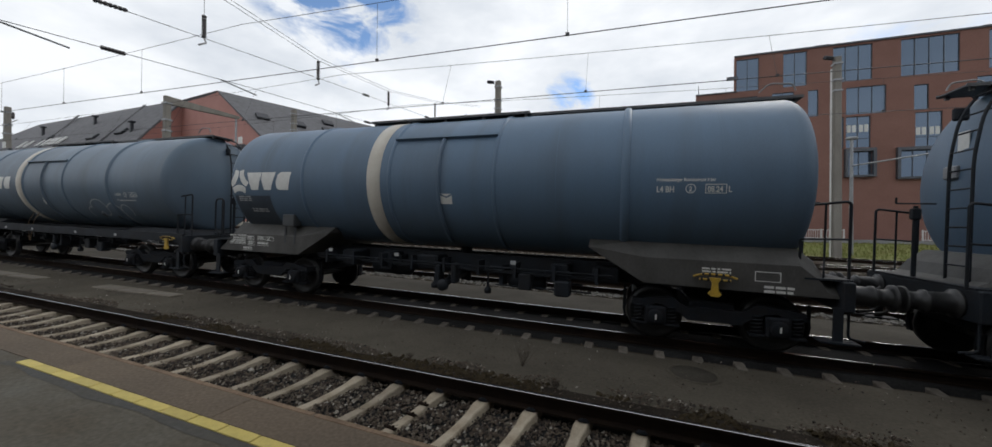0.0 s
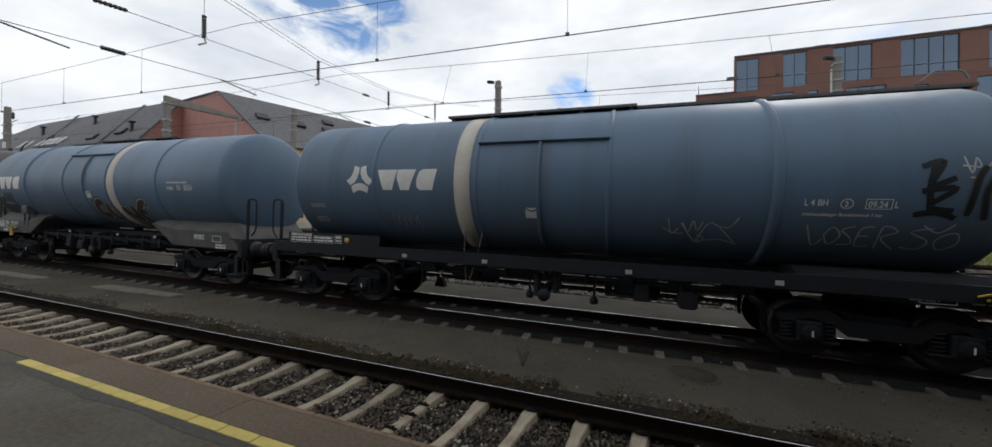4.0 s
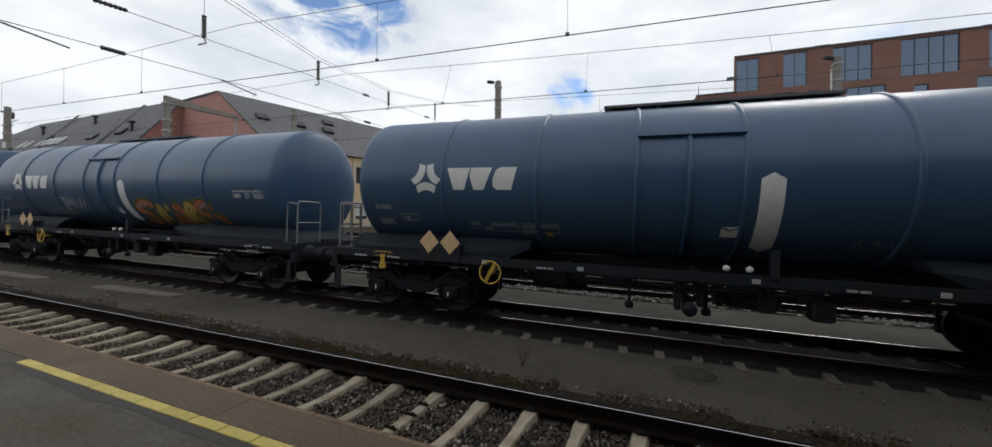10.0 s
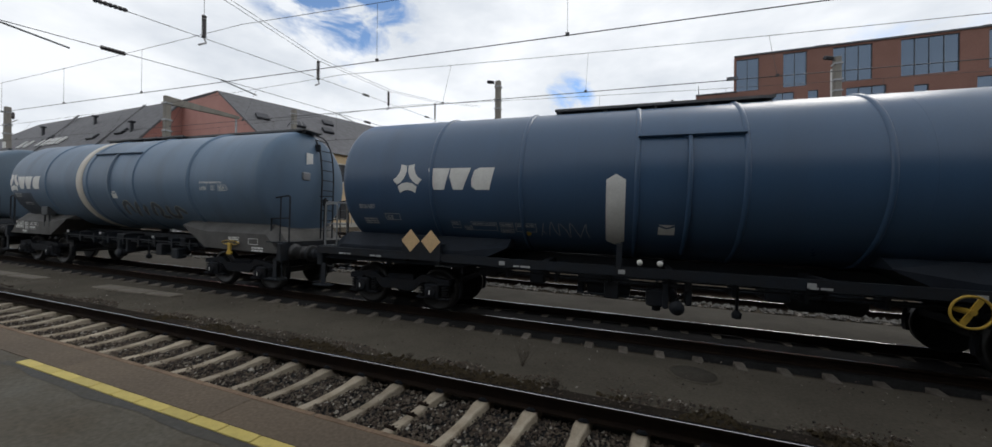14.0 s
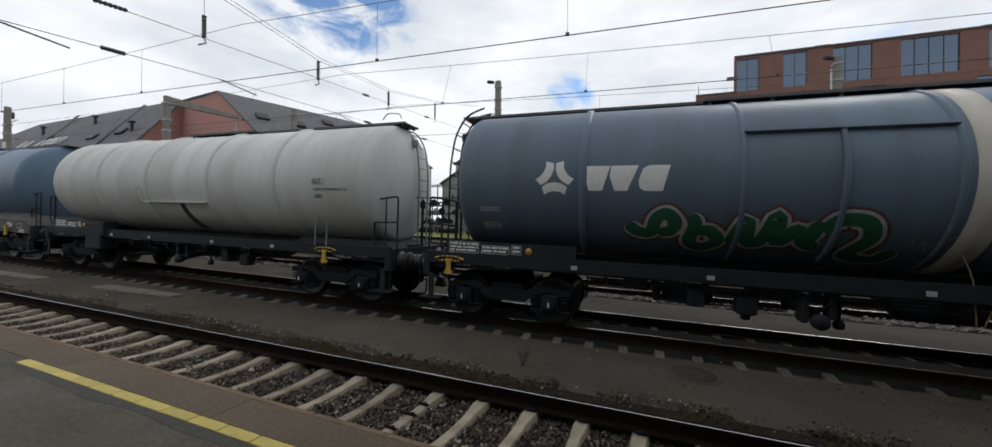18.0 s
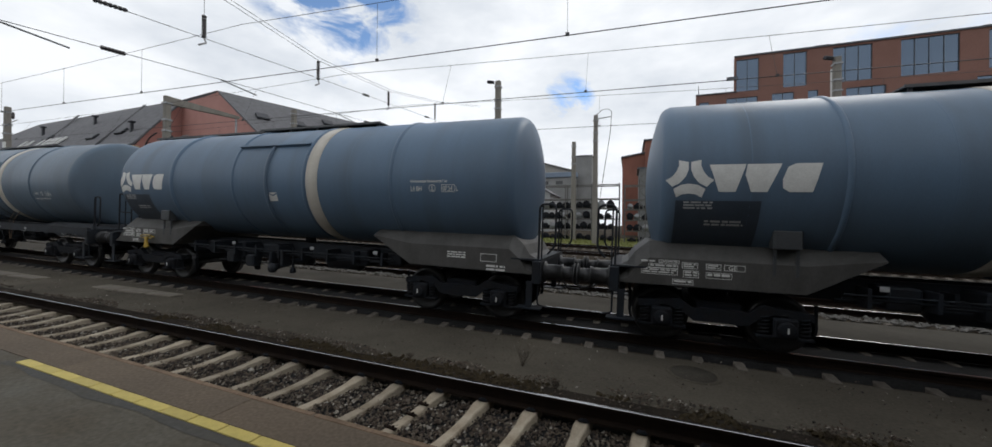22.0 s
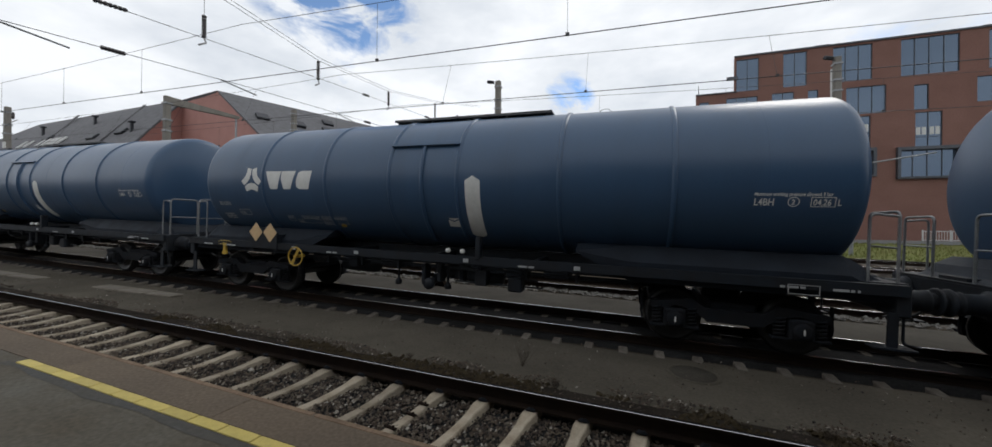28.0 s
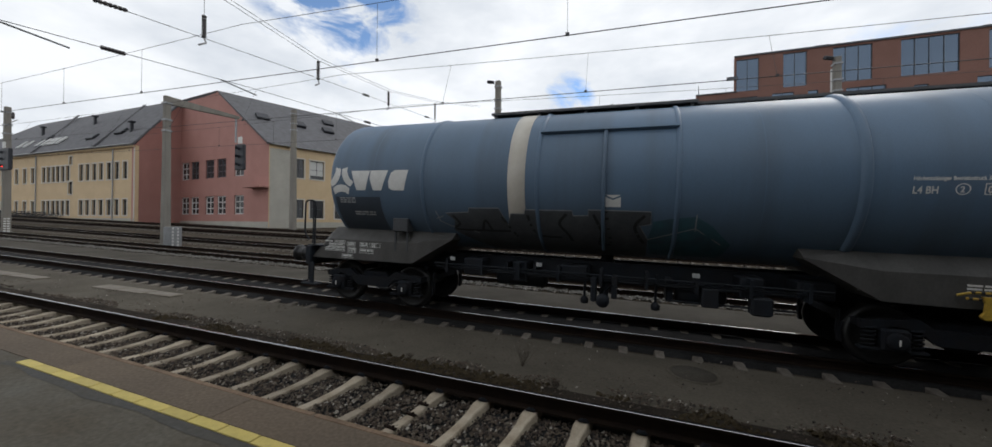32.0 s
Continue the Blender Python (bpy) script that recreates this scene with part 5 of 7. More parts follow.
        for i, x in enumerate((0.25, 1.1, 4.4, 9.0, length - 1.1, length - 0.45)):
            bars(g, 1 if kind == "b" else 2, x, 1.16, 0.32, 0.035, yy - 0.01 - (0.045 if kind != "a" else 0), seed + i)
        frame_geo(g, length - 1.0, length - 0.6, 1.07, 1.22, 0.012, yy - 0.055)
        if kind in "cd":
            def plate2(q):
                q.box(0.02, 2.68, -1.262, -1.246, 1.12, 1.60, 0.004)
                for k in (0.4, 1.3, 2.2):
                    q.box(k - 0.03, k + 0.03, -1.25, -0.95, 1.25, 1.32)
            tp = part("table_plate", shared("table_plate", plate2), FRAME, w, "dark side plate")
            tg = Geo()
            for i, (x0, x1, z0, z1, rows) in enumerate(((0.10, 0.75, 1.36, 1.58, 3), (0.81, 1.39, 1.37, 1.53, 2), (1.44, 1.63, 1.38, 1.56, 2), (1.22, 1.85, 1.15, 1.30, 2), (1.90, 2.16, 1.18, 1.26, 1), (2.32, 2.60, 1.19, 1.28, 1), (0.20, 0.62, 1.16, 1.28, 1))):
                frame_geo(tg, x0, x1, z0, z1, 0.008, -1.264)
                h = (z1 - z0 - 0.03) / (rows * 1.7)
                bars(tg, rows, x0 + 0.025, z1 - 0.022 - h, x1 - x0 - 0.05, h, -1.264, seed + 20 + i)
            tagged(part("data_table", tg, WHITE, tp, "white loading tables"), kind="stuff")
            part("yellow_dot", Geo().lathe([(-1.268, 0.0), (-1.268, 0.065), (-1.262, 0.066)], (1.78, 0, 1.46), "y", 16), YELLOW, tp, "yellow painted disc")
    tagged(part("data_panel", g, WHITE if kind == "a" else DULL, w, "small white data tables"), kind="stuff")
    return w, tank


SPECS = [
    ("a", 4.93, True, SLATE, "05.24", "slate blue tank wagon with sheet-steel end cradles", 1),
    ("a", -10.08, False, SLATE, "08.24", "slate blue tank wagon with cream band and end ladder", 2),
    ("c", -25.09, False, SLATE_B, "09.24", "grey-blue tank wagon with cream band and white outline graffiti", 3),
    ("c", -40.20, False, SLATE, "09.24", "slate tank wagon with cream band and white scrawled graffiti", 4),
    ("a", -54.98, True, SLATE, "09.24", "slate blue tank wagon with large outlined graffiti", 5),
    ("a", -69.97, True, SOOT, "02.25", "soot-browned tank wagon with cream band", 6),
    ("b", -86.66, False, BLUE, "03.26", "deep blue tank wagon with two orange diamonds", 7),
    ("b", -103.04, False, BLUE, "04.26", "deep blue tank wagon with orange and yellow graffiti", 8),
    ("b", -119.55, True, BLUE, "03.26", "deep blue tank wagon with yellow hand wheel", 9),
    ("a", -134.40, False, SLATE, "08.24", "slate tank wagon with faint graffiti outline", 10),
    ("c", -149.50, True, SLATE_B, "07.24", "grey-blue tank wagon with green graffiti", 11),
    ("d", -164.42, False, PALE, "05.25", "light grey tank wagon with black lettering", 12),
    ("a", -179.09, False, SLATE, "09.24", "slate blue tank wagon with cream band and top walkway", 13),
    ("a", -194.05, True, SLATE, "07.24", "slate blue tank wagon with cream band past the hatch", 14),
    ("c", -209.02, True, SLATE_B, "09.24", "grey-blue tank wagon with oil stain and cream band", 15),
    ("b", -225.30, True, BLUE, "04.26", "deep blue tank wagon with handrails at its ends", 16),
    ("b", -241.62, False, BLUE, "04.26", "deep blue tank wagon with pointed white stripe", 17),
    ("b", -257.90, False, BLUE, "03.25", "deep blue tank wagon, next to last of the train", 18),
    ("a", -272.78, False, SLATE, "09.24", "slate blue tank wagon with dark angular graffiti, last of the train", 19),
]
for spec in SPECS:
    wagon(*spec[:6], seed=spec[6])


# ---- graffiti on some of the shells ----
def scrawl(tank, x0, x1, z0, z1, line, seed, w=0.022, turns=7):
    """A quick looping tag."""
    rng = random.Random(seed)
    s0, s1 = girth(z0), girth(z1)
    u = x0
    n = turns
    while n > 0:
        k = min(n, rng.choice((1, 2, 2, 3)))
        pts = []
        for j in range(k * 3 + 1):
            a = (j % 3)
            pts.append((u + (x1 - x0) / turns * j / 3.2 + rng.uniform(-0.05, 0.05), (s0 if a == 0 else s1 if a == 1 else (s0 + s1) / 2) + rng.uniform(-0.12, 0.12) * (s1 - s0)))
        part("sprayed_line", stroke(Geo(), curve(pts, 6), w, 0.0052), line, tank, "thin sprayed graffiti line")
        u += (x1 - x0) / turns * k
        n -= k


def shell(i):
    return next(o for o in TRAIN[i][0].children if o.name.startswith("tank"))


def brush(g, pts, w, lift):
    """A broad painted line with round ends along points in (x, girth)."""
    d = [0.0]
    for p, q in zip(pts, pts[1:]):
        d.append(d[-1] + math.hypot(q[0] - p[0], q[1] - p[1]))
    n = max(2, math.ceil(w / 0.07))
    v = []
    for i, (x, s) in enumerate(pts):
        a, b = pts[max(i - 1, 0)], pts[min(i + 1, len(pts) - 1)]
        k = math.hypot(b[0] - a[0], b[1] - a[1]) or 1.0
        nx, ns = -(b[1] - a[1]) / k, (b[0] - a[0]) / k
        e = min(1.0, (min(d[i], d[-1] - d[i]) + 0.01) / (w / 2))
        h = w / 2 * math.sqrt(max(0.0, 1 - (1 - e) ** 2))
        v += [on_tank(x + nx * h * (2 * j / n - 1), s + ns * h * (2 * j / n - 1), lift) for j in range(n + 1)]
    m = n + 1
    g.add(v, [(i * m + j, i * m + j + 1, i * m + m + j + 1, i * m + m + j) for i in range(len(pts) - 1) for j in range(n)], True)
    return g


def fat_tag(tank, lines, w, paint, rim, halo=None, edge=0.06, n=7, lift=0.0):
    """Swollen sprayed strokes: a halo, a pale rim and the fill over it; lines hold (x, height) points."""
    for i, line in enumerate(lines):
        pts = curve([(x, girth(z)) for x, z in line], n)
        up = 0.0004 * i + lift
        if halo:
            part("sprayed_halo", brush(Geo(), pts, w + 2 * edge + 0.08, 0.0042 + up * 0.5), halo, tank, "blurred sprayed rim")
        part("painted_outline", brush(Geo(), pts, w + 2 * edge, 0.0066 + up), rim, tank, "sprayed graffiti outline")
        part("painted_shape", brush(Geo(), pts, w, 0.0098 + up), paint, tank, "sprayed graffiti shape")


def dots(tank, places, r, paint):
    for x, z in places:
        s = girth(z)
        part("painted_dot", fill(Geo(), [(x + r * math.cos(math.tau * q / 10), s + r * 0.8 * math.sin(math.tau * q / 10)) for q in range(10)], 0.0125).weld(), paint, tank)


def lines(tank, strokes, paint, w=0.022, n=6, lift=0.0052):
    """Thin sprayed lines; each stroke holds (x, height) points."""
    for line in strokes:
        pts = [(x, girth(z)) for x, z in line]
        part("sprayed_line", stroke(Geo(), curve(pts, n) if n > 1 else pts, w, lift), paint, tank, "thin sprayed graffiti line")


# second wagon: two round outlined shapes
lines(shell(2), (((8.36, 1.74), (8.40, 1.94), (8.56, 2.04), (8.70, 2.04)), ((8.70, 2.04), (8.80, 2.20), (9.12, 2.29), (9.42, 2.21), (9.52, 2.0), (9.40, 1.84), (9.20, 1.80), (9.06, 1.92), (8.95, 1.86)),
                 ((9.52, 2.06), (9.80, 2.17), (10.06, 2.12), (10.22, 1.95), (10.2, 1.6), (10.0, 1.40)), ((8.74, 1.55), (9.07, 1.44), (9.56, 1.41), (10.0, 1.42)), ((10.2, 1.95), (10.35, 2.12), (10.62, 2.12), (10.72, 1.95), (10.6, 1.82))), GRAF_WHITE, 0.03)
dots(shell(2), ((8.99, 1.80), (9.68, 1.74)), 0.10, GRAF_SMOKE)
scrawl(shell(2), 11.0, 11.6, 1.74, 1.84, GRAF_FAINT, 21, 0.014, 5)
# third wagon: scrawled tags
lines(shell(3), (((8.42, 2.02), (8.56, 1.94), (8.74, 1.92)), ((8.50, 2.16), (8.56, 1.92), (8.66, 2.0)), ((8.70, 2.10), (8.95, 1.78), (9.06, 1.86), (8.96, 1.90)), ((8.95, 1.80), (9.15, 2.12), (9.55, 1.77)),
                 ((8.72, 2.10), (8.82, 1.96), (8.88, 2.14), (8.95, 1.98), (9.02, 2.12)), ((9.2, 2.08), (9.4, 2.04), (9.52, 2.2)), ((8.95, 1.80), (9.3, 1.84), (9.55, 1.77))), GRAF_WHITE, 0.02, 4)
lines(shell(3), (((10.42, 2.12), (10.56, 1.82), (10.66, 1.92)), ((10.66, 1.98), (10.74, 2.10), (10.86, 1.98), (10.76, 1.84), (10.66, 1.98)), ((11.0, 2.12), (10.86, 2.06), (10.98, 1.96), (11.02, 1.86), (10.86, 1.84)),
                 ((11.22, 2.12), (11.08, 2.08), (11.08, 1.84), (11.24, 1.84)), ((11.08, 1.98), (11.2, 1.98)), ((11.32, 1.80), (11.32, 2.12), (11.50, 2.06), (11.34, 1.96), (11.54, 1.80)), ((11.86, 2.12), (11.64, 2.06), (11.86, 1.94), (11.80, 1.82), (11.60, 1.84)),
                 ((11.98, 2.02), (12.12, 2.06), (12.18, 1.92), (12.04, 1.82), (11.94, 1.92), (11.98, 2.02)), ((11.74, 2.16), (11.92, 2.06), (12.06, 2.18))), GRAF_WHITE, 0.02, 5)
scrawl(shell(3), 3.0, 3.7, 1.85, 2.12, GRAF_FAINT, 33, 0.016, 5)
lines(shell(3), (((11.60, 2.95), (11.82, 3.02), (11.70, 2.70), (11.95, 2.80)), ((11.62, 2.62), (11.96, 2.66), (11.72, 2.42), (11.98, 2.36)), ((11.58, 2.30), (11.80, 2.34), (12.02, 2.26)),
                 ((11.74, 3.0), (11.70, 2.66), (11.76, 2.30))), GRAF_BLACK, 0.075, 5, 0.0060)
lines(shell(3), (((12.02, 3.08), (12.10, 2.86), (12.14, 3.06), (12.20, 2.90)), ((12.08, 2.80), (12.20, 2.82), (12.28, 3.0)), ((12.0, 2.96), (12.26, 2.92))), GRAF_WHITE, 0.02, 4, 0.0060)
fat_tag(shell(3), (((12.12, 2.30), (12.16, 2.75), (12.24, 2.95)), ((12.30, 2.25), (12.26, 2.60), (12.34, 2.85))), 0.06, GRAF_BLACK, GRAF_SMOKE, edge=0.015)
# fifth wagon: brown swollen strokes with a cream rim
fat_tag(shell(4), (((7.08, 2.17), (6.85, 2.20), (6.68, 2.05), (6.66, 1.86), (6.86, 1.80), (7.00, 1.90)),
                   ((7.30, 2.16), (7.18, 1.95), (7.24, 1.74), (7.46, 1.72), (7.58, 1.92), (7.44, 2.14)),
                   ((8.04, 1.72), (8.02, 2.02), (8.20, 1.84), (8.42, 1.74), (8.48, 2.12)),
                   ((9.26, 2.18), (9.02, 2.20), (8.78, 2.02), (8.68, 1.86), (8.78, 1.68), (9.04, 1.62), (9.34, 1.64)), ((8.78, 1.98), (9.02, 1.94))), 0.21, GRAF_BROWN, GRAF_CREAM, GRAF_MOSS, 0.045)
dots(shell(4), ((9.14, 2.14), (9.22, 2.22), (9.28, 2.12), (9.18, 2.05), (7.36, 2.1), (7.42, 2.02), (7.34, 1.98), (8.05, 1.82), (8.12, 1.78)), 0.035, GRAF_CREAM)
scrawl(shell(4), 9.5, 9.95, 1.80, 2.02, GRAF_SKY, 42, 0.018, 4)
scrawl(shell(4), 6.25, 6.5, 2.1, 2.3, GRAF_SKY, 43, 0.016, 3)
scrawl(shell(4), 3.0, 5.5, 1.78, 2.0, GRAF_FAINT, 44, 0.016, 8)
scrawl(shell(6), 9.2, 9.9, 1.75, 1.9, GRAF_FAINT, 45, 0.012, 4)
# eighth wagon: orange and yellow shapes in a green-black rim, and a white tag
fat_tag(shell(7), (((9.28, 2.14), (8.95, 2.22), (8.62, 2.15), (8.52, 2.02), (8.80, 1.92), (8.95, 1.78), (8.79, 1.64), (8.42, 1.72)),
                   ((10.10, 2.10), (10.41, 2.08), (10.45, 1.84), (10.23, 1.64), (10.06, 1.74), (10.14, 1.96)),
                   ((11.76, 2.08), (11.50, 2.22), (11.18, 2.17), (11.16, 2.00), (11.46, 1.92), (11.90, 1.84), (12.02, 1.66), (11.82, 1.54), (11.40, 1.53))), 0.22, GRAF_ORANGE, GRAF_BLACK, GRAF_LIME, 0.035)
fat_tag(shell(7), (((9.57, 2.18), (9.40, 1.92), (9.30, 1.62)), ((9.92, 2.16), (9.55, 1.90), (9.86, 1.62)),
                   ((10.66, 2.13), (10.62, 1.68)), ((10.66, 2.14), (10.88, 2.19), (10.98, 2.06), (10.76, 1.90), (11.20, 1.66))), 0.20, GRAF_YELLOW, GRAF_BLACK, GRAF_LIME, 0.035, lift=0.0016)
dots(shell(7), ((8.62, 2.12), (8.74, 2.18), (8.86, 2.13), (9.0, 2.20), (11.36, 2.14), (11.52, 2.20), (11.24, 2.08), (11.64, 2.12)), 0.05, GRAF_SKY)
lines(shell(7), (((8.42, 2.14), (8.46, 1.96), (8.56, 2.04)), ((9.9, 2.36), (10.1, 2.30), (10.32, 2.38), (10.24, 2.24)), ((11.4, 2.36), (11.6, 2.28), (11.9, 2.34))), GRAF_MOSS, 0.035, 2)
lines(shell(7), (((4.52, 2.30), (4.80, 2.32)), ((4.66, 2.31), (4.62, 2.05)), ((4.74, 2.04), (4.84, 2.30), (4.94, 2.08), (5.06, 2.34), (5.12, 2.02)), ((5.22, 2.34), (5.42, 1.96), (5.62, 2.34)), ((5.86, 2.26), (5.66, 2.06)), ((5.60, 1.93), (5.64, 1.97))), GRAF_WHITE, 0.052, 2)
scrawl(shell(8), 4.8, 5.8, 1.78, 2.02, GRAF_FAINT, 55, 0.014, 5)
# tenth wagon: faded swollen strokes
fat_tag(shell(9), (((6.70, 1.85), (6.80, 2.15), (7.05, 2.20), (7.10, 1.92)), ((7.20, 1.82), (7.45, 2.20), (7.60, 1.90), (7.80, 2.15)),
                   ((8.00, 1.85), (8.20, 2.18), (8.45, 2.05), (8.30, 1.85), (8.60, 1.82)), ((8.80, 2.15), (8.75, 1.90), (9.05, 1.85), (9.20, 2.10), (9.50, 1.95))), 0.12, GRAF_SMOKE, GRAF_CREAM, edge=0.016)
scrawl(shell(10), 8.5, 9.8, 2.0, 2.34, GRAF_WHITE, 62, 0.02, 6)
# eleventh wagon: green swollen strokes with a white rim and a red haze
fat_tag(shell(10), (((3.56, 2.07), (3.70, 1.94), (3.92, 1.92), (4.00, 2.15), (4.16, 2.24), (4.30, 2.10), (4.22, 1.95), (4.04, 1.94)),
                    ((4.50, 2.22), (4.60, 2.08), (4.54, 1.80), (4.74, 1.70), (4.96, 1.82), (4.82, 1.98), (4.64, 1.95)),
                    ((5.14, 1.78), (5.32, 2.16), (5.38, 1.84), (5.56, 1.84), (5.72, 2.24), (5.80, 1.84), (6.00, 2.04), (6.16, 1.84), (6.34, 1.78)),
                    ((6.26, 2.18), (6.18, 1.86)), ((6.34, 2.02), (6.50, 2.20), (6.82, 2.18), (6.92, 1.94), (6.74, 1.68), (7.10, 1.62), (7.26, 1.78))), 0.215, GRAF_GREEN, GRAF_WHITE, GRAF_HALO, 0.05)
dots(shell(10), ((4.08, 2.16), (4.2, 2.1), (5.36, 2.0), (6.5, 2.16), (6.62, 2.1), (7.1, 1.66), (4.7, 1.74)), 0.03, GRAF_MOSS)
lines(shell(10), (((7.40, 1.95), (7.46, 1.82), (7.54, 1.94)), ((7.56, 1.92), (7.60, 1.80), (7.68, 1.94)), ((7.76, 1.76), (7.78, 1.98), (7.90, 2.0), (7.92, 1.88), (7.80, 1.84)), ((7.50, 1.72), (7.62, 1.64), (7.84, 1.66))), GRAF_FAINT, 0.02, 4)
scrawl(shell(10), 8.5, 9.8, 1.62, 1.92, GRAF_FAINT, 63, 0.018, 6)
scrawl(shell(10), 10.7, 12.0, 1.78, 2.0, GRAF_HALO, 65, 0.022, 6)
# oil run below the hatch of one wagon
for i, (x0, x1, z0, z1) in enumerate(((6.98, 7.22, 1.55, 3.30), (7.05, 7.16, 3.30, 3.72), (5.6, 5.72, 3.0, 3.7), (6.1, 6.18, 3.2, 3.75))):
    part("oil_run", fill(Geo(), [(x0 + 0.04, girth(z0)), (x1 - 0.03, girth(z0)), (x1, girth((z0 + z1) / 2)), (x1 - 0.05, girth(z1)), (x0 + 0.03, girth(z1)), (x0, girth((z0 + z1) / 2))], 0.0040).weld(), PATCH, shell(14), "dark oil run")
# last wagon: flat charcoal shapes in a pale green outline, teal haze beside them
edge18 = [(3.24, 2.16), (3.76, 2.19), (3.78, 2.27), (4.41, 2.28), (4.57, 1.96), (4.65, 2.18), (4.92, 2.18), (4.94, 2.26), (5.82, 2.26), (5.84, 2.17), (6.11, 2.18), (6.11, 2.28), (6.40, 2.28), (7.15, 2.27), (7.16, 2.06), (6.98, 2.02), (7.12, 1.79)]
part("painted_shape", fill(Geo(), [(x, girth(z)) for x, z in edge18 + [(7.12, 1.44), (4.2, 1.44), (3.34, 1.82), (3.42, 2.02)]], 0.0135).weld(), GRAF_SMOKE, shell(18), "flat charcoal graffiti shape")
part("painted_shape", fill(Geo(), [(x, girth(z)) for x, z in ((7.12, 1.78), (7.20, 2.10), (7.50, 2.16), (7.85, 2.20), (8.10, 2.05), (8.42, 1.75), (8.30, 1.5), (7.2, 1.5))], 0.0050).weld(), GRAF_TEAL, shell(18), "teal sprayed haze")
lines(shell(18), (edge18, ((7.12, 1.79), (7.85, 2.01), (8.27, 1.75)), ((7.85, 1.96), (7.85, 2.24)), ((3.02, 2.2), (3.08, 2.0), (3.3, 1.9), (3.9, 1.78)), ((3.0, 2.04), (3.18, 2.1))), GRAF_FAINT, 0.022, 1, 0.0150)
lines(shell(18), (((3.40, 2.12), (3.52, 1.96), (3.44, 1.84), (4.60, 1.84)), ((4.0, 1.84), (4.1, 2.04), (4.2, 1.86)), ((4.46, 2.12), (4.72, 1.74)), ((4.98, 2.16), (5.14, 1.80), (5.60, 1.76)), ((5.72, 2.2), (5.58, 2.02), (5.72, 1.84), (5.80, 1.7)), ((6.2, 2.2), (6.34, 1.9), (6.3, 1.66), (6.5, 1.66)), ((6.42, 2.26), (6.5, 1.7)), ((7.06, 2.2), (6.9, 2.0), (7.06, 1.72))), GRAF_BLACK, 0.055, 4, 0.0146)


def run(t):
    """How far the train has gone after t seconds."""
    q = t / 10.0
    return 80.9416 * q - 0.85536 * q ** 2 + 0.54530 * q ** 3 - 0.020943 * q ** 4


def motions():
    times = [i * 1.0 for i in range(33)]
    for w, start in TRAIN:
        walk(w, [(t, GRADE @ pose(start + run(t), TRACK_TRAIN, 0)) for t in times])
    # the wheels roll without slipping; all of them turn alike
    first = WHEELSETS[0]
    walk(first, [(t, pose(0, 0, 0, 0, math.degrees(run(t) / 0.46), 0)) for t in (i / 15 for i in range(481))])
    keys = first.animation_data
    for w in WHEELSETS[1:]:
        w.rotation_mode = "QUATERNION"
        d = w.animation_data_create()
        d.action, d.action_slot = keys.action, keys.action_slot


# ---- unseen slab and walls behind and above the viewer, added to block sky light ----
BLOCKER = material("dark_blocker_wall", (0.16, 0.14, 0.12), 0.85, scale=0.5, amount=0.5, bump=0.05)


def sky_blockers():
    t = thing("platform_roof", "unseen roof slab and walls added to block sky behind the viewer", "roof", kind="structure")
    # sized to darken the near ground and the lower shells, never in view
    part("roof_slab", Geo().box(-0.6, 60, -9, 3.2, 4.25, 4.5, 0.03), GREY_WALL, t)
    part("rear_wall", Geo().box(-5, 70, -7.4, -7.0, -0.6, 10.0), BLOCKER, t)
    part("rear_wall", Geo().box(-70, -5, -9.4, -9.0, -0.6, 6.0), BLOCKER, t)


sky_blockers()


# ---- buildings ----
def facade(g, w, z0, z1, holes, depth=0.25, top=None):
    """An upright wall in the plane y = 0, x from 0 to w, with openings (x0, x1, z0, z1) whose reveals go back by depth.
    top: optional list of (x, z) for a gable line above z1."""
    xs = sorted({0.0, w, *(h[0] for h in holes), *(h[1] for h in holes)})
    zs = sorted({z0, z1, *(h[2] for h in holes), *(h[3] for h in holes)})
    for a, b in zip(xs, xs[1:]):
        for c, d in zip(zs, zs[1:]):
            mx, mz = (a + b) / 2, (c + d) / 2
            if any(h[0] < mx < h[1] and h[2] < mz < h[3] for h in holes):
                continue
            g.add([(a, 0, c), (b, 0, c), (b, 0, d), (a, 0, d)], [(0, 1, 2, 3)])
    for a, b, c, d in holes:
        g.add([(a, 0, c), (b, 0, c), (b, 0, d), (a, 0, d), (a, depth, c), (b, depth, c), (b, depth, d), (a, depth, d)],
              [(0, 4, 5, 1), (1, 5, 6, 2), (2, 6, 7, 3), (3, 7, 4, 0)])
    if top:
        g.add([(x, 0, z) for x, z in top], [tuple(range(len(top)))])
    g.add([(0, 0.4, z0), (w, 0.4, z0), (w, 0.4, z1), (0, 0.4, z1), (0, 0, z0), (w, 0, z0), (w, 0, z1), (0, 0, z1)],
          [(1, 0, 3, 2), (4, 0, 1, 5), (7, 6, 2, 3), (4, 7, 3, 0), (5, 1, 2, 6)])
    return g


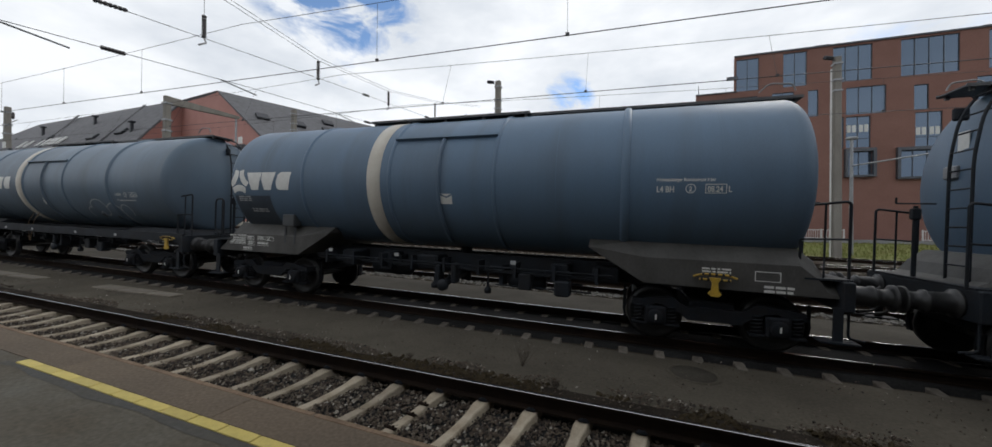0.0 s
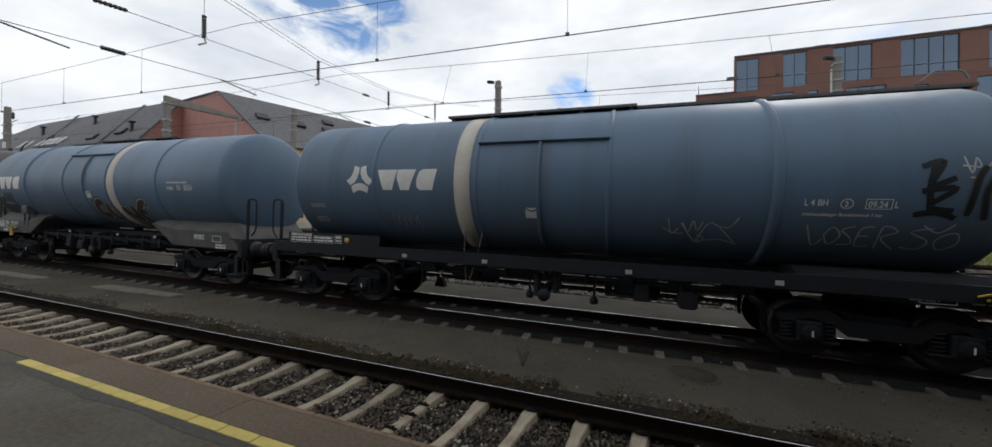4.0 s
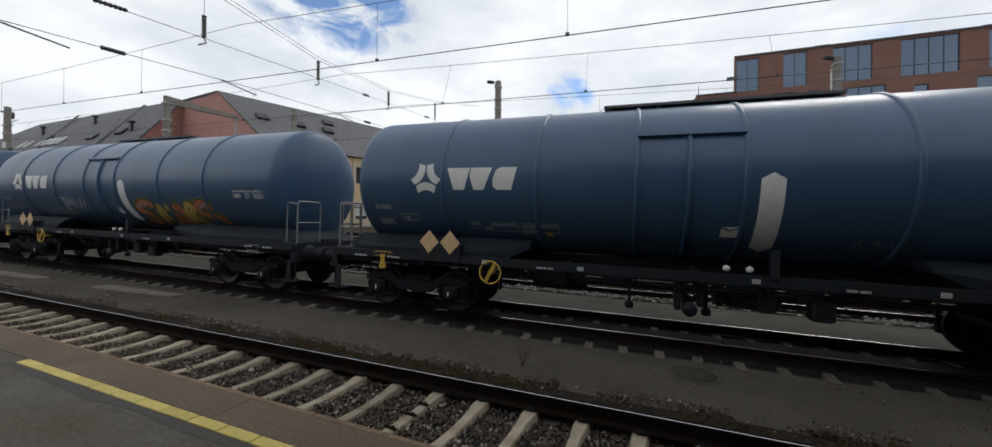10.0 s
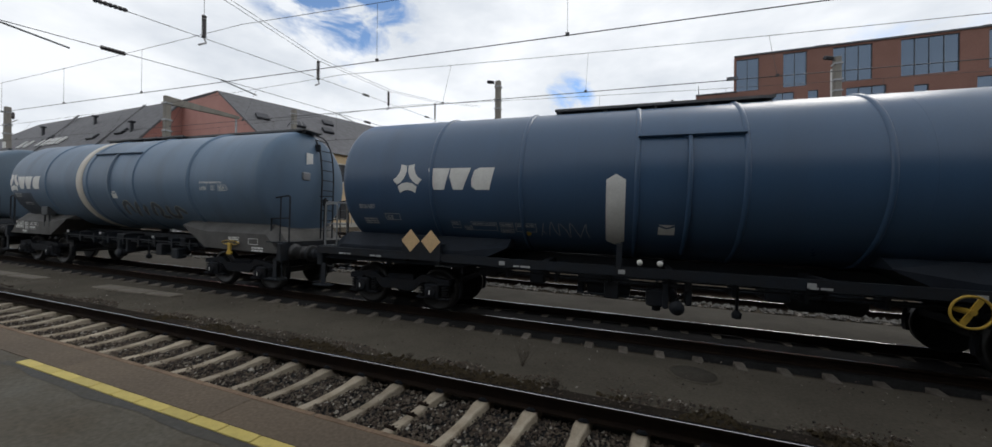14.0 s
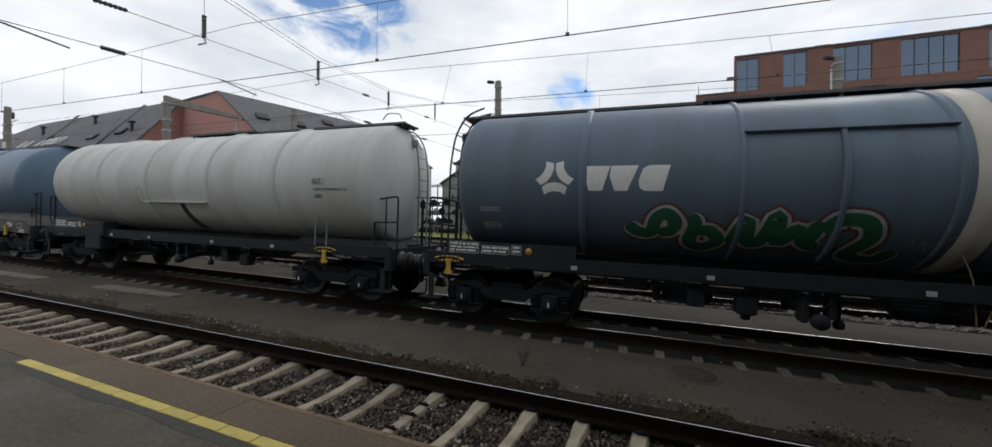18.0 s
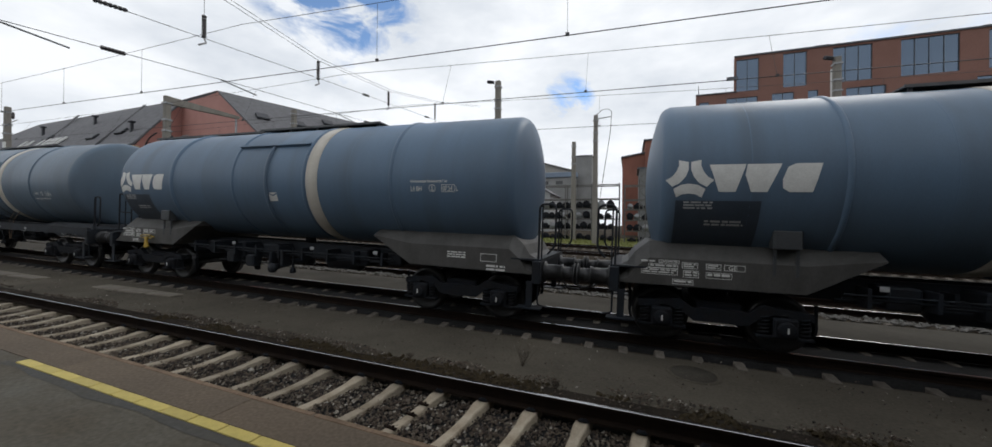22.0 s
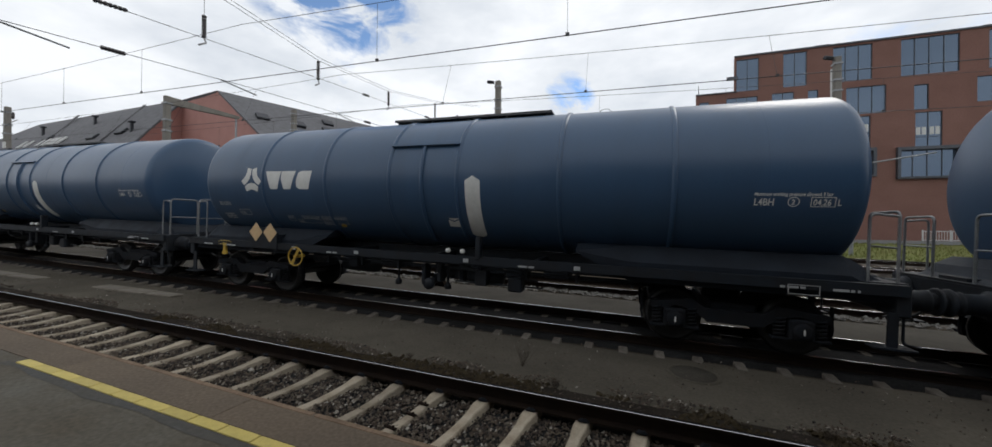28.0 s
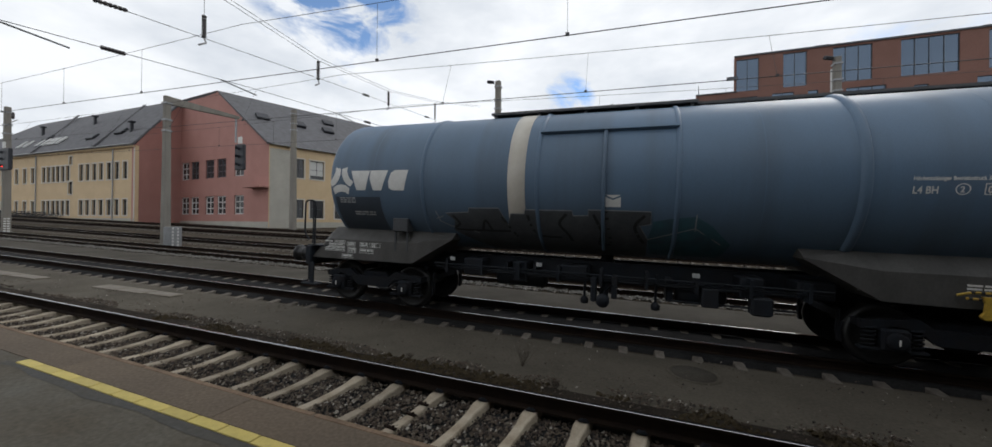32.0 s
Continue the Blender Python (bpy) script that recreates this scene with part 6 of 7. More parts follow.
def window(parent, hole, m, glass, frame_mat, depth=0.18, cols=2, rows=2, bar=0.05, trim=None, blind=0.0):
    """Glass with a frame and bars in an opening of the wall at m; trim adds a raised surround."""
    a, b, c, d = hole
    g = Geo().box(a, b, depth + 0.02, depth + 0.04, c, d)
    win = part("window", g, glass, parent, m=m)
    f = Geo()
    for x in [a + (b - a) * i / cols for i in range(cols + 1)]:
        x = min(max(x, a + bar / 2), b - bar / 2)
        f.box(x - bar / 2, x + bar / 2, depth - 0.04, depth + 0.018, c, d)
    for z in [c + (d - c) * i / rows for i in range(rows + 1)]:
        z = min(max(z, c + bar / 2), d - bar / 2)
        f.box(a, b, depth - 0.035, depth + 0.016, z - bar / 2, z + bar / 2)
    part("window_frame", f, frame_mat, win)
    if trim:
        t = Geo()
        w = 0.14
        for q in ((a - w, a, c - w, d + w), (b, b + w, c - w, d + w), (a, b, d, d + w), (a - 0.05, b + 0.05, c - w, c)):
            t.box(q[0], q[1], -0.05, 0.0, q[2], q[3])
        part("window_surround", t, trim, win)
    if blind:
        part("blind", Geo().box(a + bar, b - bar, depth + 0.005, depth + 0.015, d - (d - c) * blind, d - bar), BLIND_OR_GLINT, win)
    return win


def between(p, q, z=0.0):
    """The pose of a wall that runs from p to q, seen from the side of the tracks."""
    return pose(p[0], p[1], z, 0, 0, math.degrees(math.atan2(q[1] - p[1], q[0] - p[0]))), math.hypot(q[0] - p[0], q[1] - p[1])


def slab_roof(pts, t=0.22):
    """A roof slope with thickness over its corner points."""
    p = [Vector(q) for q in pts]
    nrm = (p[1] - p[0]).cross(p[2] - p[0]).normalized()
    if nrm.z < 0:
        nrm = -nrm
    n = len(p)
    g = Geo()
    g.add([*p, *(q - nrm * t for q in p)], [tuple(range(n)), tuple(range(2 * n - 1, n - 1, -1)), *((i, i + n, (i + 1) % n + n, (i + 1) % n) for i in range(n))])
    return g


def old_building():
    b = thing("station_building", "old two-storey yellow and red plastered building with slate roof", "building")
    p0, p1, p2, p3 = (-108.0, 27.9), (-57.6, 28.35), (-59.75, 34.64), (-40.3, 32.55)
    p4 = (-31.4, 55.4)
    base = 0.6
    # yellow long wing
    m, w = between(p0, p1)
    holes = []
    for u in (1.5, 3.2, 4.85, 6.55, 8.05, 9.55, 11.0, 14.15, 15.35, 16.6, 17.7, 18.95, 20.1, 23.0, 25.2, 27.5, 31.5):
        for z0, z1 in ((7.35, 9.5), (2.75, 4.75)):
            holes.append((w - u - 0.85, w - u, z0, z1))
    holes += [(36.15, 36.8, 9.62, 10.7), (36.0, 36.9, 5.6, 7.3)]
    part("wall", facade(Geo(), w, base, 11.4, holes), PLASTER_Y, b, "ochre plaster", m)
    for h in holes:
        window(b, h, m, OLD_GLASS, ALU, cols=2, rows=3, bar=0.04, trim=TRIM)
    part("corner_pilaster", Geo().box(w - 0.45, w, -0.06, 0.0, base, 11.2), TRIM, b, m=m)
    part("plinth", Geo().box(0, w, -0.08, 0.0, base, 2.35), PLASTER_G, b, m=m)
    part("cornice", Geo().box(0, w, -0.3, 0.0, 11.15, 11.4, 0.05), PLASTER_Y, b, m=m)
    part("gutter", Geo().tube([(0, -0.5, 11.42), (w, -0.5, 11.5)], 0.09), GALV, b, m=m)
    for u in (4.3, 22.4):
        part("downpipe", Geo().tube([(w - u, -0.12, 11.3), (w - u, -0.12, 2.0)], 0.07), GALV, b, m=m)
    # red corner block
    m, w = between(p1, p2)
    part("wall", facade(Geo(), w, base, 11.5, [], top=[(0, 11.5), (w, 11.5), (w, 19.2)]), PLASTER_R, b, "red plaster", m)
    m, w = between(p2, p3)
    holes = []
    for u in (0.15, 2.6, 6.2, 8.9, 12.7):
        holes += [(u, u + 2.0, 7.8, 10.25), (u, u + 2.0, 3.0, 5.4)]
    part("wall", facade(Geo(), w, base, 11.6, holes, top=[(0, 11.6), (w, 11.6), (8.7, 19.3), (0, 19.2)]), PLASTER_R, b, "red plaster", m)
    for i, h in enumerate(holes):
        window(b, h, m, OLD_GLASS, WHITE_RAIL if i % 2 or i in (0, 8) else ALU, cols=2, rows=3, bar=0.14)
    part("plinth", Geo().box(0, w, -0.08, 0.0, base, 2.1), PLASTER_G, b, m=m)
    part("canopy_slab", Geo().box(w - 3.2, w + 0.1, -1.2, 0.0, 6.15, 6.35), PLASTER_R, b, m=m)
    # right wing
    m, w = between(p3, p4)
    holes = []
    for u, q in ((2.9, 1.1), (4.75, 1.75), (8.0, 1.75), (11.0, 1.75), (13.6, 1.75), (16.7, 1.6), (19.2, 1.6), (21.4, 1.8)):
        holes += [(u, u + q, 7.65, 10.0), (u, u + q, 2.6, 4.9)]
    part("wall", facade(Geo(), w, base, 11.4, holes), PLASTER_Y, b, "yellow plaster", m)
    for i, h in enumerate(holes):
        window(b, h, m, OLD_GLASS, ALU, cols=2, rows=2, trim=TRIM, blind=0.8 if i % 5 == 2 else 0.0)
    part("bare_panel", Geo().box(0.1, 2.6, -0.03, 0.0, base, 10.9), PLASTER_G, b, "bare grey plaster", m)
    part("plinth", Geo().box(2.6, w, -0.08, 0.0, base, 2.1), PLASTER_G, b, m=m)
    part("gutter", Geo().tube([(0, -0.4, 11.35), (w, -0.4, 11.35)], 0.09), GALV, b, m=m)
    for u in (2.8, 10.4):
        part("downpipe", Geo().tube([(u, -0.12, 11.3), (u, -0.12, 2.0)], 0.07), GALV, b, m=m)
    # roofs
    ax, ay = p2[0], p2[1]
    apex = (-51.1, 33.7, 19.3)
    part("roof", slab_roof([(p0[0] - 2, p0[1] - 0.5, 11.4), (p1[0] + 0.3, p1[1] - 0.5, 11.5), (ax + 0.3, ay, 19.25), (-100.3, 35.5, 19.25)]), SLATE_ROOF, b, "grey slate")
    part("roof", slab_roof([(p0[0] - 2, p0[1] - 0.5, 11.4), (-100.3, 35.5, 19.25), (p0[0] - 2, 43.0, 11.4)]), SLATE_ROOF, b, "grey slate")
    part("roof", slab_roof([(ax, ay, 19.25), (-51.1, 33.75, 19.35), (-51.0, 42.0, 11.0), (-100, 43.0, 11.0), (-100.3, 35.5, 19.25)]), SLATE_ROOF, b, "grey slate")
    ridge = (-42.3, 56.9, 19.3)
    part("roof", slab_roof([(p3[0] + 0.2, p3[1] - 0.4, 11.5), (p4[0] + 0.5, p4[1] - 0.4, 11.4), ridge, apex]), SLATE_ROOF, b, "grey slate")
    part("roof", slab_roof([(p4[0] + 0.5, p4[1] - 0.4, 11.4), (-45.0, 65.0, 11.4), ridge]), SLATE_ROOF, b, "grey slate")
    part("roof", slab_roof([apex, ridge, (-45.0, 65.0, 11.4), (-56.0, 46.0, 11.0)]), SLATE_ROOF, b, "grey slate")
    for x, y, z in ((-44.94, 35.3, 15.6), (-43.14, 39.4, 15.5), (-43.6, 45.0, 17.2), (-41.6, 43.0, 15.4)):
        part("roof_hatch", Geo().box(-0.75, 0.75, -0.6, 0.6, -0.1, 0.28, 0.05), SIGNAL, b, "dark roof hatch", pose(x, y, z + 0.06, 40, 0, 68))
    for x, y, z in ((-74.7, 31.97, 16.3), (-61.4, 29.82, 13.8), (-86.7, 31.1, 15.4)):
        part("roof_vent", Geo().box(-0.16, 0.16, -0.16, 0.16, -0.4, 1.2, 0.04).box(-0.36, 0.36, -0.3, 0.3, 1.1, 1.35, 0.05), SIGNAL, b, "dark vent pipe with cap", pose(x, y, z))
    for x, y, z in ((-69.2, 29.45, 13.4), (-63.5, 29.8, 13.8), (-82.3, 30.1, 14.3)):
        part("roof_hatch", Geo().box(-0.8, 0.8, -0.55, 0.55, -0.1, 0.25, 0.05), SIGNAL, b, "dark roof hatch", pose(x, y, z + 0.05, 48, 0, 0))
    for x in (-87.6, -85.7, -82.1, -80.6, -79.1, -78.0, -76.6):
        part("skylight", Geo().box(-0.28, 0.28, -0.8, 0.8, -0.05, 0.14, 0.02), WHITE_RAIL, b, "pale roof light", pose(x, 29.3, 13.45, 48.5, 0, 0))
    for (x0, y0, z0), (x1, y1, z1) in (((-65.2, 27.75, 11.6), (-68.46, 34.85, 19.35)), ((-80.0, 27.6, 11.55), (-86.0, 34.85, 19.35))):
        p, q = Vector((x0, y0, z0)), Vector((x1, y1, z1))
        side = Vector((0.28, 0, 0))
        up = Vector((0, -0.10, 0.11))
        part("fire_wall_rib", Geo().add([p - side, p + side, q + side, q - side, p - side + up, p + side + up, q + side + up, q - side + up],
                                        [(0, 1, 2, 3), (4, 7, 6, 5), (0, 4, 5, 1), (1, 5, 6, 2), (2, 6, 7, 3), (3, 7, 4, 0)]), SLATE_ROOF, b, "slate-covered raised rib")


old_building()


def office():
    b = thing("office_building", "modern red brick office block with irregular tall windows", "building")
    m = pose(7.2, 48.0, 0)
    wide = 50.0
    low = [(10.2, 13.2, 13.6, 16.4), (14.5, 16.5, 13.6, 16.5), (17.7, 18.6, 13.7, 16.5), (20.9, 24.1, 13.6, 16.4), (20.9, 22.9, 10.2, 13.4), (26.2, 27.3, 13.6, 16.1),
           (26.3, 28.3, 10.0, 13.4), (9.2, 12.2, 10.9, 13.5), (10.2, 12.2, 7.3, 10.7), (15.5, 16.4, 7.2, 10.3), (25.1, 29.4, 7.1, 9.7), (21.0, 23.0, 7.4, 9.8),
           (30.7, 33.0, 14.0, 16.4), (19.75, 20.75, 10.2, 13.4), (7.5, 8.5, 13.9, 16.2), (34.5, 36.5, 10.0, 13.4), (35.0, 38.0, 13.6, 16.3), (32.0, 36.0, 7.1, 9.7)]
    high = [(11.15, 13.3, 17.05, 20.6), (15.5, 17.6, 17.05, 20.7), (19.8, 23.0, 17.05, 20.7), (25.2, 29.5, 17.05, 20.7), (31.5, 34.0, 17.05, 20.7), (36, 40, 17.05, 20.7)]
    def local(h):
        return (h[0] - 7.2, h[1] - 7.2, h[2], h[3])
    part("wall", facade(Geo(), wide, -0.5, 17.0, [local(h) for h in low], 0.3), BRICK, b, "red brick", m)
    m2 = pose(11.0, 48.0, 0)
    part("wall", facade(Geo(), wide - 3.8, 17.0, 20.9, [(h[0] - 11, h[1] - 11, h[2], h[3]) for h in high], 0.3), BRICK, b, "red brick", m2)
    for h in low:
        window(b, local(h), m, GLASS, ALU, 0.12, max(1, round((h[1] - h[0]) / 1.05)), 1, 0.05)
    for h in high:
        window(b, (h[0] - 11, h[1] - 11, h[2], h[3]), m2, GLASS, ALU, 0.12, max(1, round((h[1] - h[0]) / 1.05)), 1, 0.05)
    # transoms, and pale strips before the glass that stand in for bright reflections
    for h in ((20.9, 22.9, 10.2, 13.4), (26.3, 28.3, 10.0, 13.4), (10.2, 12.2, 7.3, 10.7), (9.2, 12.2, 10.9, 13.5)):
        a, c, d, e = local(h)
        n = max(1, round((c - a) / 1.05))
        for i in range(n):
            for k in (0.12, 0.55):
                x, z = a + (c - a) / n * (i + k), d + (e - d) * (0.50 if h[2] > 10 and h[2] < 15 else 0.35)
                part("blind", Geo().box(x, x + 0.32, 0.11, 0.135, z, z + 0.75), BLIND_OR_GLINT, b, "pale strip in place of a reflection on the glass", m)
        part("transom", Geo().box(a, c, 0.09, 0.136, d + (e - d) * 0.28, d + (e - d) * 0.28 + 0.05), ALU, b, m=m)
    for h in ((25.1, 29.4, 7.1, 9.7), (21.0, 23.0, 7.4, 9.8)):
        a, c, d, e = local(h)
        g = Geo()
        for q in ((a - 0.25, a, d - 0.2, e + 0.3), (c, c + 0.25, d - 0.2, e + 0.3), (a, c, e, e + 0.3), (a, c, d - 0.2, d)):
            g.box(q[0], q[1], -0.35, 0.0, q[2], q[3])
        part("window_box", g, ALU, b, "dark projecting window surround", m)
    part("roof_edge", Geo().prism([(3.7, -0.12), (wide, -0.12), (wide, 16), (9.0, 16)], 20.9, 21.05, "z"), ALU, b, m=m)
    part("roof_edge", Geo().prism([(-0.1, -0.12), (4.0, -0.12), (9.0, 16), (5.0, 16)], 17.0, 17.12, "z"), ALU, b, m=m)
    part("side_wall", Geo().prism([(0.0, 0.4), (0.4, 0.4), (5.4, 16), (5.0, 16)], -0.5, 17.0, "z"), BRICK, b, m=m)
    part("side_wall", Geo().prism([(3.8, 0.4), (4.2, 0.4), (9.2, 16), (8.8, 16)], 17.0, 20.9, "z"), BRICK, b, m=m)
    part("back_wall", Geo().box(5.0, wide, 16, 16.4, -0.5, 20.9), BRICK, b, m=m)
    part("inner_floor", Geo().prism([(1.2, 1.2), (wide - 0.5, 1.2), (wide - 0.5, 15.8), (6.0, 15.8)], 0.5, 16.6, "z"), ALU, b, m=m)
    g = Geo()
    for i in range(16):
        x = 6 + i * 2.6
        g.box(x, x + random.uniform(0.4, 1.4), 0.5, 1.5, 21.05, 21.05 + random.uniform(0.1, 0.3))
    part("roof_fittings", g, ALU, b, m=m)
    part("roof_fin", Geo().box(2.9, 4.0, -0.6, -0.5, 18.2, 18.6).box(0.2, 0.26, -0.05, 0.0, 17.1, 18.1), ALU, b, m=m)


office()


def hall(name, label, x0, x1, y0, y1, top, mat, slope=0.0):
    b = thing(name, label, "building")
    z = ground_z((x0 + x1) / 2, y0) - 0.6
    part("wall", Geo().prism([(x0, z), (x1, z), (x1, top), (x0, top - slope)], y0, y1), mat, b)
    part("roof", Geo().prism([(x0 - 0.2, top - slope), (x1 + 0.1, top), (x1 + 0.1, top + 0.18), (x0 - 0.2, top - slope + 0.18)], y0 - 0.2, y1), ALU, b)
    return b


SHED = material("grey_shed_panel", (0.20, 0.205, 0.20), 0.75, scale=0.5, amount=0.5, bump=0.05)
hb = hall("brick_hall", "brown brick hall behind the yard", 2.0, 9.0, 54, 68, 13.7, BROWN, 0.2)
hall("brick_hall", "lower brown brick hall with sloping roof", -0.9, 2.0, 55, 68, 12.0, BROWN, 0.5)
hg = hall("panel_shed", "pale grey panel shed in front of a brick hall", 1.1, 5.2, 46, 52, 8.6, SHED)
hall("concrete_tower", "plain pale concrete tower far behind the yard", -11.4, -7.4, 80, 88, 16.6, GREY_WALL)


def gable_house(x0, x1, y0, y1, eave, ridge, label, wall, turn=0):
    b = thing("gabled_shed", label, "building")
    z = ground_z(x0, y0) - 0.6
    mx = (x0 + x1) / 2
    part("wall", Geo().prism([(x0, z), (x1, z), (x1, eave), (mx, ridge), (x0, eave)], y0, y1), wall, b)
    for a, c in ((x0 - 0.4, mx), (x1 + 0.4, mx)):
        e = eave - 0.25
        part("roof", slab_roof([(a, y0 - 0.4, e), (c, y0 - 0.4, ridge + 0.15), (c, y1, ridge + 0.15), (a, y1, e)], 0.2), SLATE_ROOF, b)
    return b


gable_house(-27.5, -19.8, 52, 66, 8.6, 10.8, "grey-green gabled shed behind the storage racks", plain("green_grey_board", (0.20, 0.24, 0.22), 0.8))
gable_house(-19.2, -11.7, 58, 66, 7.2, 9.3, "white-walled shed with dark roof behind the racks", plain("white_shed_wall", (0.36, 0.37, 0.37), 0.8))
CLAD = material("beige_cladding", (0.36, 0.35, 0.32), 0.8, dark=(0.29, 0.28, 0.26), scale=0.4, amount=0.6, grain=6, bump=0.0, stretch=(0.2, 1, 3))
BLUE_ROOF = material("blue_grey_sheet_roof", (0.20, 0.26, 0.34), 0.6, scale=0.5, amount=0.5, bump=0.0)


def big_hall():
    b = thing("gabled_hall", "large beige hall with uneven gable far behind the yard", "building")
    part("wall", Geo().prism([(-48.5, 0.0), (-13.9, 0.0), (-13.9, 16.3), (-40.2, 24.1), (-48.5, 20.0)], 100, 120), CLAD, b)
    part("roof", slab_roof([(-40.2, 99.4, 24.35), (-13.3, 99.4, 16.45), (-13.3, 120, 16.45), (-40.2, 120, 24.35)], 0.3), SLATE_ROOF, b)
    part("roof", slab_roof([(-40.2, 99.4, 24.35), (-49.2, 99.4, 19.9), (-49.2, 120, 19.9), (-40.2, 120, 24.35)], 0.3), SLATE_ROOF, b)
    for k in range(9):
        x = -46 + 3.6 * k
        part("seam", Geo().box(x, x + 0.12, 99.93, 99.995, 0.0, 18.5 - 0.25 * k), GREY_WALL, b)
    c = thing("long_hall", "long pale hall with blue-grey roof band behind the yard", "building")
    part("wall", Geo().box(-26.0, -10.4, 78, 90, 0.0, 12.0), GREY_WALL, c)
    part("roof", Geo().box(-26.3, -10.2, 77.7, 90, 12.0, 13.1, 0.1), BLUE_ROOF, c)
    for x in (-20.5, -17.5, -14.5):
        part("window", Geo().box(x, x + 1.4, 77.93, 77.995, 10.6, 11.3), OLD_GLASS, c)


big_hall()


# ---- masts, signals, wires ----
def mast(x, y, top, label, wide=0.30, lamp=False, foot=0.0):
    z = ground_z(x, y)
    t = thing("catenary_mast", label, "mast", "catenary masts", pose(x, y, z))
    h = top - z
    g = Geo()
    a, b = wide / 2, wide / 2 * 0.72
    p, f = [], []
    for q, s in ((-0.4, a), (h, b)):
        c = s * 0.3
        p += [(s - c, -s, q), (s, -s + c, q), (s, s - c, q), (s - c, s, q), (-s + c, s, q), (-s, s - c, q), (-s, -s + c, q), (-s + c, -s, q)]
    f = [(i, (i + 1) % 8, 8 + (i + 1) % 8, 8 + i) for i in range(8)] + [tuple(range(8, 16))]
    g.add(p, f)
    part("post", g, MAST, t)
    c = Geo()
    for k in (0.45, 1.5, 2.2):
        c.box(-b - 0.05, b + 0.05, -b - 0.05, b + 0.05, h - k - 0.05, h - k + 0.05)
    part("clamp", c, GALV, t)
    if lamp:
        part("lamp_arm", Geo().tube([(0, 0, h - 0.3), (-0.45, -0.2, h - 0.12)], 0.03), GALV, t)
        part("floodlight", Geo().box(-0.28, 0.28, -0.16, 0.16, -0.12, 0.12, 0.04, pose(-0.55, -0.25, h - 0.08, 25, 0, 30)), SIGNAL, t, "dark floodlight")
    return t, h


def signal_head(parent, x, y, z, h, lit=None, lamps=3, plate=False, half=0.3):
    s = part("signal_head", Geo().box(x - half, x + half, y - 0.12, y + 0.12, z, z + h, 0.04), SIGNAL, parent, "black signal screen")
    for i in range(lamps):
        zz = z + h * (i + 0.6) / (lamps + 0.2)
        part("hood", Geo().lathe([(-0.32, 0.13), (-0.1, 0.12)], (x, y, zz), "y", 14, -0.3, math.pi + 0.3), SIGNAL, s)
        on = i == lit
        part("lens", Geo().lathe([(-0.135, 0.0), (-0.13, 0.1), (-0.12, 0.11)], (x, y, zz), "y", 16), RED_LAMP if on else LENS, s, "lit red lamp" if on else "")
    if plate:
        part("number_plate", Geo().box(x - 0.2, x + 0.2, y - 0.05, y + 0.0, z + h + 0.06, z + h + 0.55), WHITE, s)
    return s


t, h = mast(-27.65, 15.2, 9.95, "square concrete mast carrying a signal on a bracket", 0.44)
part("bracket_arm", Geo().prism([(0.0, h - 0.5), (4.6, h - 0.22), (4.6, h - 0.02), (0.0, h + 0.0)], -0.12, 0.12, "x"), MAST, t, "concrete arm")
part("hanger", Geo().tube([(0, 4.4, h - 0.2), (0, 4.4, h - 2.0)], 0.07), GALV, t)
signal_head(t, 0.50, 4.4, 5.4, 1.9, None, 3, True, 0.45)
part("cabinet", Geo().box(0.3, 1.1, -0.3, 0.3, 0.0, 1.2, 0.03), GALV, t, "grey relay cabinet")
sg = Geo()
for i in range(6):
    sg.box(1.11, 1.15, -0.27, -0.20, 0.05 + i * 0.2, 0.15 + i * 0.2)
    sg.box(1.6, 1.64, -0.27, -0.20, 0.05 + i * 0.2, 0.15 + i * 0.2)
part("warning_stripes", sg, WHITE, t, "white stripes")
t, h = mast(-48.5, 15.4, 11.35, "concrete mast with a lit red signal", 0.48)
signal_head(t, 1.54, -0.62, 4.97, 1.71, 0, 3, True, 1.0)
part("signal_bracket", Geo().tube([(0, 0, 5.4), (1.0, -0.5, 5.4)], 0.04), GALV, t)
part("cross_arm", Geo().tube([(0, 0, h - 1.4), (1.6, 0, h - 1.2)], 0.035), GALV, t)
part("insulator", Geo().lathe([(-0.6, 0.03), (-0.5, 0.09), (-0.3, 0.09), (-0.1, 0.09), (0, 0.03)], (0.9, 0, h - 0.5), "z", 10), PORCELAIN, t)
sg = Geo()
for i in range(6):
    sg.box(0.5, 0.56, -0.3, -0.18, 0.05 + i * 0.2, 0.15 + i * 0.2)
    sg.box(1.1, 1.16, -0.3, -0.18, 0.05 + i * 0.2, 0.15 + i * 0.2)
part("warning_stripes", sg, WHITE, t, "white stripes")
mast(-34.5, 30.8, 14.3, "slim grey concrete mast beside the old building", 0.62)
mast(-9.87, 27.9, 13.4, "grey concrete mast with a floodlight", 0.56, True)
t, h = mast(-2.72, 32.7, 11.4, "grey concrete mast with wire loops", 0.46)
part("wire_loop", Geo().tube(rounded([(0, 0, h), (0.6, 0, h + 0.5), (1.3, 0, h + 0.4), (1.2, 0, h - 1.5), (0.9, 0, h - 3.5), (0.4, 0, h - 7)], 0.4), 0.025), WIRE, t)
part("cross_arm", Geo().tube([(0, 0, h - 0.3), (1.2, 0, h - 0.2)], 0.04), GALV, t)
mast(-5.2, 37.4, 10.3, "thin grey concrete mast with a winding wheel", 0.5)
t, h = mast(12.65, 30.15, 13.1, "tall grey concrete mast with a white cable pipe and floodlight", 0.52, True)
part("cable_pipe", Geo().tube([(-0.38, -0.2, 0.0), (-0.38, -0.2, h - 0.8)], 0.05), WHITE_RAIL, t, "white cable pipe")
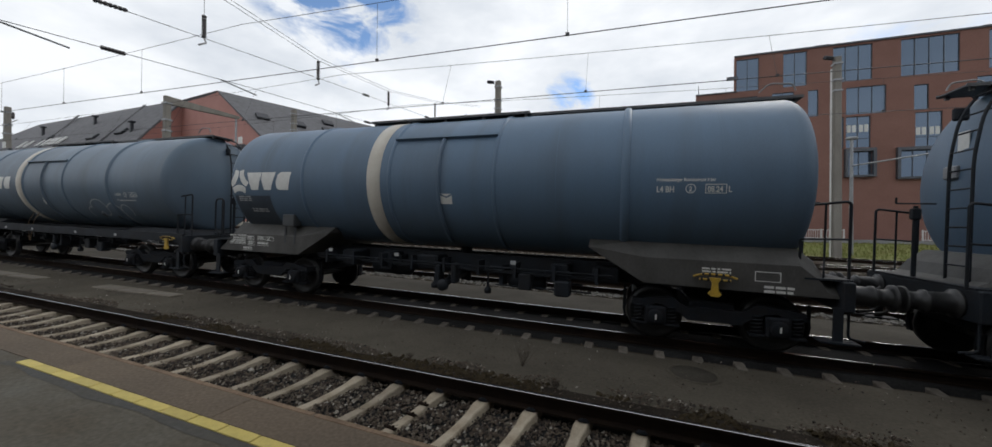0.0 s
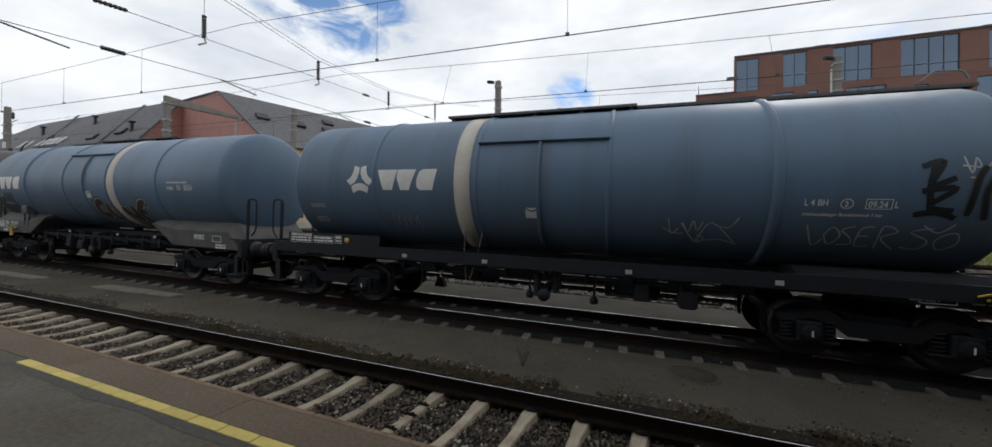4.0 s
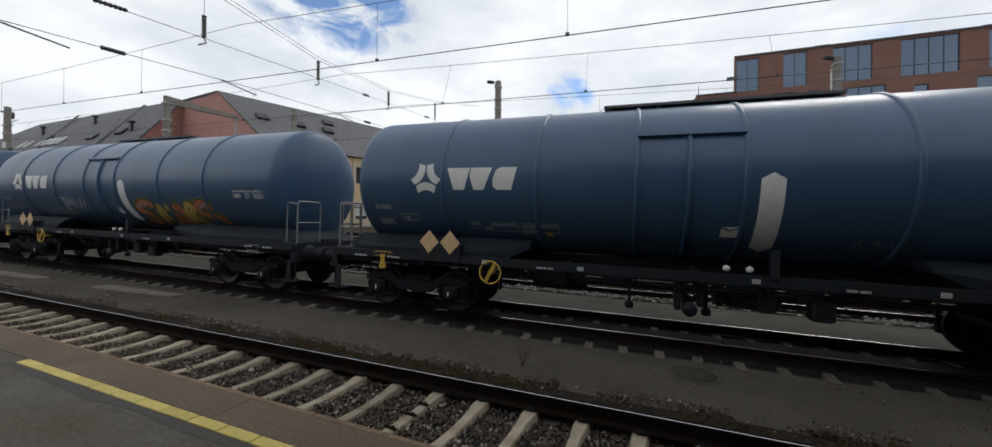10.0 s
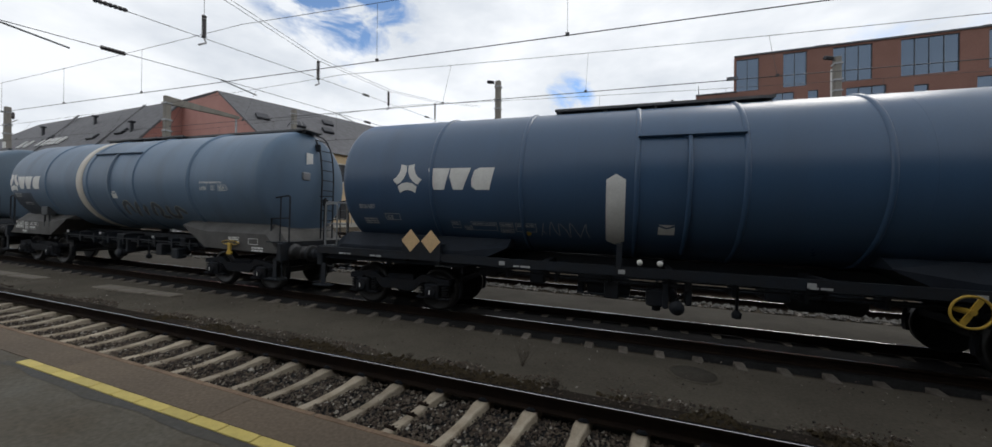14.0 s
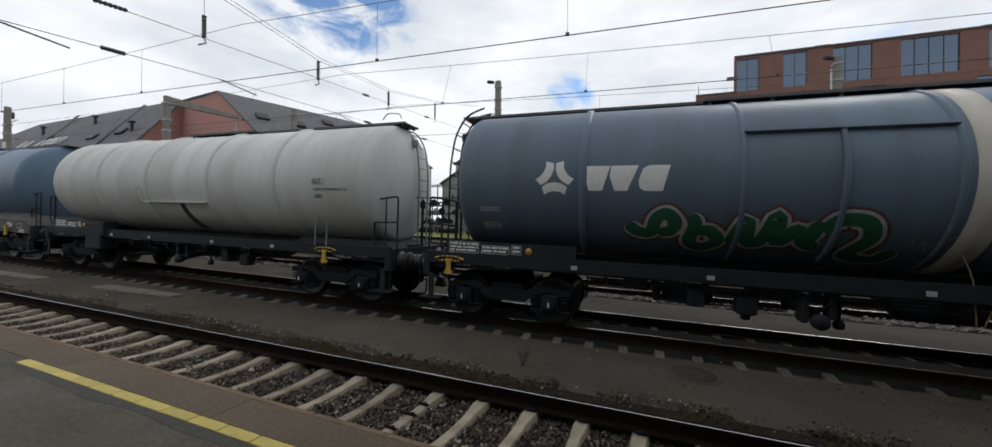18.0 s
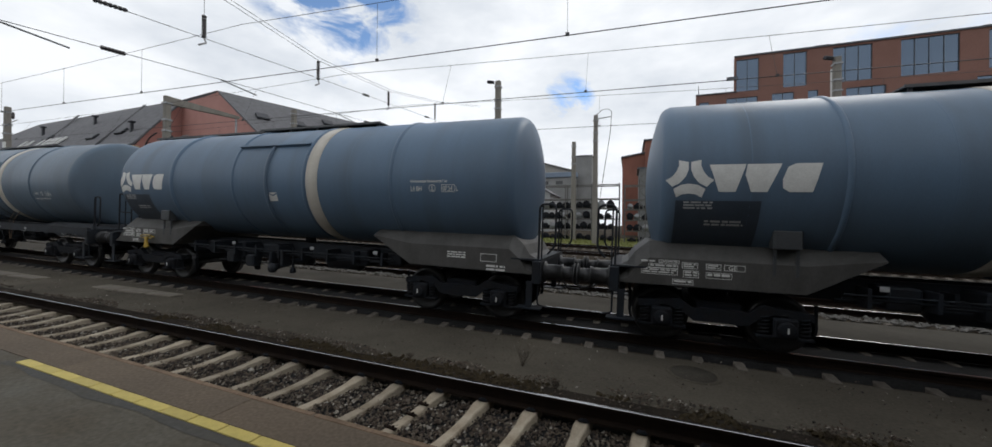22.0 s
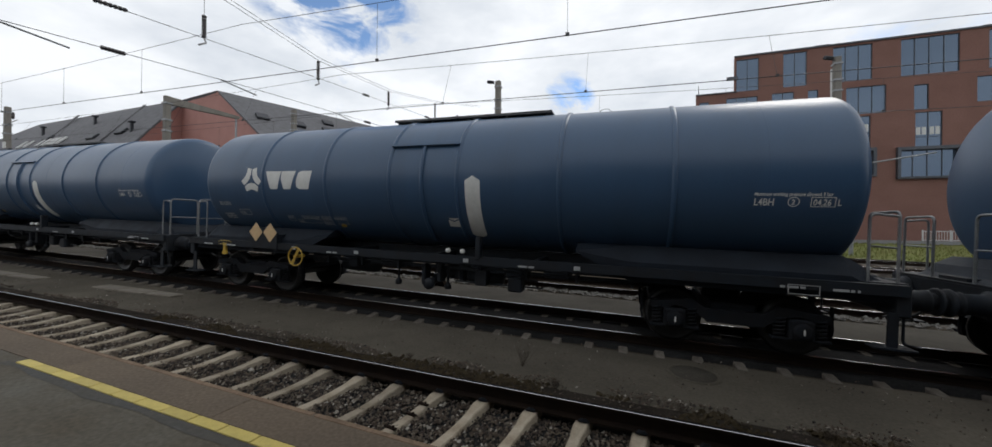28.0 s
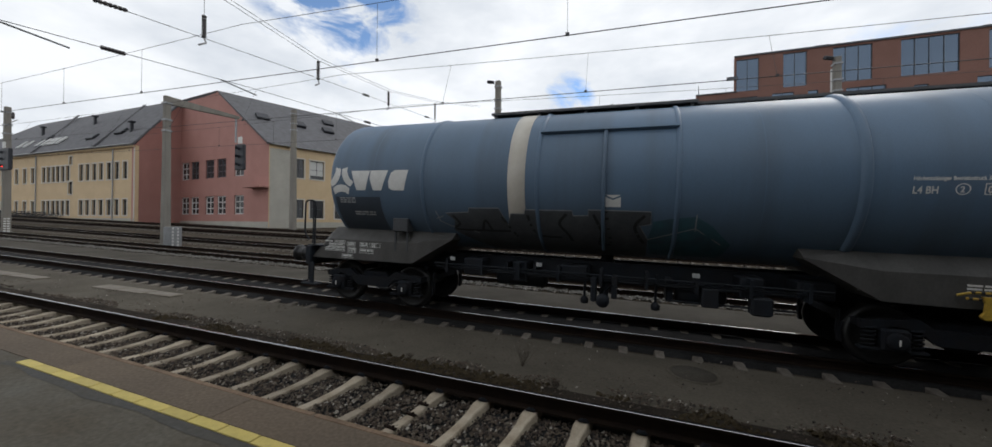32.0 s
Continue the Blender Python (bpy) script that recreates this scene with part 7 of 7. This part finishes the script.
# lamp post with a bracket beside it
t = thing("lamp_post", "slim grey steel post with a side arm", "lamp post", m=upright(14.7, 33.0))
part("pole", Geo().tube([(0, 0, -0.2), (0, 0, 8.2)], 0.13, 10, r2=0.09), GALV, t)
part("arm", Geo().tube([(0, -0.1, 6.3), (4.4, -0.1, 7.0)], 0.05), GALV, t)
part("lamp_head", Geo().box(-0.3, 0.3, -0.2, 0.2, 8.15, 8.35, 0.05), GALV, t)


def lattice(x, y, top, label, heads=()):
    z = ground_z(x, y)
    t = thing("lattice_mast", label, "signal mast", m=pose(x, y, z))
    h, g = top - z, Geo()
    for a in (-0.22, 0.22):
        for b in (-0.22, 0.22):
            g.tube([(a, b, -0.2), (a, b, h)], 0.035, 6)
    n = int(h / 0.5)
    for i in range(n):
        zz = i * 0.5
        for s in (-0.22, 0.22):
            e = 1 if i % 2 else -1
            g.tube([(-0.22 * e, s, zz), (0.22 * e, s, zz + 0.5)], 0.02, 5)
            g.tube([(s, -0.22 * e, zz), (s, 0.22 * e, zz + 0.5)], 0.02, 5)
    part("lattice", g, RACK, t, "grey lattice steel")
    for dx, zz in heads:
        signal_head(t, dx, -0.3, zz, 1.7, None, 3)
    return t


lattice(4.0, 30.2, 7.4, "grey lattice mast with black signal heads", ((0.75, 5.2), (-0.75, 4.6)))
lattice(1.0, 31.5, 6.6, "slim grey lattice mast")
lattice(2.6, 33.0, 6.9, "slim grey lattice mast", ((0.0, 4.6),))
t = thing("relay_cabinet", "grey metal relay cabinet on grass", "cabinet", m=upright(4.3, 27.5))
part("body", Geo().box(-0.6, 0.6, -0.4, 0.4, -0.1, 1.5, 0.03), GALV, t)
part("roof", Geo().box(-0.66, 0.66, -0.46, 0.46, 1.5, 1.58, 0.02), GALV, t)
part("sign", Geo().box(-0.25, 0.25, -0.43, -0.405, 0.7, 1.2), WHITE, t)


def wire(name, pts, r, label, extra=None, group="overhead wires"):
    return tagged(part(name, Geo().tube(pts, r, 6), WIRE), label, "wire", group)


def sag(p, q, drop, n=16):
    p, q = Vector(p), Vector(q)
    return [p.lerp(q, i / n) - Vector((0, 0, drop * 4 * (i / n) * (1 - i / n))) for i in range(n + 1)]


SUPPORTS = (-71.3, -11.3, 48.7)
for y_c, y_m, z_c, z_m in ((8.18, 8.18, 6.14, 7.85), (11.85, 12.5, 6.14, 7.95), (17.5, 17.5, 6.5, 8.2), (3.55, 3.4, 6.14, 7.85)):
    for a, b in zip(SUPPORTS, SUPPORTS[1:]):
        side = 0.0 if y_c > 4 else -0.2
        c = thing("catenary", "contact wire and carrying wire with droppers", "catenary", "overhead wires")
        part("contact_wire", Geo().tube([on_grade(a, y_c, z_c), on_grade(b, y_c + side, z_c)], 0.011, 6), WIRE, c)
        line = sag(on_grade(a, y_m, z_m), on_grade(b, y_m, z_m), 0.55, 24)
        part("carrying_wire", Geo().tube(line, 0.008, 6), WIRE, c)
        for i in range(2, 23, 2):
            p = line[i]
            part("dropper", Geo().tube([p, (p.x, y_c, z_c - SLOPE * p.x)], 0.005, 4), WIRE, c)
            part("dropper_clamp", Geo().box(p.x - 0.04, p.x + 0.04, y_c - 0.02, y_c + 0.02, z_c - SLOPE * p.x - 0.01, z_c - SLOPE * p.x + 0.06), WIRE, c)


def insulator_geo(g, p, q, r=0.075, n=7):
    p, q = Vector(p), Vector(q)
    d = q - p
    g.tube([p, q], 0.03, 8)
    for i in range(n):
        a = p + d * ((i + 0.5) / n - 0.3 / n)
        g.tube([a, a + d * (0.5 / n)], r, 10)
    return g


def headspan(x):
    """Cross wires over all tracks that carry the contact wires."""
    t = thing("headspan", "cross-span wires with brown insulators over the tracks", "catenary", "overhead wires")
    k = 1.15
    def at(y, z):
        return Vector((x, y * k, 2.014 + (z - 2.014) * k))
    low = [at(-1.0, 5.0), at(3.04, 5.33), at(7.09, 5.70), at(12.2, 6.05), at(17.5, 6.4), at(24.0, 6.8)]
    mid = [at(-1.0, 5.75), at(4.19, 6.32), at(9.65, 6.86), at(17.9, 7.63), at(24.0, 8.2)]
    top = [at(-1.0, 10.0), at(3.0, 8.6), at(6.42, 7.75), at(9.78, 7.46), at(13.64, 7.75), at(17.7, 8.55), at(24.0, 10.2)]
    for line, r in ((low, 0.009), (mid, 0.009), (top, 0.008)):
        part("cross_wire", Geo().tube(line, r, 6), WIRE, t)
    part("cross_wire", Geo().tube([p + Vector((0.12, 0, 0.05)) for p in top], 0.008, 6), WIRE, t)
    for a, b, z0, z1 in ((4.2, 4.75, 5.435, 5.48), (12.0, 12.5, 6.03, 6.06), (4.05, 4.8, 6.30, 6.40), (11.9, 12.4, 7.07, 7.12), (16.6, 17.1, 7.5, 7.55), (16.4, 16.9, 6.33, 6.36)):
        part("insulator", insulator_geo(Geo(), at(a + (b - a) * 0.15, z0 + (z1 - z0) * 0.15), at(b - (b - a) * 0.15, z1 - (z1 - z0) * 0.15), 0.05), PORCELAIN, t, "brown ribbed insulator")
    for y, z0, z1 in ((6.17, 7.08, 6.52), (9.73, 7.44, 6.80), (13.6, 7.73, 7.12), (17.7, 8.5, 7.65)):
        part("insulator", insulator_geo(Geo(), at(y, z0), at(y, z1), 0.06), PORCELAIN, t, "brown ribbed insulator")
        part("hanger_clamp", Geo().tube([at(y, z1), at(y + 0.05, z1 - 0.1), at(y - 0.12, z1 - 0.22)], 0.025), GALV, t)
    part("hanger_wire", Geo().tube([at(6.17, 7.08), at(6.17, 7.9)], 0.006, 4), WIRE, t)
    for y, z in ((2.9, 5.28), (6.6, 5.62), (10.6, 5.9)):
        part("steady_arm", Geo().tube([at(y, z) + Vector((-0.05, 0, 0.05)), at(y + 0.95, z - 0.05)], 0.02, 6), GALV, t)


headspan(-11.33)


# ---- far side of the yard ----
def grass_patch():
    g = Geo()
    xs, ys = np.linspace(-26, 60, 60), np.linspace(29.0, 44.0, 12)
    p = [(x, y, ground_z(x, y) + (0.03 + 0.05 * noise.noise((x * 0.4, y * 0.5, 0)) if 0 < j < 11 else -0.05)) for j, y in enumerate(ys) for x in xs]
    g.add(p, [(j * 60 + i, j * 60 + i + 1, (j + 1) * 60 + i + 1, (j + 1) * 60 + i) for j in range(11) for i in range(59)], True)
    return tagged(part("grass_verge", g, GRASS), "short green and straw-coloured grass verge", "grass", kind="structure")


grass_patch()


def blades(count, seed):
    rng = np.random.default_rng(seed)
    g = Geo()
    for _ in range(count):
        x, y = rng.uniform(-12, 34), rng.uniform(29.4, 43)
        z = ground_z(x, y) + 0.0
        a, h = rng.uniform(0, math.tau), rng.uniform(0.1, 0.28)
        c, s = math.cos(a) * 0.05, math.sin(a) * 0.05
        g.add([(x - c, y - s, z), (x + c, y + s, z), (x + rng.uniform(-0.08, 0.08), y + rng.uniform(-0.08, 0.08), z + h)], [(0, 1, 2)])
    return tagged(part("grass_blades", g, GRASS), "thin grass blades on a verge", "grass", kind="stuff")


blades(9000, 5)


def storage_rack(x0, x1, y, base):
    t = thing("storage_rack", "tall galvanised steel rack stacked with dark axle boxes", "rack", "storage racks", pose(x0, y, base))
    w = x1 - x0
    n = max(1, round(w / 2.6))
    for i in range(n + 1):
        for d in (0.0, 1.4):
            part("upright", Geo().box(-0.05, 0.05, -0.05, 0.05, 0, 5.7), RACK, t, m=pose(w * i / n, d, 0))
    for z in (1.15, 2.2, 3.25, 4.2, 5.6):
        for d in (0.0, 1.4):
            part("beam", Geo().box(0, w, d - 0.05, d + 0.05, z - 0.1, z), RACK, t)
    rng = random.Random(int(x0 * 7))
    for z in (0.0, 1.15, 2.2, 3.25):
        u = 0.25
        while u < w - 0.7:
            k = rng.uniform(0.45, 0.85)
            if rng.random() < 0.95:
                hh = rng.uniform(0.55, 0.92)
                g = Geo().box(u, u + k, 0.2, 1.1, z, z + hh * 0.55, 0.04)
                g.lathe([(0.12, 0.0), (0.12, hh * 0.42), (0.2, hh * 0.42), (0.2, 0.0)], (u + k / 2, 0, z + hh * 0.45), "y", 12)
                part("stored_part", g, BOGIE if rng.random() < 0.75 else GALV, t, "dark greasy machine part")
            u += k + rng.uniform(0.03, 0.14)
    return t


for a, b in ((-26.5, -18.2), (-17.6, -9.4), (-8.8, -0.9), (-0.4, 3.3), (3.7, 7.4)):
    storage_rack(a, b, 38.5, ground_z((a + b) / 2, 38.5))


def fence(x0, x1, y):
    t = thing("white_fence", "white painted steel railing along a street", "fence", "white railings", pose(x0, y, ground_z((x0 + x1) / 2, y)))
    w = x1 - x0
    n = max(1, round(w / 1.8))
    for i in range(n + 1):
        part("post", Geo().box(-0.05, 0.05, -0.05, 0.05, -0.2, 1.25), WHITE_RAIL, t, m=pose(w * i / n, 0, 0))
    for z in (0.35, 1.15):
        part("rail", Geo().box(0, w, -0.03, 0.03, z - 0.04, z + 0.04), WHITE_RAIL, t)
    g = Geo()
    for i in range(int(w / 0.18)):
        g.box(i * 0.18, i * 0.18 + 0.03, -0.015, 0.015, 0.35, 1.15)
    part("pickets", g, WHITE_RAIL, t)


fence(14.2, 19.5, 45.0)
fence(25.0, 42.0, 44.6)
t = thing("low_wall", "pale low concrete wall along the street", "wall", m=pose(0, 0, 0), kind="structure")
part("wall", Geo().box(8.0, 46.0, 43.9, 44.2, ground_z(20, 44) - 0.5, ground_z(20, 44) + 0.3), GREY_WALL, t)


def car(x, y):
    t = thing("parked_car", "dark blue parked hatchback behind the grass verge", "car", m=upright(x, y, 0.0, 12))
    side = [(-2.0, 0.45), (-2.0, 0.85), (-1.75, 0.98), (-0.95, 1.05), (-0.35, 1.48), (1.1, 1.5), (1.75, 1.08), (2.0, 0.95), (2.02, 0.4), (1.6, 0.3), (-1.7, 0.3)]
    part("body", Geo().prism(side, -0.85, 0.85), CAR_PAINT, t)
    part("side_window", Geo().prism([(-0.7, 1.08), (-0.25, 1.42), (1.0, 1.44), (1.4, 1.1)], -0.862, -0.85), GLASS, t)
    part("windscreen", Geo().add([(-0.98, -0.75, 1.06), (-0.98, 0.75, 1.06), (-0.38, 0.7, 1.485), (-0.38, -0.7, 1.485)], [(0, 1, 2, 3)]), GLASS, t)
    for a in (-1.25, 1.25):
        for s in (-0.8, 0.8):
            w = part("wheel", Geo().lathe([(-0.1, 0.0), (-0.1, 0.3), (0.1, 0.3), (0.1, 0.0)], (a, s, 0.3), "y", 18), RUBBER, t)
            part("rim", Geo().lathe([(-0.11, 0.0), (-0.11, 0.19), (-0.1, 0.2)], (a, s if s < 0 else s + 0.2, 0.3), "y", 14), GALV, w)
    for s in (-0.6, 0.6):
        part("headlight", Geo().box(-2.03, -1.9, s - 0.18, s + 0.18, 0.68, 0.84, 0.02), WHITE, t)


car(6.8, 41.0)


def bicycle(x, y, turn, lean):
    t = thing("bicycle", "dark bicycle parked outside the old building", "bicycle", "parked bicycles", upright(x, y, 0.0, turn) @ pose(0, 0, 0, lean, 0, 0))
    def wheel(g):
        g.tube([(0.33 * math.cos(math.tau * i / 18), 0, 0.33 * math.sin(math.tau * i / 18)) for i in range(19)], 0.025, 6, cap=False)
        for i in range(6):
            a = math.pi * i / 6
            g.tube([(-0.32 * math.cos(a), 0, -0.32 * math.sin(a)), (0.32 * math.cos(a), 0, 0.32 * math.sin(a))], 0.004, 3)
    for d in (-0.52, 0.52):
        part("wheel", shared("bicycle_wheel", wheel), RUBBER, t, m=pose(d, 0, 0.34))
    def bars_(g):
        for p, q in (((-0.52, 0, 0.34), (-0.08, 0, 0.32)), ((-0.08, 0, 0.32), (-0.2, 0, 0.85)), ((-0.2, 0, 0.8), (0.36, 0, 0.84)), ((-0.08, 0, 0.32), (0.38, 0, 0.78)), ((0.52, 0, 0.34), (0.34, 0, 0.98)), ((-0.52, 0, 0.34), (-0.19, 0, 0.78))):
            g.tube([p, q], 0.02, 6)
    part("frame", shared("bicycle_frame", bars_), CAR_PAINT, t)
    def seat(g):
        g.prism([(-0.34, 0.9), (-0.32, 0.95), (-0.06, 0.94), (-0.08, 0.9)], -0.07, 0.07)
    part("saddle", shared("bicycle_saddle", seat), RUBBER, t)
    def handle(g):
        g.tube(rounded([(0.26, -0.28, 1.0), (0.34, -0.2, 1.02), (0.34, 0.2, 1.02), (0.26, 0.28, 1.0)], 0.08), 0.015, 6)
    part("handlebar", shared("bicycle_handlebar", handle), GALV, t)


_rng = random.Random(8)
for i in range(18):
    bicycle(-85.0 + 0.85 * i + _rng.uniform(-0.15, 0.15), 26.2 + _rng.uniform(-0.5, 0.5), _rng.uniform(40, 110), _rng.uniform(-8, 8))


# ---- small things on the ground ----
def dry_weed(x, y, h, seed):
    rng = random.Random(seed)
    t = thing("dry_weed", "leafless brown weed growing from the gravel", "weed", "dry weeds", GRADE @ pose(x, y, -0.21))
    for _ in range(16):
        a, l = rng.uniform(0, math.tau), rng.uniform(0.5, 1.0) * h
        lean = rng.uniform(0.1, 0.55)
        pts = [Vector((0, 0, 0))]
        for i in range(4):
            pts.append(pts[-1] + Vector((math.cos(a) * lean, math.sin(a) * lean, 1.0)).normalized() * l / 4 + Vector((rng.uniform(-0.02, 0.02), rng.uniform(-0.02, 0.02), 0)))
        g = Geo().tube(pts, 0.0035, 4, r2=0.001)
        for p in pts[2:]:
            b = rng.uniform(0, math.tau)
            g.tube([p, p + Vector((math.cos(b) * 0.05, math.sin(b) * 0.05, 0.07))], 0.0016, 3)
        part("stem", g, TWIG, t)
    return t


dry_weed(-1.52, 5.55, 0.34, 1)
for i, (x, y, h) in enumerate(((-0.9, 5.0, 0.12), (0.6, 4.9, 0.1), (2.0, 4.85, 0.12), (3.4, 4.9, 0.14), (-3.2, 5.0, 0.1), (1.2, 4.75, 0.08), (-5.5, 4.9, 0.1), (4.6, 5.1, 0.12))):
    dry_weed(x, y, h, 10 + i)


def cover(x, y, r):
    t = thing("manhole_cover", "dark round cover sunk in the asphalt strip", "manhole cover", m=GRADE @ pose(x, y, -0.205))
    part("ring", Geo().lathe([(-0.02, r + 0.06), (0.012, r + 0.05), (0.014, r), (0.01, r - 0.01)], (0, 0, 0), "z", 28), ASPHALT, t)
    part("lid", Geo().lathe([(0.012, 0.0), (0.014, r - 0.02), (-0.02, r - 0.015)], (0, 0, 0), "z", 28), DARK_ASPHALT, t)


cover(0.95, 6.35, 0.33)
t = thing("track_marker", "small rusty forked marker post behind the train track", "marker post", m=upright(-5.88, 11.08))
part("foot", Geo().prism([(-0.2, 0), (0.2, 0), (0.09, 0.34), (-0.09, 0.34)], -0.1, 0.1), RUST, t)
part("fork", Geo().tube([(0, 0, 0.3), (-0.02, 0, 0.5), (-0.14, 0, 0.72)], 0.02).tube([(0, 0, 0.45), (0.16, 0, 0.75)], 0.02), GALV, t)


def slab(x, y, l, w, turn):
    def one(g):
        g.box(-0.5, 0.5, -0.5, 0.5, -0.1, 0.0, 0.01)
    return tagged(part("concrete_slab", Geo().box(-l / 2, l / 2, -w / 2, w / 2, -0.08, 0.016, 0.012), SLAB, m=GRADE @ pose(x, y, -0.19, 0, 0, turn)),
                  "flat pale concrete slab in the dirt", "slab", "slabs between the tracks")


for i, (x, y, l, w) in enumerate(((-13.6, 6.22, 1.0, 0.42), (-12.55, 6.26, 1.0, 0.42), (-11.5, 6.32, 0.95, 0.34), (-19.2, 6.0, 1.5, 0.4), (-17.6, 6.05, 1.5, 0.36))):
    slab(x, y, l, w, 2)


motions()
